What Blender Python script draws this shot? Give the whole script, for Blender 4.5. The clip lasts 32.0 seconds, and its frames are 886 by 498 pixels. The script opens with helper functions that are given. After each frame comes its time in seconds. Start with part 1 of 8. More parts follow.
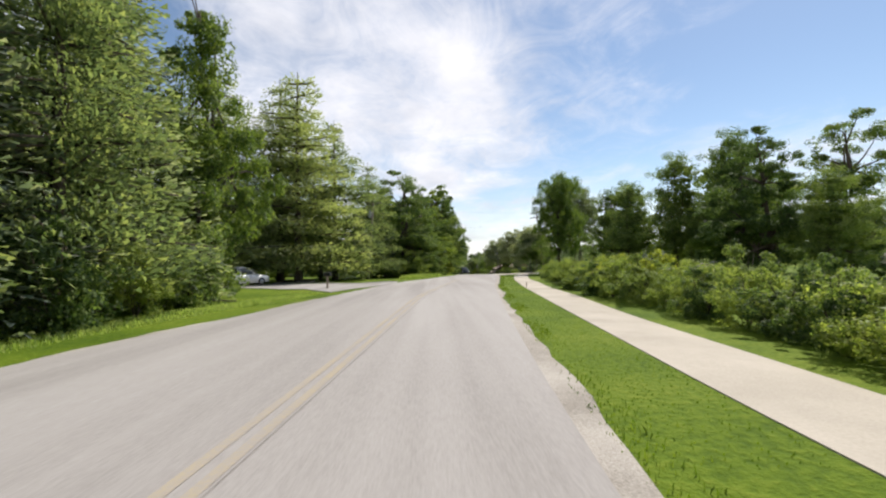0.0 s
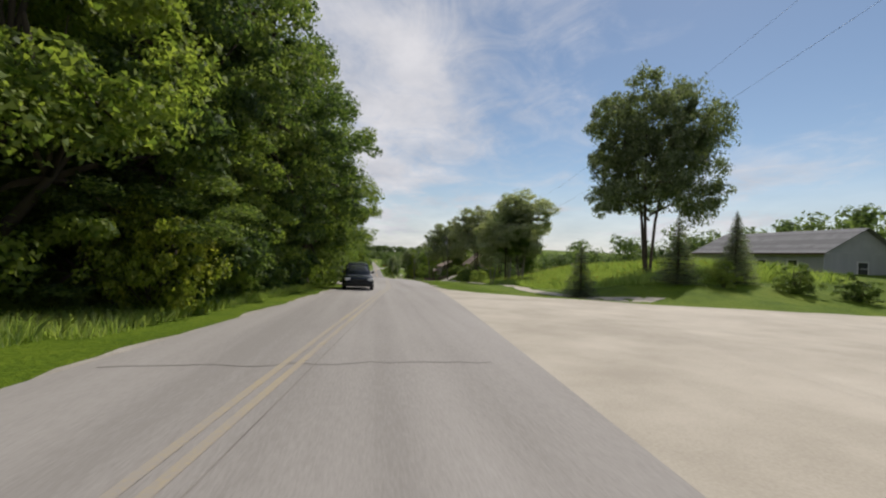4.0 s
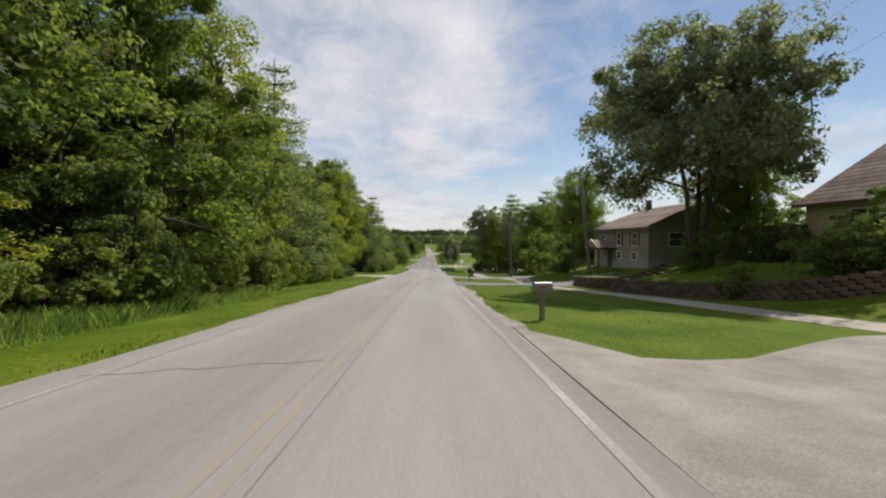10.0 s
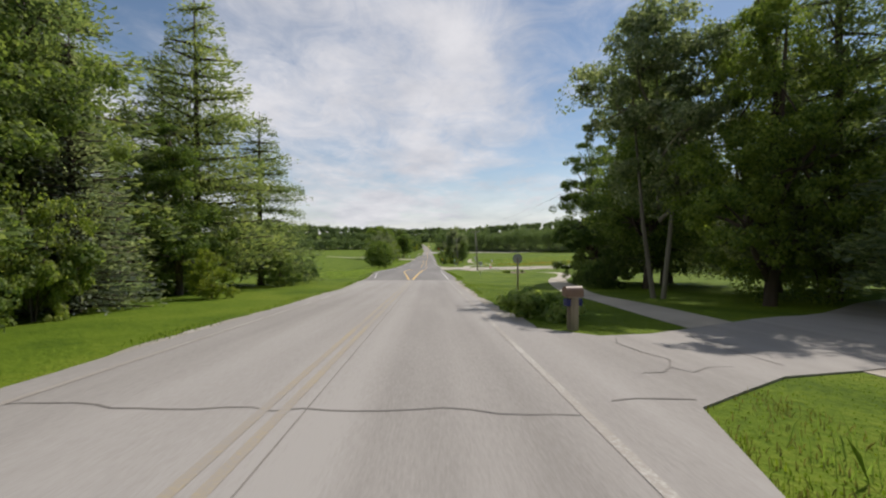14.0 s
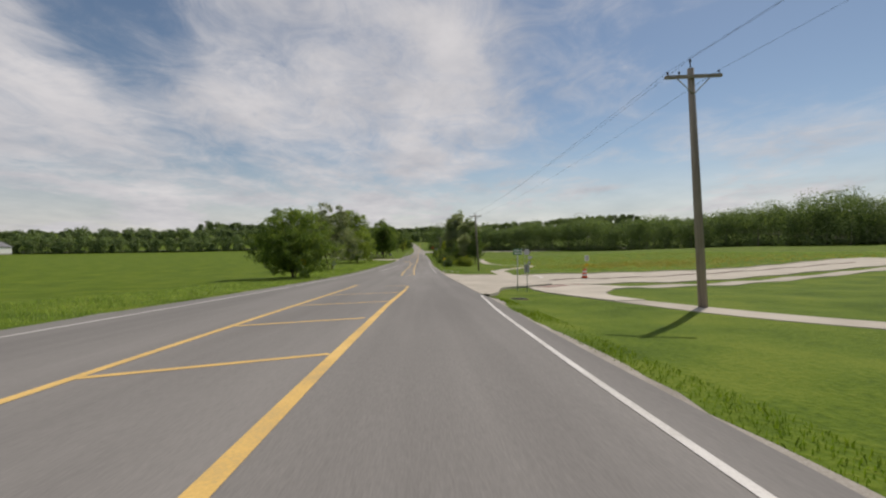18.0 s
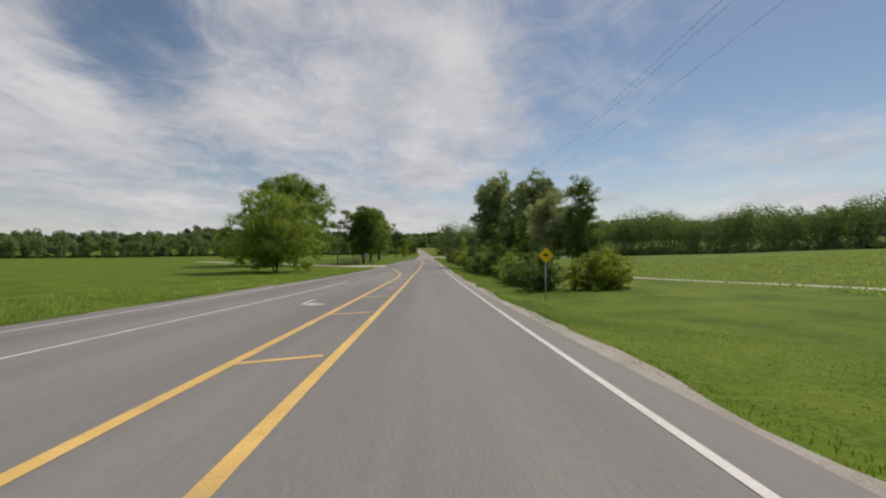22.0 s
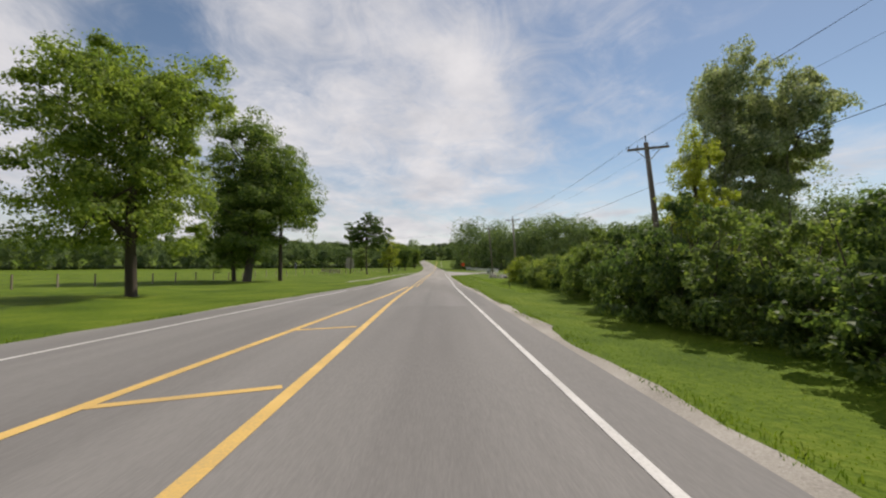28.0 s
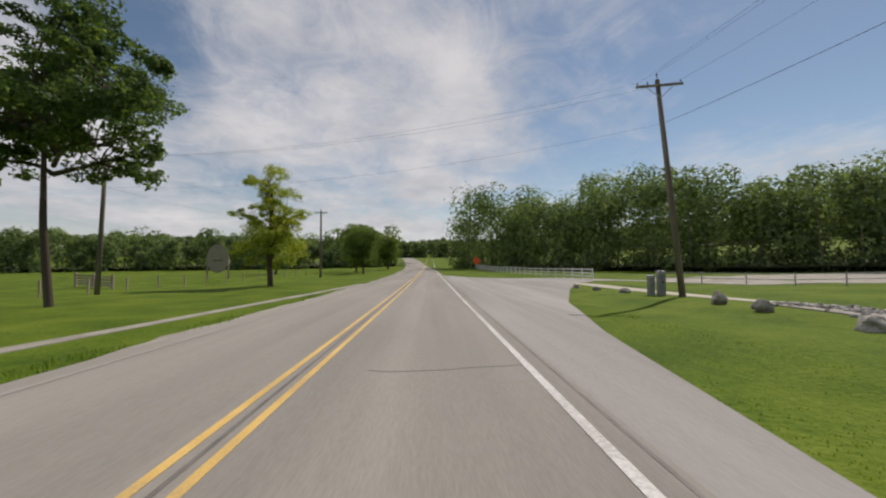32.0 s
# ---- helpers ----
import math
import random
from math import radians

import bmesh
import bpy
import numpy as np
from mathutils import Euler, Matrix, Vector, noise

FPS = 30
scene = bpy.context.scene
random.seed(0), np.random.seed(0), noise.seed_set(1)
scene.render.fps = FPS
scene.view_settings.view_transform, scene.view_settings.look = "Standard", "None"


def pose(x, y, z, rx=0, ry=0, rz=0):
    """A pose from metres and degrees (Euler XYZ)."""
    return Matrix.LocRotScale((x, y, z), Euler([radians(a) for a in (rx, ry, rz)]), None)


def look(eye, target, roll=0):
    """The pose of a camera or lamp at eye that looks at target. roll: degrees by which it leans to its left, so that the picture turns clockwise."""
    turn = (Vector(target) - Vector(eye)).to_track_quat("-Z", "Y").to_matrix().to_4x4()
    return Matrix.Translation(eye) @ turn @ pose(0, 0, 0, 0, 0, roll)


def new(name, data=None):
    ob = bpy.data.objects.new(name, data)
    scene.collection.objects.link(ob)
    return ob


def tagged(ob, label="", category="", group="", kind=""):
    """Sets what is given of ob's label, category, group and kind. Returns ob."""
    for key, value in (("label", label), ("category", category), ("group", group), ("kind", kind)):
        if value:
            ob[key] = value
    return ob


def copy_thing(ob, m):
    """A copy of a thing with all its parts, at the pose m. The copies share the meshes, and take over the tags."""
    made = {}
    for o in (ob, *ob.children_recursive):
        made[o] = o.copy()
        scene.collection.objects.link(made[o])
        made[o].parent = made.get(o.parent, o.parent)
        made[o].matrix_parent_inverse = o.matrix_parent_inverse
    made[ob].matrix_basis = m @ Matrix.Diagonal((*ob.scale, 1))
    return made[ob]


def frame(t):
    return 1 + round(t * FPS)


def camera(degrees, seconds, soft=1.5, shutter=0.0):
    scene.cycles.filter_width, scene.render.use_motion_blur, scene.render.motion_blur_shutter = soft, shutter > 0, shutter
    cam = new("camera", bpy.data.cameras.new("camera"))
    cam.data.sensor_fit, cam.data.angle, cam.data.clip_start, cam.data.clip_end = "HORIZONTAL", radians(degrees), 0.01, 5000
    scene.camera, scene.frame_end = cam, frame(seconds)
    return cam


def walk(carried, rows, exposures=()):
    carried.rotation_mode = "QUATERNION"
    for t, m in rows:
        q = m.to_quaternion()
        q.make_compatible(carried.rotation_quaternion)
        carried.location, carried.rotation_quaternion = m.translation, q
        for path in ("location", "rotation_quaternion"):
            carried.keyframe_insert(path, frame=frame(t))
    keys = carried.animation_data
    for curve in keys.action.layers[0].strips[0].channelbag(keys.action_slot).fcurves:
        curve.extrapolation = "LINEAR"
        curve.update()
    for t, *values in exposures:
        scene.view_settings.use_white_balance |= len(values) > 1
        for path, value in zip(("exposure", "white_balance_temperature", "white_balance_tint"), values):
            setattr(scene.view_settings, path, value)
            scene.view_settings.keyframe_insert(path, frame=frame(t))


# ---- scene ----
cam = camera(93.3, 32.0, soft=2.2)
PATH = [
    (0.0, pose(-12.905, -1.109, 21.281, 91.62, 0.87, -1.09)),
    (0.5, pose(-11.972, 7.836, 21.207, 91.77, 0.93, -3.17)),
    (1.0, pose(-11.008, 16.793, 21.129, 91.84, 1.00, -5.06)),
    (1.5, pose(-10.009, 25.726, 21.043, 91.85, 0.56, -6.46)),
    (2.0, pose(-9.008, 34.556, 20.943, 91.76, -0.23, -7.63)),
    (2.5, pose(-8.049, 43.273, 20.834, 91.60, -0.74, -8.46)),
    (3.0, pose(-7.039, 51.958, 20.708, 91.45, -1.66, -9.10)),
    (3.5, pose(-5.970, 60.592, 20.565, 91.29, -2.64, -9.41)),
    (4.0, pose(-4.988, 69.307, 20.395, 90.92, -2.66, -9.28)),
    (4.5, pose(-4.095, 78.091, 20.184, 90.59, -2.72, -8.99)),
    (5.0, pose(-3.289, 86.938, 19.926, 90.15, -2.55, -8.37)),
    (5.5, pose(-2.572, 95.841, 19.621, 89.65, -2.39, -7.65)),
    (6.0, pose(-1.943, 104.797, 19.272, 89.58, -2.25, -6.39)),
    (6.5, pose(-1.400, 113.805, 18.886, 89.34, -2.02, -4.82)),
    (7.0, pose(-0.944, 122.862, 18.468, 89.18, -2.11, -3.47)),
    (7.5, pose(-0.572, 131.968, 18.021, 89.08, -1.92, -2.47)),
    (8.0, pose(-0.286, 141.120, 17.549, 89.01, -1.62, -1.84)),
    (8.5, pose(-0.083, 150.318, 17.052, 88.90, -1.28, -1.62)),
    (9.0, pose(0.022, 159.565, 16.534, 88.99, -1.16, -1.72)),
    (9.5, pose(0.030, 168.883, 15.995, 88.86, -0.84, -1.77)),
    (10.0, pose(-0.039, 178.276, 15.439, 88.70, -0.45, -1.52)),
    (10.5, pose(-0.030, 187.642, 14.882, 88.74, -0.00, -1.51)),
    (11.0, pose(-0.008, 196.934, 14.311, 88.75, 0.46, -1.72)),
    (11.5, pose(0.032, 206.218, 13.731, 88.56, 0.86, -1.95)),
    (12.0, pose(0.042, 215.538, 13.162, 88.55, 0.47, -1.99)),
    (12.5, pose(0.027, 224.932, 12.603, 88.74, 0.37, -1.86)),
    (13.0, pose(0.012, 234.389, 12.054, 88.81, 0.25, -1.83)),
    (13.5, pose(0.003, 243.904, 11.511, 88.78, 0.14, -1.88)),
    (14.0, pose(0.001, 253.469, 10.972, 88.80, 0.05, -1.79)),
    (14.5, pose(0.001, 263.080, 10.436, 88.75, -0.02, -1.80)),
    (15.0, pose(0.001, 272.736, 9.904, 88.84, -0.08, -2.09)),
    (15.5, pose(-0.005, 282.435, 9.377, 88.98, -0.13, -2.41)),
    (16.0, pose(-0.021, 292.173, 8.854, 89.18, -0.17, -2.70)),
    (16.5, pose(-0.050, 301.943, 8.330, 89.33, -0.17, -2.93)),
    (17.0, pose(-0.080, 311.734, 7.791, 88.99, -0.09, -2.97)),
    (17.5, pose(-0.088, 321.541, 7.237, 89.11, 0.06, -2.96)),
    (18.0, pose(-0.068, 331.345, 6.676, 89.07, 0.23, -2.95)),
    (18.5, pose(0.064, 341.078, 6.119, 88.67, 0.27, -3.08)),
    (19.0, pose(0.122, 350.907, 5.579, 88.91, 0.12, -2.95)),
    (19.5, pose(0.085, 360.766, 5.055, 88.93, -0.11, -2.62)),
    (20.0, pose(-0.018, 370.645, 4.556, 89.01, -0.20, -2.38)),
    (20.5, pose(-0.026, 380.507, 4.099, 89.44, -0.09, -2.28)),
    (21.0, pose(-0.022, 390.307, 3.698, 89.73, 0.09, -2.06)),
    (21.5, pose(-0.018, 400.036, 3.341, 90.11, 0.18, -1.92)),
    (22.0, pose(-0.030, 409.871, 3.017, 90.24, 0.17, -1.96)),
    (22.5, pose(-0.024, 419.791, 2.724, 90.41, 0.08, -2.05)),
    (23.0, pose(0.004, 429.763, 2.458, 90.52, -0.07, -2.11)),
    (23.5, pose(0.041, 439.743, 2.222, 90.80, -0.23, -2.20)),
    (24.0, pose(0.076, 449.680, 2.020, 91.18, -0.38, -2.26)),
    (24.5, pose(0.096, 459.519, 1.847, 91.24, -0.44, -2.18)),
    (25.0, pose(0.062, 469.226, 1.700, 91.40, -0.45, -1.76)),
    (25.5, pose(-0.017, 478.881, 1.581, 91.45, -0.38, -1.07)),
    (26.0, pose(-0.033, 488.637, 1.497, 91.57, -0.21, -0.77)),
    (26.5, pose(-0.024, 498.478, 1.442, 91.76, -0.04, -0.61)),
    (27.0, pose(-0.006, 508.395, 1.408, 91.98, 0.08, -0.50)),
    (27.5, pose(0.018, 518.381, 1.389, 92.22, 0.11, -0.44)),
    (28.0, pose(0.050, 528.432, 1.373, 92.32, -0.02, -0.54)),
    (28.5, pose(0.057, 538.545, 1.350, 92.25, -0.22, -0.57)),
    (29.0, pose(0.035, 548.664, 1.318, 92.05, -0.35, -0.62)),
    (29.5, pose(-0.010, 558.691, 1.287, 92.20, -0.37, -0.75)),
    (30.0, pose(-0.047, 568.693, 1.268, 92.22, -0.35, -1.05)),
    (30.5, pose(-0.062, 578.612, 1.245, 92.27, -0.27, -1.52)),
    (31.0, pose(-0.056, 588.429, 1.207, 92.41, -0.09, -1.75)),
    (31.5, pose(-0.020, 598.162, 1.149, 92.20, 0.24, -1.82)),
    (32.0, pose(0.015, 607.783, 1.089, 92.17, 0.56, -1.78)),
]
walk(cam, PATH, [(0, 0.42, 6630, 12.8), (1, 0.1, 6630, 12.8), (2, -0.1, 6630, 12.8), (3, -0.15, 6630, 12.8), (6, -0.05, 6630, 12.8), (8, 0.05, 6630, 12.8), (11, -0.05, 6630, 12.8), (14.5, -0.1, 6630, 12.8), (16.5, -0.3, 6850, 13.5), (20, -0.35, 6850, 13.5), (23, -0.32, 6850, 13.5), (28, -0.05, 6850, 13.5), (32, -0.3, 6850, 13.5)])

# ---------------------------------------------------------------- world, sun, exposure
SUN_AZ, SUN_EL = 40.0, 48.0
world = bpy.data.worlds.new("sky")
scene.world = world
world.use_nodes = True
wn, wl = world.node_tree.nodes, world.node_tree.links
for n_ in list(wn):
    wn.remove(n_)


def wnode(kind, **kw):
    n = wn.new(kind)
    for k, v in kw.items():
        n.inputs[k].default_value = v
    return n


sky = wn.new("ShaderNodeTexSky")
sky.sky_type = "NISHITA"
sky.sun_disc = False
sky.sun_elevation = radians(SUN_EL)
sky.sun_rotation = radians(SUN_AZ)
sky.air_density, sky.dust_density, sky.ozone_density = 1.0, 0.15, 1.5
coord = wn.new("ShaderNodeTexCoord")
sep = wn.new("ShaderNodeSeparateXYZ")
wl.new(coord.outputs["Generated"], sep.inputs[0])
# the direction is laid onto a flat cloud deck: x / (z + a), y / (z + a)
den = wn.new("ShaderNodeMath"); den.operation = "ADD"; den.inputs[1].default_value = 0.16
wl.new(sep.outputs[2], den.inputs[0])
den2 = wn.new("ShaderNodeMath"); den2.operation = "MAXIMUM"; den2.inputs[1].default_value = 0.03
wl.new(den.outputs[0], den2.inputs[0])
comb = wn.new("ShaderNodeCombineXYZ")
for i_ in (0, 1):
    d_ = wn.new("ShaderNodeMath"); d_.operation = "DIVIDE"
    wl.new(sep.outputs[i_], d_.inputs[0]); wl.new(den2.outputs[0], d_.inputs[1])
    wl.new(d_.outputs[0], comb.inputs[i_])
cmap = wn.new("ShaderNodeMapping")
cmap.inputs["Location"].default_value = (0.55, 0.35, 0.0)
cmap.inputs["Rotation"].default_value = (0, 0, radians(28))
cmap.inputs["Scale"].default_value = (0.85, 0.68, 1.0)
wl.new(comb.outputs[0], cmap.inputs[0])
big = wnode("ShaderNodeTexNoise", Scale=0.95, Detail=9.0, Roughness=0.55, Distortion=0.35)
fine = wnode("ShaderNodeTexNoise", Scale=4.2, Detail=8.0, Roughness=0.7, Distortion=1.1)
wl.new(cmap.outputs[0], big.inputs[0]); wl.new(cmap.outputs[0], fine.inputs[0])
mixn = wn.new("ShaderNodeMath"); mixn.operation = "MULTIPLY_ADD"
mixn.inputs[1].default_value = 0.32
wl.new(fine.outputs[0], mixn.inputs[0]); wl.new(big.outputs[0], mixn.inputs[2])
cov = wnode("ShaderNodeMapRange", **{"From Min": 0.52, "From Max": 0.83, "To Min": 0.0, "To Max": 0.97})
cov.interpolation_type = "SMOOTHSTEP"
# the deck is thicker towards the left of the road
lean = wn.new("ShaderNodeMath"); lean.operation = "MULTIPLY_ADD"
lean.inputs[1].default_value = -0.10
wl.new(sep.outputs[0], lean.inputs[0]); wl.new(mixn.outputs[0], lean.inputs[2])


def sky_spot(az, el, wide, amount, socket):
    """Thickens (or thins) the cloud deck round one direction."""
    a, e = radians(az), radians(el)
    dot = wn.new("ShaderNodeVectorMath"); dot.operation = "DOT_PRODUCT"
    dot.inputs[1].default_value = (math.sin(a) * math.cos(e), math.cos(a) * math.cos(e), math.sin(e))
    nrm = wn.new("ShaderNodeVectorMath"); nrm.operation = "NORMALIZE"
    wl.new(coord.outputs["Generated"], nrm.inputs[0]); wl.new(nrm.outputs[0], dot.inputs[0])
    mr = wnode("ShaderNodeMapRange", **{"From Min": math.cos(radians(wide)), "From Max": 1.0, "To Min": 0.0, "To Max": amount})
    mr.interpolation_type = "SMOOTHSTEP"
    wl.new(dot.outputs["Value"], mr.inputs[0])
    add_ = wn.new("ShaderNodeMath"); add_.operation = "ADD"
    wl.new(mr.outputs[0], add_.inputs[0]); wl.new(socket, add_.inputs[1])
    return add_.outputs[0]


deck = lean.outputs[0]
for spot in ((-10, 17, 26, 0.075), (-34, 22, 9, -0.12), (-48, 10, 22, -0.04), (28, 14, 20, 0.02), (46, 30, 26, -0.035)):
    deck = sky_spot(*spot, deck)
wl.new(deck, cov.inputs[0])
# low haze near the horizon
haze = wnode("ShaderNodeMapRange", **{"From Min": 0.0, "From Max": 0.22, "To Min": 0.75, "To Max": 0.0})
haze.interpolation_type = "SMOOTHSTEP"
wl.new(sep.outputs[2], haze.inputs[0])
covm = wn.new("ShaderNodeMath"); covm.operation = "MAXIMUM"
wl.new(cov.outputs[0], covm.inputs[0]); wl.new(haze.outputs[0], covm.inputs[1])
shade = wnode("ShaderNodeTexNoise", Scale=2.2, Detail=5.0, Roughness=0.6)
wl.new(cmap.outputs[0], shade.inputs[0])
ccol = wn.new("ShaderNodeValToRGB")
ccol.color_ramp.elements[0].position, ccol.color_ramp.elements[0].color = 0.3, (5.3, 5.6, 6.2, 1)
ccol.color_ramp.elements[1].position, ccol.color_ramp.elements[1].color = 0.7, (8.1, 8.2, 8.5, 1)
wl.new(shade.outputs[0], ccol.inputs[0])
cmix = wn.new("ShaderNodeMix"); cmix.data_type = "RGBA"
wl.new(covm.outputs[0], cmix.inputs[0])
clear = wn.new("ShaderNodeVectorMath"); clear.operation = "MULTIPLY"
clear.inputs[1].default_value = (0.88, 0.90, 0.88)
wl.new(sky.outputs[0], clear.inputs[0])
wl.new(clear.outputs[0], cmix.inputs[6]); wl.new(ccol.outputs[0], cmix.inputs[7])
bg = wnode("ShaderNodeBackground", Strength=0.105)
wout = wn.new("ShaderNodeOutputWorld")
wl.new(cmix.outputs[2], bg.inputs[0]); wl.new(bg.outputs[0], wout.inputs[0])

sun_data = bpy.data.lights.new("sun", "SUN")
sun_data.energy, sun_data.angle, sun_data.color = 4.2, radians(0.53), (1.0, 0.955, 0.88)
sun = new("sun", sun_data)
ca_, sa_ = math.cos(radians(SUN_EL)), math.sin(radians(SUN_EL))
sun_dir = Vector((math.sin(radians(SUN_AZ)) * ca_, math.cos(radians(SUN_AZ)) * ca_, sa_))
sun.matrix_world = look(sun_dir * 50, (0, 0, 0))
scene.view_settings.exposure = 0.0


# ---------------------------------------------------------------- materials
def material(name, colors, rough=0.8, scale=3.0, fine_scale=60.0, bump=0.2, bump_dist=0.01, metal=0.0, spec=0.3,
             island=0.0, objvar=0.0, translucent=0.0, coords="Object", stretch=(1, 1, 1), fine_mix=0.35, tracks=0.0):
    """A surface whose colour wanders between the given ones at two scales, with a fine relief."""
    m = bpy.data.materials.new(name)
    m.use_nodes = True
    n, l = m.node_tree.nodes, m.node_tree.links
    bsdf, out = n["Principled BSDF"], n["Material Output"]
    if coords == "World":
        src = n.new("ShaderNodeNewGeometry").outputs["Position"]
    else:
        src = n.new("ShaderNodeTexCoord").outputs["Object"]
    mp = n.new("ShaderNodeMapping")
    mp.inputs["Scale"].default_value = stretch
    l.new(src, mp.inputs[0])
    a = n.new("ShaderNodeTexNoise")
    a.inputs["Scale"].default_value, a.inputs["Detail"].default_value, a.inputs["Roughness"].default_value = scale, 5.0, 0.6
    b = n.new("ShaderNodeTexNoise")
    b.inputs["Scale"].default_value, b.inputs["Detail"].default_value, b.inputs["Roughness"].default_value = fine_scale, 3.0, 0.65
    l.new(mp.outputs[0], a.inputs[0]); l.new(mp.outputs[0], b.inputs[0])
    add = n.new("ShaderNodeMath"); add.operation = "MULTIPLY_ADD"
    add.inputs[1].default_value = fine_mix
    l.new(b.outputs[0], add.inputs[0])
    sub = n.new("ShaderNodeMath"); sub.operation = "SUBTRACT"; sub.inputs[1].default_value = fine_mix * 0.5
    l.new(a.outputs[0], sub.inputs[0]); l.new(sub.outputs[0], add.inputs[2])
    fac = add.outputs[0]
    if tracks:
        tm = n.new("ShaderNodeMapping"); tm.inputs["Scale"].default_value = (1.0, 0.012, 0.05)
        tn = n.new("ShaderNodeTexNoise")
        tn.inputs["Scale"].default_value, tn.inputs["Detail"].default_value, tn.inputs["Roughness"].default_value = 0.9, 3.0, 0.6
        l.new(src, tm.inputs[0]); l.new(tm.outputs[0], tn.inputs[0])
        ta = n.new("ShaderNodeMath"); ta.operation = "MULTIPLY_ADD"; ta.inputs[1].default_value = tracks
        ts = n.new("ShaderNodeMath"); ts.operation = "SUBTRACT"; ts.inputs[1].default_value = tracks * 0.5
        l.new(tn.outputs[0], ta.inputs[0]); l.new(fac, ts.inputs[0]); l.new(ts.outputs[0], ta.inputs[2]); fac = ta.outputs[0]
    for amt, per_island in ((island, True), (objvar, False)):
        if not amt:
            continue
        if per_island:
            r = n.new("ShaderNodeNewGeometry").outputs["Random Per Island"]
        else:
            r = n.new("ShaderNodeObjectInfo").outputs["Random"]
        ad = n.new("ShaderNodeMath"); ad.operation = "MULTIPLY_ADD"; ad.inputs[1].default_value = amt
        l.new(r, ad.inputs[0])
        s2 = n.new("ShaderNodeMath"); s2.operation = "SUBTRACT"; s2.inputs[1].default_value = amt * 0.5
        l.new(fac, s2.inputs[0]); l.new(s2.outputs[0], ad.inputs[2]); fac = ad.outputs[0]
    ramp = n.new("ShaderNodeValToRGB")
    els = ramp.color_ramp.elements
    while len(els) < len(colors):
        els.new(0.5)
    for i, c in enumerate(colors):
        els[i].position = 0.3 + 0.4 * i / max(1, len(colors) - 1)
        els[i].color = (*c, 1)
    l.new(fac, ramp.inputs[0])
    l.new(ramp.outputs[0], bsdf.inputs["Base Color"])
    bsdf.inputs["Roughness"].default_value, bsdf.inputs["Metallic"].default_value = rough, metal
    bsdf.inputs["Specular IOR Level"].default_value = spec
    if bump:
        bp = n.new("ShaderNodeBump")
        bp.inputs["Strength"].default_value, bp.inputs["Distance"].default_value = bump, bump_dist
        l.new(b.outputs[0], bp.inputs["Height"]); l.new(bp.outputs[0], bsdf.inputs["Normal"])
    if translucent:
        tr = n.new("ShaderNodeBsdfTranslucent")
        tint = n.new("ShaderNodeMix"); tint.data_type = "RGBA"; tint.blend_type = "MULTIPLY"
        tint.inputs[0].default_value = 1.0
        tint.inputs[7].default_value = (1.4, 1.5, 0.7, 1)
        l.new(ramp.outputs[0], tint.inputs[6]); l.new(tint.outputs[2], tr.inputs[0])
        mx = n.new("ShaderNodeMixShader"); mx.inputs[0].default_value = translucent
        l.new(bsdf.outputs[0], mx.inputs[1]); l.new(tr.outputs[0], mx.inputs[2])
        l.new(mx.outputs[0], out.inputs["Surface"])
    return m


M_LAWN = material("lawn", [(0.055, 0.098, 0.007), (0.098, 0.152, 0.010), (0.15, 0.195, 0.020)], 0.9, 0.3, 9.0, 1.0, 0.06, coords="World", fine_mix=0.75, spec=0.1)
M_OLDROAD = material("old_pavement", [(0.252, 0.235, 0.216), (0.312, 0.292, 0.27), (0.36, 0.34, 0.317)], 0.88, 0.35, 45.0, 0.25, 0.006, coords="World", stretch=(1.0, 0.12, 1.0), fine_mix=0.5, tracks=0.7)
M_NEWROAD = material("grey_asphalt", [(0.165, 0.155, 0.144), (0.203, 0.192, 0.178), (0.245, 0.231, 0.214)], 0.88, 0.3, 55.0, 0.3, 0.006, coords="World", stretch=(1.0, 0.1, 1.0), fine_mix=0.5, tracks=0.5)
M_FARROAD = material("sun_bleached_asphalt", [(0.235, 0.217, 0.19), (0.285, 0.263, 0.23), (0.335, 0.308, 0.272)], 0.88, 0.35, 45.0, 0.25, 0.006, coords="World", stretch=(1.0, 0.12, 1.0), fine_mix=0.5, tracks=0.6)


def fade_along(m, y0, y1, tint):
    """Tints the surfacing darker towards y0, to meet the grey asphalt there."""
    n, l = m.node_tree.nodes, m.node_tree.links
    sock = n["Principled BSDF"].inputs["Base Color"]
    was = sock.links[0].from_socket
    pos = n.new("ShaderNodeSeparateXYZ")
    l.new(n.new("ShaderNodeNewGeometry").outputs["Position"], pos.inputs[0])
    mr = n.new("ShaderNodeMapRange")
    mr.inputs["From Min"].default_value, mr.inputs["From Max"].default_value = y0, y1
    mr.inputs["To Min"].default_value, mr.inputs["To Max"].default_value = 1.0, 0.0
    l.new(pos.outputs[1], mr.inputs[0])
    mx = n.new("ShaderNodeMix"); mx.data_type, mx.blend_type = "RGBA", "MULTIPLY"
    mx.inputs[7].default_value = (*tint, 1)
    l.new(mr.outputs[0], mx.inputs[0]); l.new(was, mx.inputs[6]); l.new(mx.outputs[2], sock)


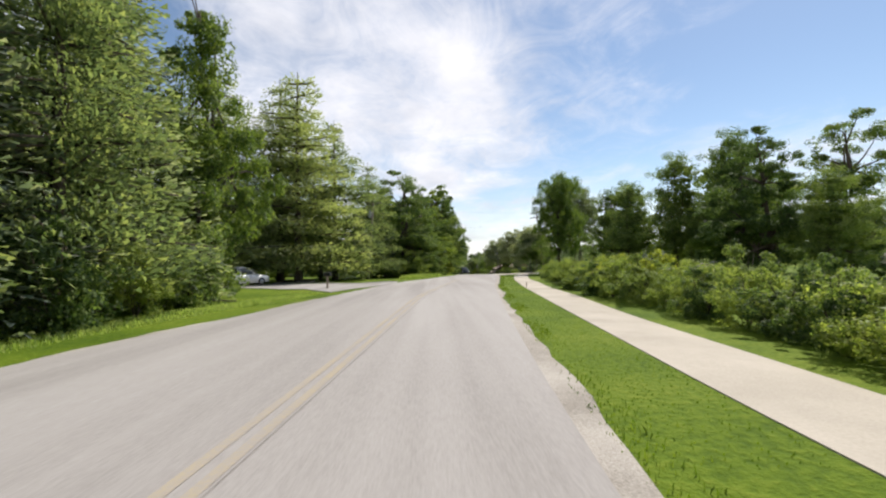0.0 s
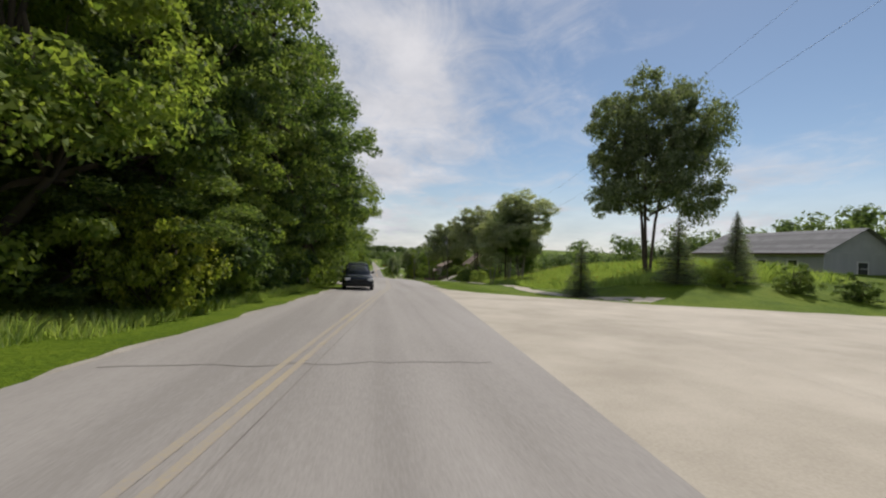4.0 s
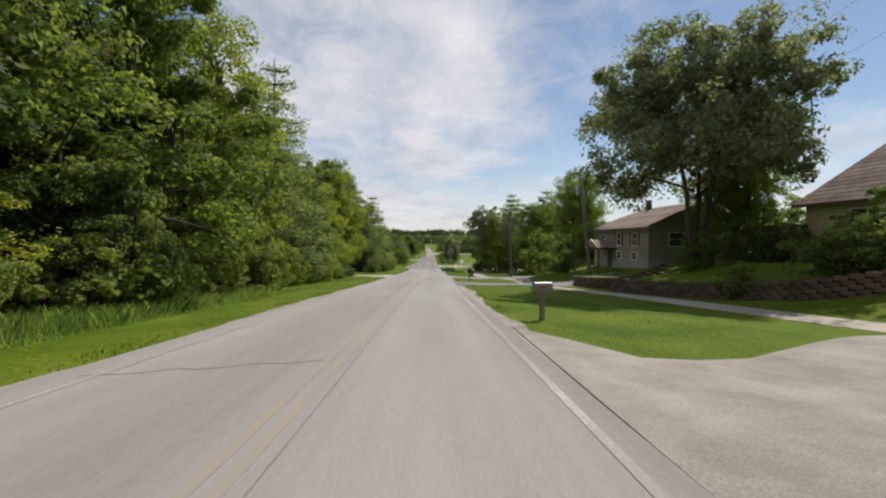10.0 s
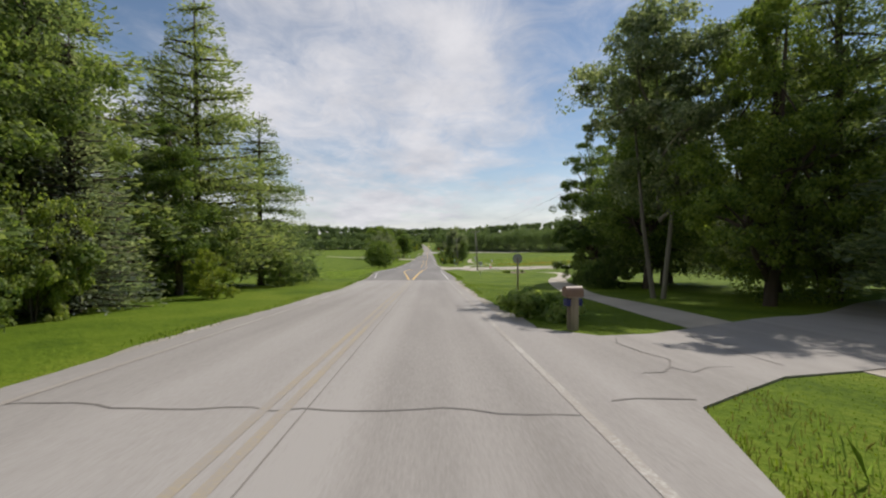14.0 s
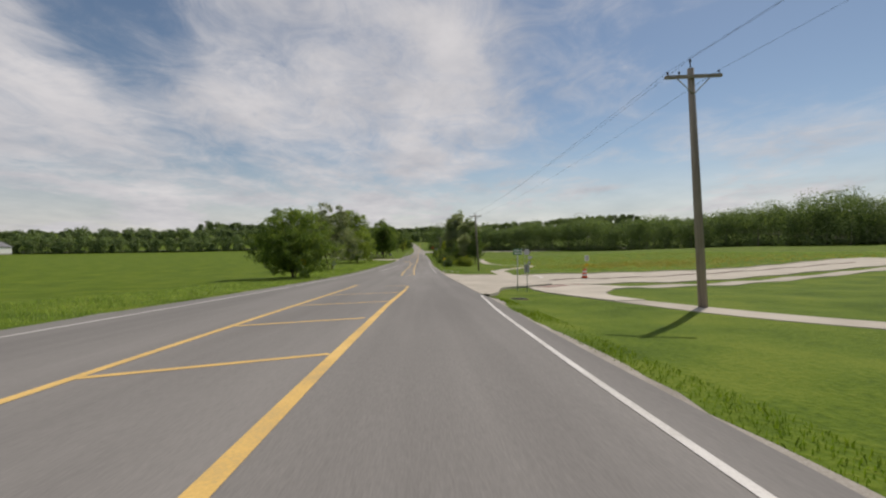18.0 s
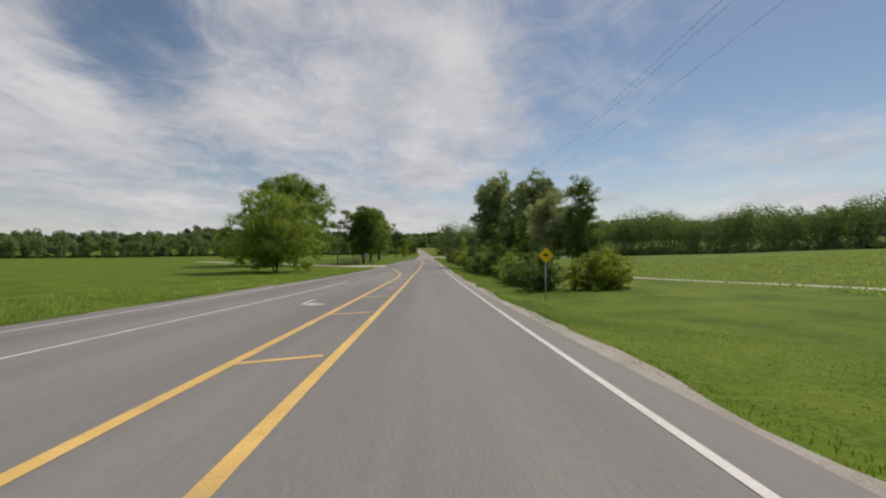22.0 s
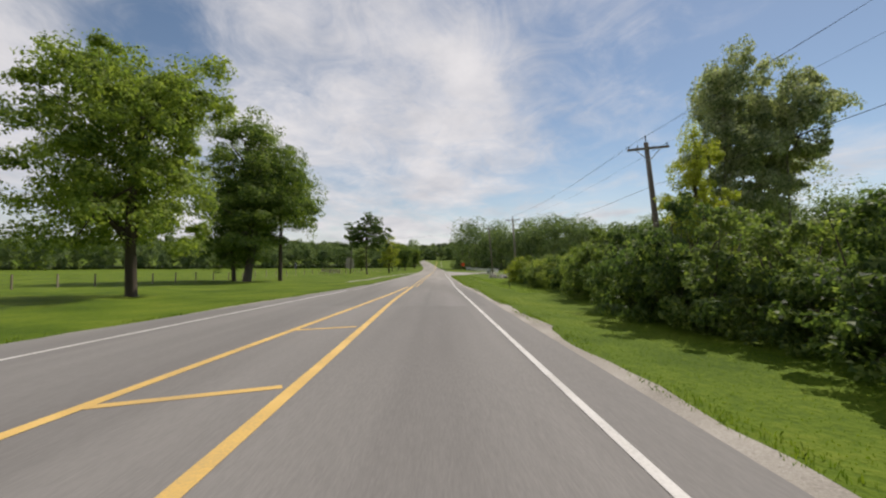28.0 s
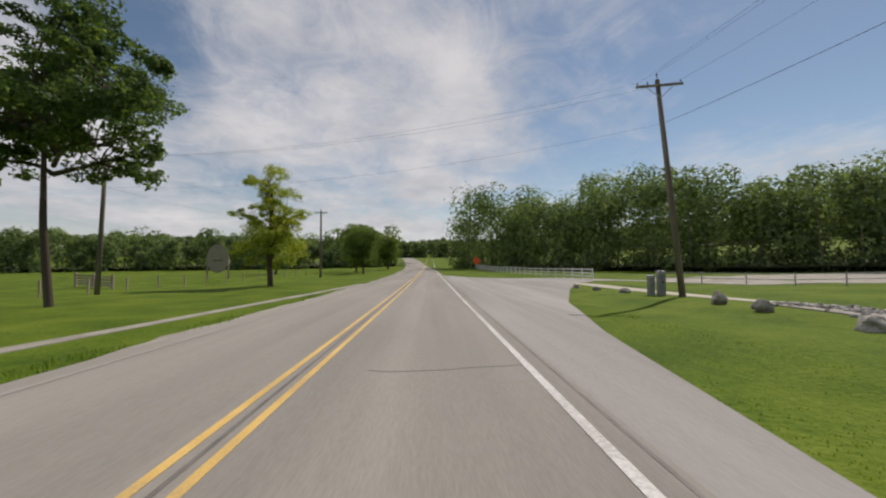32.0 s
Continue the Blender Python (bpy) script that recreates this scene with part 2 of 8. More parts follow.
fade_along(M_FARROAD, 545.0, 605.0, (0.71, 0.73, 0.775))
M_CONC = material("pale_concrete", [(0.35, 0.312, 0.25), (0.44, 0.395, 0.322), (0.515, 0.465, 0.385)], 0.85, 0.35, 30.0, 0.2, 0.004, coords="World", objvar=0.2, fine_mix=0.4)
M_GRAVEL = material("gravel", [(0.25, 0.225, 0.19), (0.34, 0.31, 0.265), (0.43, 0.395, 0.345)], 0.95, 0.7, 38.0, 0.8, 0.015, coords="World", fine_mix=0.8)
M_TARFADE = material("faded_tar", [(0.17, 0.155, 0.14), (0.25, 0.23, 0.205)], 0.75, 1.2, 20.0, 0.2, coords="World")
M_TAR = material("tar_seam", [(0.12, 0.11, 0.10), (0.21, 0.19, 0.17)], 0.7, 2.0, 30.0, 0.2, coords="World")
M_YEL = material("yellow_road_paint", [(0.52, 0.36, 0.15), (0.68, 0.44, 0.13), (0.76, 0.51, 0.17)], 0.6, 1.0, 30.0, 0.1, coords="World", fine_mix=0.6)
M_YELOLD = material("faded_yellow_paint", [(0.315, 0.29, 0.26), (0.335, 0.295, 0.24), (0.375, 0.315, 0.215)], 0.7, 0.6, 25.0, 0.1, coords="World", fine_mix=0.9)
M_WHITE = material("white_road_paint", [(0.46, 0.44, 0.40), (0.59, 0.57, 0.53), (0.67, 0.65, 0.61)], 0.6, 1.0, 30.0, 0.1, coords="World", fine_mix=0.6)
M_WHITEOLD = material("worn_white_paint", [(0.315, 0.285, 0.25), (0.345, 0.318, 0.282), (0.46, 0.44, 0.40)], 0.7, 0.5, 22.0, 0.1, coords="World", fine_mix=0.9)
M_WHITEWORN = material("scuffed_white_paint", [(0.40, 0.375, 0.34), (0.54, 0.52, 0.49), (0.68, 0.665, 0.63)], 0.7, 0.6, 22.0, 0.1, coords="World", fine_mix=0.9)
M_BARK = material("bark", [(0.045, 0.034, 0.025), (0.09, 0.07, 0.052), (0.14, 0.115, 0.09)], 0.95, 3.0, 18.0, 0.8, 0.03, stretch=(1, 1, 0.25))
M_BARKPALE = material("pale_bark", [(0.13, 0.115, 0.09), (0.22, 0.2, 0.16), (0.3, 0.27, 0.22)], 0.9, 3.0, 18.0, 0.6, 0.02, stretch=(1, 1, 0.3))
LEAFS = {
    "oak": [(0.038, 0.074, 0.015), (0.074, 0.129, 0.021), (0.131, 0.194, 0.033)],
    "maple": [(0.052, 0.096, 0.015), (0.096, 0.163, 0.021), (0.166, 0.240, 0.030)],
    "bright": [(0.096, 0.147, 0.015), (0.166, 0.232, 0.021), (0.271, 0.326, 0.033)],
    "willow": [(0.07, 0.105, 0.032), (0.12, 0.168, 0.054), (0.185, 0.232, 0.085)],
    "poplar": [(0.090, 0.138, 0.045), (0.160, 0.218, 0.07), (0.26, 0.32, 0.12)],
    "pine": [(0.068, 0.11, 0.034), (0.122, 0.18, 0.046), (0.19, 0.248, 0.062)],
    "spruce": [(0.064, 0.10, 0.045), (0.11, 0.16, 0.064), (0.17, 0.22, 0.088)],
    "shrub": [(0.067, 0.115, 0.018), (0.116, 0.183, 0.024), (0.193, 0.264, 0.039)],
    "weed": [(0.095, 0.165, 0.024), (0.155, 0.25, 0.039), (0.235, 0.33, 0.062)],
}
M_LEAF = {k: material(k + "_leaves", [(c[0] * 1.65, c[1] * 1.36, c[2] * 2.7) for c in v], 0.6, 0.7, 5.0, 0.0, island=0.45, objvar=0.35, coords="World", translucent=0.52, spec=0.22, fine_mix=0.2) for k, v in LEAFS.items()}
# Far leaves are paler than near ones: some distance haze is in their colour.
M_FAR = material("hazed_far_foliage", [(0.095, 0.135, 0.064), (0.152, 0.206, 0.092), (0.225, 0.282, 0.128)], 0.8, 0.06, 1.2, 0.0, island=0.5, translucent=0.38, coords="World", fine_mix=0.3, spec=0.1)
M_POLE = material("weathered_pole_wood", [(0.13, 0.11, 0.09), (0.22, 0.19, 0.16), (0.31, 0.275, 0.235)], 0.9, 2.0, 14.0, 0.5, 0.01, stretch=(2, 2, 0.12), objvar=0.3)
M_STEEL = material("galvanised_steel", [(0.36, 0.37, 0.38), (0.46, 0.47, 0.48)], 0.5, 4.0, 40.0, 0.05, metal=0.6)
M_DARKMETAL = material("dark_metal", [(0.03, 0.03, 0.032), (0.06, 0.06, 0.06)], 0.5, 4.0, 40.0, 0.05, metal=0.3)
M_WIRE = material("wire", [(0.02, 0.02, 0.022), (0.035, 0.035, 0.038)], 0.6, 4.0, 40.0, 0.0)


# ---------------------------------------------------------------- helpers
def mesh_of(name, verts, faces, mats, smooth=False, mat_index=None):
    me = bpy.data.meshes.new(name)
    verts = np.asarray(verts, dtype=np.float32)
    if isinstance(faces, np.ndarray):
        k = faces.shape[1]
        me.vertices.add(len(verts)); me.vertices.foreach_set("co", verts.ravel())
        me.loops.add(faces.size); me.loops.foreach_set("vertex_index", faces.ravel().astype(np.int32))
        me.polygons.add(len(faces))
        me.polygons.foreach_set("loop_start", np.arange(0, faces.size, k, dtype=np.int32))
        me.polygons.foreach_set("loop_total", np.full(len(faces), k, dtype=np.int32))
    else:
        me.from_pydata(verts.tolist(), [], faces)
    for m in (mats if isinstance(mats, (list, tuple)) else [mats]):
        me.materials.append(m)
    if mat_index is not None:
        me.polygons.foreach_set("material_index", np.asarray(mat_index, dtype=np.int32))
    if smooth:
        me.polygons.foreach_set("use_smooth", np.ones(len(me.polygons), dtype=bool))
    me.update(calc_edges=True)
    return me


def part(name, bm, mat, parent=None, label=""):
    """Links a bmesh (or a mesh) as one mesh object under a thing or a part."""
    if isinstance(bm, bpy.types.Mesh):
        me = bm
    else:
        me = bpy.data.meshes.new(name)
        bm.to_mesh(me); bm.free()
        for m in (mat if isinstance(mat, (list, tuple)) else [mat]):
            me.materials.append(m)
    ob = new(name, me)
    ob.parent = parent
    return tagged(ob, label)


def box_bm(x0, x1, y0, y1, z0, z1, bevel=0.0, bm=None):
    bm2 = bmesh.new()
    bmesh.ops.create_cube(bm2, size=1.0, matrix=Matrix.Translation(((x0 + x1) / 2, (y0 + y1) / 2, (z0 + z1) / 2)) @ Matrix.Diagonal((x1 - x0, y1 - y0, z1 - z0, 1)))
    if bevel:
        bmesh.ops.bevel(bm2, geom=bm2.edges[:], offset=bevel, segments=2, affect="EDGES", profile=0.7)
    if bm is None:
        return bm2
    me = bpy.data.meshes.new("tmp"); bm2.to_mesh(me); bm2.free(); bm.from_mesh(me); bpy.data.meshes.remove(me)
    return bm


def tube(pts, radii, seg=8, cap=True):
    """Vertices and quads of a tapered tube along points."""
    pts = [Vector(p) for p in pts]
    vs, fs = [], []
    for i, p in enumerate(pts):
        d = (pts[min(i + 1, len(pts) - 1)] - pts[max(i - 1, 0)]).normalized()
        a = d.cross(Vector((0.31, 0.95, 0.1))).normalized()
        b = d.cross(a)
        for k in range(seg):
            t = 2 * math.pi * k / seg
            vs.append(p + (a * math.cos(t) + b * math.sin(t)) * radii[i])
    for i in range(len(pts) - 1):
        for k in range(seg):
            fs.append((i * seg + k, i * seg + (k + 1) % seg, (i + 1) * seg + (k + 1) % seg, (i + 1) * seg + k))
    if cap:
        fs.append(tuple(range(seg))[::-1]); fs.append(tuple(range((len(pts) - 1) * seg, len(pts) * seg)))
    return vs, fs


def tubes_mesh(name, tubes, mat, seg=8):
    V, Fc = [], []
    for pts, rad in tubes:
        v, f = tube(pts, rad, seg)
        o = len(V)
        V += [tuple(q) for q in v]; Fc += [tuple(i + o for i in q) for q in f]
    return mesh_of(name, V, Fc, mat, smooth=True)


def smoothstep(a, b, x):
    t = np.clip((np.asarray(x, dtype=float) - a) / (b - a), 0, 1)
    return t * t * (3 - 2 * t)


# ---------------------------------------------------------------- the lie of the land
PROFILE = [(-400, 26.0), (-200, 23.5), (-60, 20.7), (-30, 20.22), (0, 19.73), (30, 19.44), (60, 19.02), (90, 18.27), (120, 17.05), (150, 15.52), (180, 13.79),
           (210, 11.95), (240, 10.18), (270, 8.51), (300, 6.88), (330, 5.2), (360, 3.55), (390, 2.17), (420, 1.17), (450, 0.47),
           (480, 0.03), (510, -0.14), (540, -0.21), (570, -0.29), (600, -0.41), (630, -0.52), (680, -0.48), (720, 0.05), (760, 0.65),
           (800, 2.2), (850, 4.2), (895, 5.96), (950, 7.05), (1000, 7.97), (1200, 8.5), (1600, 9.0)]
_py = np.arange(-400.0, 1601.0, 1.0)
_pz = np.interp(_py, [p[0] for p in PROFILE], [p[1] for p in PROFILE])
_k = np.hanning(41); _k /= _k.sum()
_pz = np.convolve(np.pad(_pz, 20, mode="edge"), _k, mode="valid")
LANE = [(-400, -13.6), (-60, -14.4), (-1, -12.9), (17, -11.0), (35, -9.0), (52, -7.04), (69, -5.0), (87, -3.3), (105, -1.94), (123, -0.94), (141, -0.29), (160, 0.0), (1600, 0.0)]
_lx = np.interp(_py, [p[0] for p in LANE], [p[1] for p in LANE])
_k2 = np.hanning(21); _k2 /= _k2.sum()
_lx = np.convolve(np.pad(_lx, 10, mode="edge"), _k2, mode="valid")


def road_z(y):
    return np.interp(y, _py, _pz)


def lane_x(y):
    return np.interp(y, _py, _lx)


LEFT = [(-400, -8.0), (5, -7.6), (22, -7.7), (32, -7.7), (40, -7.4), (48, -6.2), (58, -5.3), (70, -4.6), (90, -4.6), (119, -4.8), (160, -5.2), (280, -5.3),
        (300, -6.6), (325, -9.4), (345, -10.6), (430, -10.4), (465, -9.2), (500, -8.9), (537, -8.6), (552, -7.2), (566, -5.9), (600, -5.7), (1600, -5.4)]
RIGHT = [(-400, 0.85), (10, 0.85), (30, 1.05), (42, 1.7), (55, 2.3), (100, 2.0), (160, 1.8), (240, 2.0), (285, 2.0), (300, 2.6), (340, 2.85), (350, 3.1), (400, 3.0), (430, 2.6), (455, 2.6), (475, 2.95), (520, 2.7), (552, 2.3), (566, 1.85), (1600, 1.95)]


def left_x(y):
    return lane_x(y) + np.interp(y, [p[0] for p in LEFT], [p[1] for p in LEFT])


def right_x(y):
    return lane_x(y) + np.interp(y, [p[0] for p in RIGHT], [p[1] for p in RIGHT])


def bend(y):
    """The far road swings to the left beyond the flats."""
    return -0.00022 * np.maximum(np.asarray(y, dtype=float) - 640, 0) ** 2 * (np.asarray(y) < 900) + np.where(np.asarray(y) >= 900, -14.9, 0)


def ground_z(x, y):
    x = np.asarray(x, dtype=float); y = np.asarray(y, dtype=float)
    z = road_z(y) - 0.03
    rel = x - lane_x(y) - bend(y)
    # verge falls a little from the pavement
    z = z - 0.16 * smoothstep(2.6, 5.5, rel) * smoothstep(100, 125, y) - 0.10 * smoothstep(9.0, 13.0, -rel)
    # grassy bank beside the path, then the raised house lots
    z = z + 3.4 * smoothstep(17.5, 33, rel) * smoothstep(92, 112, y) * (1 - smoothstep(140, 172, y))
    z = z + 1.3 * smoothstep(12, 19, rel) * smoothstep(86, 96, y) * (1 - smoothstep(98, 110, y))
    z = z + 1.9 * smoothstep(13.5, 20, rel) * smoothstep(160, 185, y) * (1 - smoothstep(226, 246, y))
    # lawn mound before the split-level house
    z = z + 1.0 * np.exp(-((x - 14.0) / 3.2) ** 2 - ((y - 223.6) / 2.1) ** 2)
    # broad fields: level out away from the sloping road
    wl_ = smoothstep(14, 60, -rel) * smoothstep(290, 320, y) * (1 - smoothstep(480, 560, y))
    z = z * (1 - wl_) + wl_ * (0.55 * z + 0.45 * 0.6)
    wr_ = smoothstep(14, 70, rel) * smoothstep(290, 330, y) * (1 - smoothstep(520, 620, y))
    z = z + wr_ * (0.030 * np.maximum(rel - 20, 0) + 0.25)
    # wooded slopes far out
    z = z + np.where(rel > 0, 20, 5) * smoothstep(240, 520, np.abs(rel)) * smoothstep(250, 420, y) + 14 * smoothstep(60, 300, rel) * smoothstep(585, 700, y)
    z = z + 7 * smoothstep(40, 300, -rel) * smoothstep(760, 980, y) + 10 * smoothstep(1000, 1300, y)
    z = z + 0.05 * np.sin(x * 0.7 + y * 0.31) * smoothstep(4, 9, np.abs(rel + 2)) + 0.12 * np.sin(x * 0.13 + 1.3) * np.sin(y * 0.09) * smoothstep(8, 25, np.abs(rel + 2))
    return z


def gz(x, y):
    return float(ground_z(x, y))


def _axis(steps):
    out = []
    for a, b, s in steps:
        out += list(np.arange(a, b, s))
    return np.array(out)


def build_ground():
    """One sheet; its columns follow the road so that the pavement lies on it."""
    us = _axis([(-900, -300, 60), (-300, -80, 12), (-80, -24, 3), (-24, -12, 1.0), (-12, 6, 0.5), (6, 30, 1.0), (30, 90, 3), (90, 300, 12), (300, 901, 60)])
    ys = _axis([(-400, -60, 20), (-60, 700, 2.0), (700, 1000, 6), (1000, 1601, 30)])
    U, Y = np.meshgrid(us, ys)
    X = U + lane_x(Y) + bend(Y)
    Z = ground_z(X, Y)
    ny, nx = U.shape
    V = np.stack([X, Y, Z], -1).reshape(-1, 3)
    i = np.arange(ny - 1)[:, None] * nx + np.arange(nx - 1)[None, :]
    Fq = np.stack([i, i + 1, i + nx + 1, i + nx], -1).reshape(-1, 4)
    ob = new("ground", mesh_of("ground", V, Fq, M_LAWN, smooth=True))
    return tagged(ob, "bright green mown grass verges, lawns and open meadow", "ground", kind="structure")


build_ground()


def ribbon(ys, xl, xr, lift, mat, name, nx=2, zf=None, skirt=0.08):
    """A strip of pavement between two edges that lies on the land."""
    ys = np.asarray(ys, dtype=float)
    xl = np.asarray(xl(ys) if callable(xl) else xl) * np.ones_like(ys); xr = np.asarray(xr(ys) if callable(xr) else xr) * np.ones_like(ys)
    t = np.linspace(0, 1, nx)
    X = xl[:, None] + (xr - xl)[:, None] * t
    Y = np.repeat(ys[:, None], nx, 1)
    Z = (zf(X, Y) if zf else road_z(Y)) + lift
    V = np.stack([X, Y, Z], -1)
    if skirt:
        lo, hi = V[:, :1].copy(), V[:, -1:].copy()
        lo[..., 2] -= skirt; hi[..., 2] -= skirt
        V = np.concatenate([lo, V[:, :1], V, V[:, -1:], hi], 1); nx += 4
    ny = len(ys)
    cols = [c for c in range(nx - 1) if not skirt or c not in (1, nx - 3)]
    i = np.arange(ny - 1)[:, None] * nx + np.array(cols)[None, :]
    Fq = np.stack([i, i + 1, i + nx + 1, i + nx], -1).reshape(-1, 4)
    return mesh_of(name, V.reshape(-1, 3), Fq, mat)


def along(points, width, lift, mat, name, step=1.0, zf=None, skirt=0.08, closed_round=False):
    """A strip of given width along a smoothed plan line."""
    P = np.array(points, dtype=float)
    d = np.concatenate([[0], np.cumsum(np.hypot(*np.diff(P, axis=0).T))])
    s = np.arange(0, d[-1] + step * 0.5, step)
    Q = np.stack([np.interp(s, d, P[:, 0]), np.interp(s, d, P[:, 1])], 1)
    if len(Q) > 9 and step >= 0.5:
        k = np.array([1, 2, 3, 2, 1.0]); k /= k.sum()
        for _ in range(2):
            pad = np.pad(Q, ((2, 2), (0, 0)), mode="reflect", reflect_type="odd")
            Q = np.stack([np.convolve(pad[:, j], k, mode="valid") for j in (0, 1)], 1)
    T = np.gradient(Q, axis=0); T /= np.linalg.norm(T, axis=1)[:, None] + 1e-9
    N = np.stack([T[:, 1], -T[:, 0]], 1)
    w = np.interp(s, d, width) if np.ndim(width) else width
    w = np.asarray(w) * np.ones(len(Q))
    nx = 3
    X = Q[:, 0:1] + N[:, 0:1] * w[:, None] * np.array([-0.5, 0, 0.5])
    Y = Q[:, 1:2] + N[:, 1:2] * w[:, None] * np.array([-0.5, 0, 0.5])
    Z = (zf or ground_z)(X, Y) + lift
    V = np.stack([X, Y, Z], -1)
    if skirt:
        lo, hi = V[:, :1].copy(), V[:, -1:].copy()
        lo[..., 2] -= skirt; hi[..., 2] -= skirt
        V = np.concatenate([lo, V[:, :1], V, V[:, -1:], hi], 1); nx += 4
    ny = len(Q)
    cols = [c for c in range(nx - 1) if not skirt or c not in (1, nx - 3)]
    i = np.arange(ny - 1)[:, None] * nx + np.array(cols)[None, :]
    Fq = np.stack([i, i + 1, i + nx + 1, i + nx], -1).reshape(-1, 4)
    return mesh_of(name, V.reshape(-1, 3), Fq, mat)


def on_road(x, y):
    return road_z(y) + 0 * np.asarray(x)


def setting(name, me, label, category, parent=None):
    ob = new(name, me)
    ob.parent = parent
    if parent is None:
        tagged(ob, label, category, kind="structure")
    return ob


# ---------------------------------------------------------------- roads and paths
ROAD_LIFT = 0.02
Y1, Y2 = 291.0, 545.0
yy = np.append(np.arange(-120, Y1, 2.0), Y1)
road_old = setting("road_1", ribbon(yy, left_x, right_x, ROAD_LIFT, M_OLDROAD, "road_1", 9), "worn pale concrete two-lane road with tarred cracks", "road")
yy = np.append(np.arange(Y1, Y2, 2.0), Y2)
road_new = setting("road_2", ribbon(yy, left_x, right_x, ROAD_LIFT, M_NEWROAD, "road_2", 9), "smooth grey asphalt road with a turn lane", "road")
yy = np.append(np.arange(Y2, 905, 2.0), 905)
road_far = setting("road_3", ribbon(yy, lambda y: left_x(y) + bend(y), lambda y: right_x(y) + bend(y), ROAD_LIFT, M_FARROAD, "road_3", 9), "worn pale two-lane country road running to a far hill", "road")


def line(name, pts, width, mat, parent, lift=0.026, step=1.0, label=""):
    """A painted line on the road, given as (x from the lane, y)."""
    P = [(float(lane_x(y)) + x, y) for x, y in pts]
    me = along(P, width, lift, mat, name, step=step, zf=on_road, skirt=0)
    ob = new(name, me); ob.parent = parent
    return ob


line("edge_line", [(1.35, 38), (1.4, 62)], 0.10, M_WHITEOLD, road_old)
line("edge_line", [(1.55, 120), (1.5, 160), (1.55, 240), (1.6, 289)], 0.11, M_WHITEOLD, road_old)
line("edge_line", [(-4.6, 110), (-4.55, 170), (-4.6, 200), (-4.7, 289)], 0.10, M_WHITEOLD, road_old)
line("centre_line", [(-2.9, -40), (-2.9, 20), (-2.3, 45), (-1.6, 65), (-1.45, 100), (-1.45, 180), (-1.5, 250), (-1.55, 288)], 0.11, M_YELOLD, road_old)
line("centre_line", [(-3.12, -40), (-3.12, 20), (-2.52, 45), (-1.82, 65), (-1.67, 100), (-1.67, 180), (-1.72, 250), (-1.77, 288)], 0.11, M_YELOLD, road_old)
line("tar_seam", [(-2.72, -30), (-2.7, 20), (-2.1, 45), (-1.35, 65), (-1.25, 100), (-1.25, 180), (-1.3, 280)], 0.018, M_TARFADE, road_old, lift=0.024)
line("edge_line", [(1.75, 294), (1.9, 316), (2.1, 326), (2.2, 337), (2.45, 345), (2.9, 352)], 0.11, M_WHITE, road_new)
line("edge_line", [(2.1, 394.5), (2.15, 420), (2.25, 455), (2.4, 480), (2.35, 500), (1.65, 532), (1.35, 556), (1.27, 562)], 0.11, M_WHITE, road_new)
line("edge_line", [(1.26, 562), (1.38, 570), (1.45, 600), (1.5, 640), (1.5, 900)], 0.12, M_WHITEWORN, road_far)
line("edge_line", [(-5.6, 296), (-8.6, 322), (-9.4, 342), (-9.6, 380), (-9.5, 430), (-8.7, 465), (-8.2, 484)], 0.11, M_WHITE, road_new)
line("edge_line", [(-7.9, 506), (-7.2, 535), (-6.0, 556)], 0.11, M_WHITE, road_new)
line("edge_line", [(-5.6, 556.05), (-5.5, 563), (-5.2, 600), (-5.1, 900)], 0.11, M_WHITEOLD, road_far)
YR = [(-1.57, 292), (-1.68, 316), (-1.60, 330), (-1.56, 338), (-1.4, 348), (-1.05, 358)]
line("yellow_line", YR, 0.21, M_YEL, road_new)
line("yellow_line", [(-1.95, 292), (-3.65, 315), (-4.4, 325), (-4.85, 334), (-4.98, 346), (-5.0, 364)], 0.175, M_YEL, road_new)
line("yellow_line", [(-1.12, 358.9), (-1.0, 360.6), (-1.15, 361.7), (-1.9, 362.2), (-2.8, 362.5)], 0.16, M_YEL, road_new, step=0.25)
line("yellow_line", [(-1.0, 386.5), (-1.15, 390), (-1.54, 414), (-1.66, 455), (-1.50, 476), (-1.62, 520), (-1.78, 534), (-2.05, 548), (-2.0, 561)], 0.175, M_YEL, road_new)
line("yellow_line", [(-2.6, 385.0), (-2.8, 389), (-3.0, 413), (-3.0, 430), (-2.95, 452), (-3.3, 458), (-4.7, 470), (-6.2, 480)], 0.175, M_YEL, road_new)
line("yellow_line", [(-2.6, 385.0), (-2.1, 384.4), (-1.5, 384.7), (-1.0, 386.5)], 0.14, M_YEL, road_new, step=0.25)
line("yellow_line", [(-4.9, 506), (-4.5, 520), (-4.0, 531), (-3.35, 541), (-2.7, 552), (-2.35, 561)], 0.175, M_YEL, road_new)
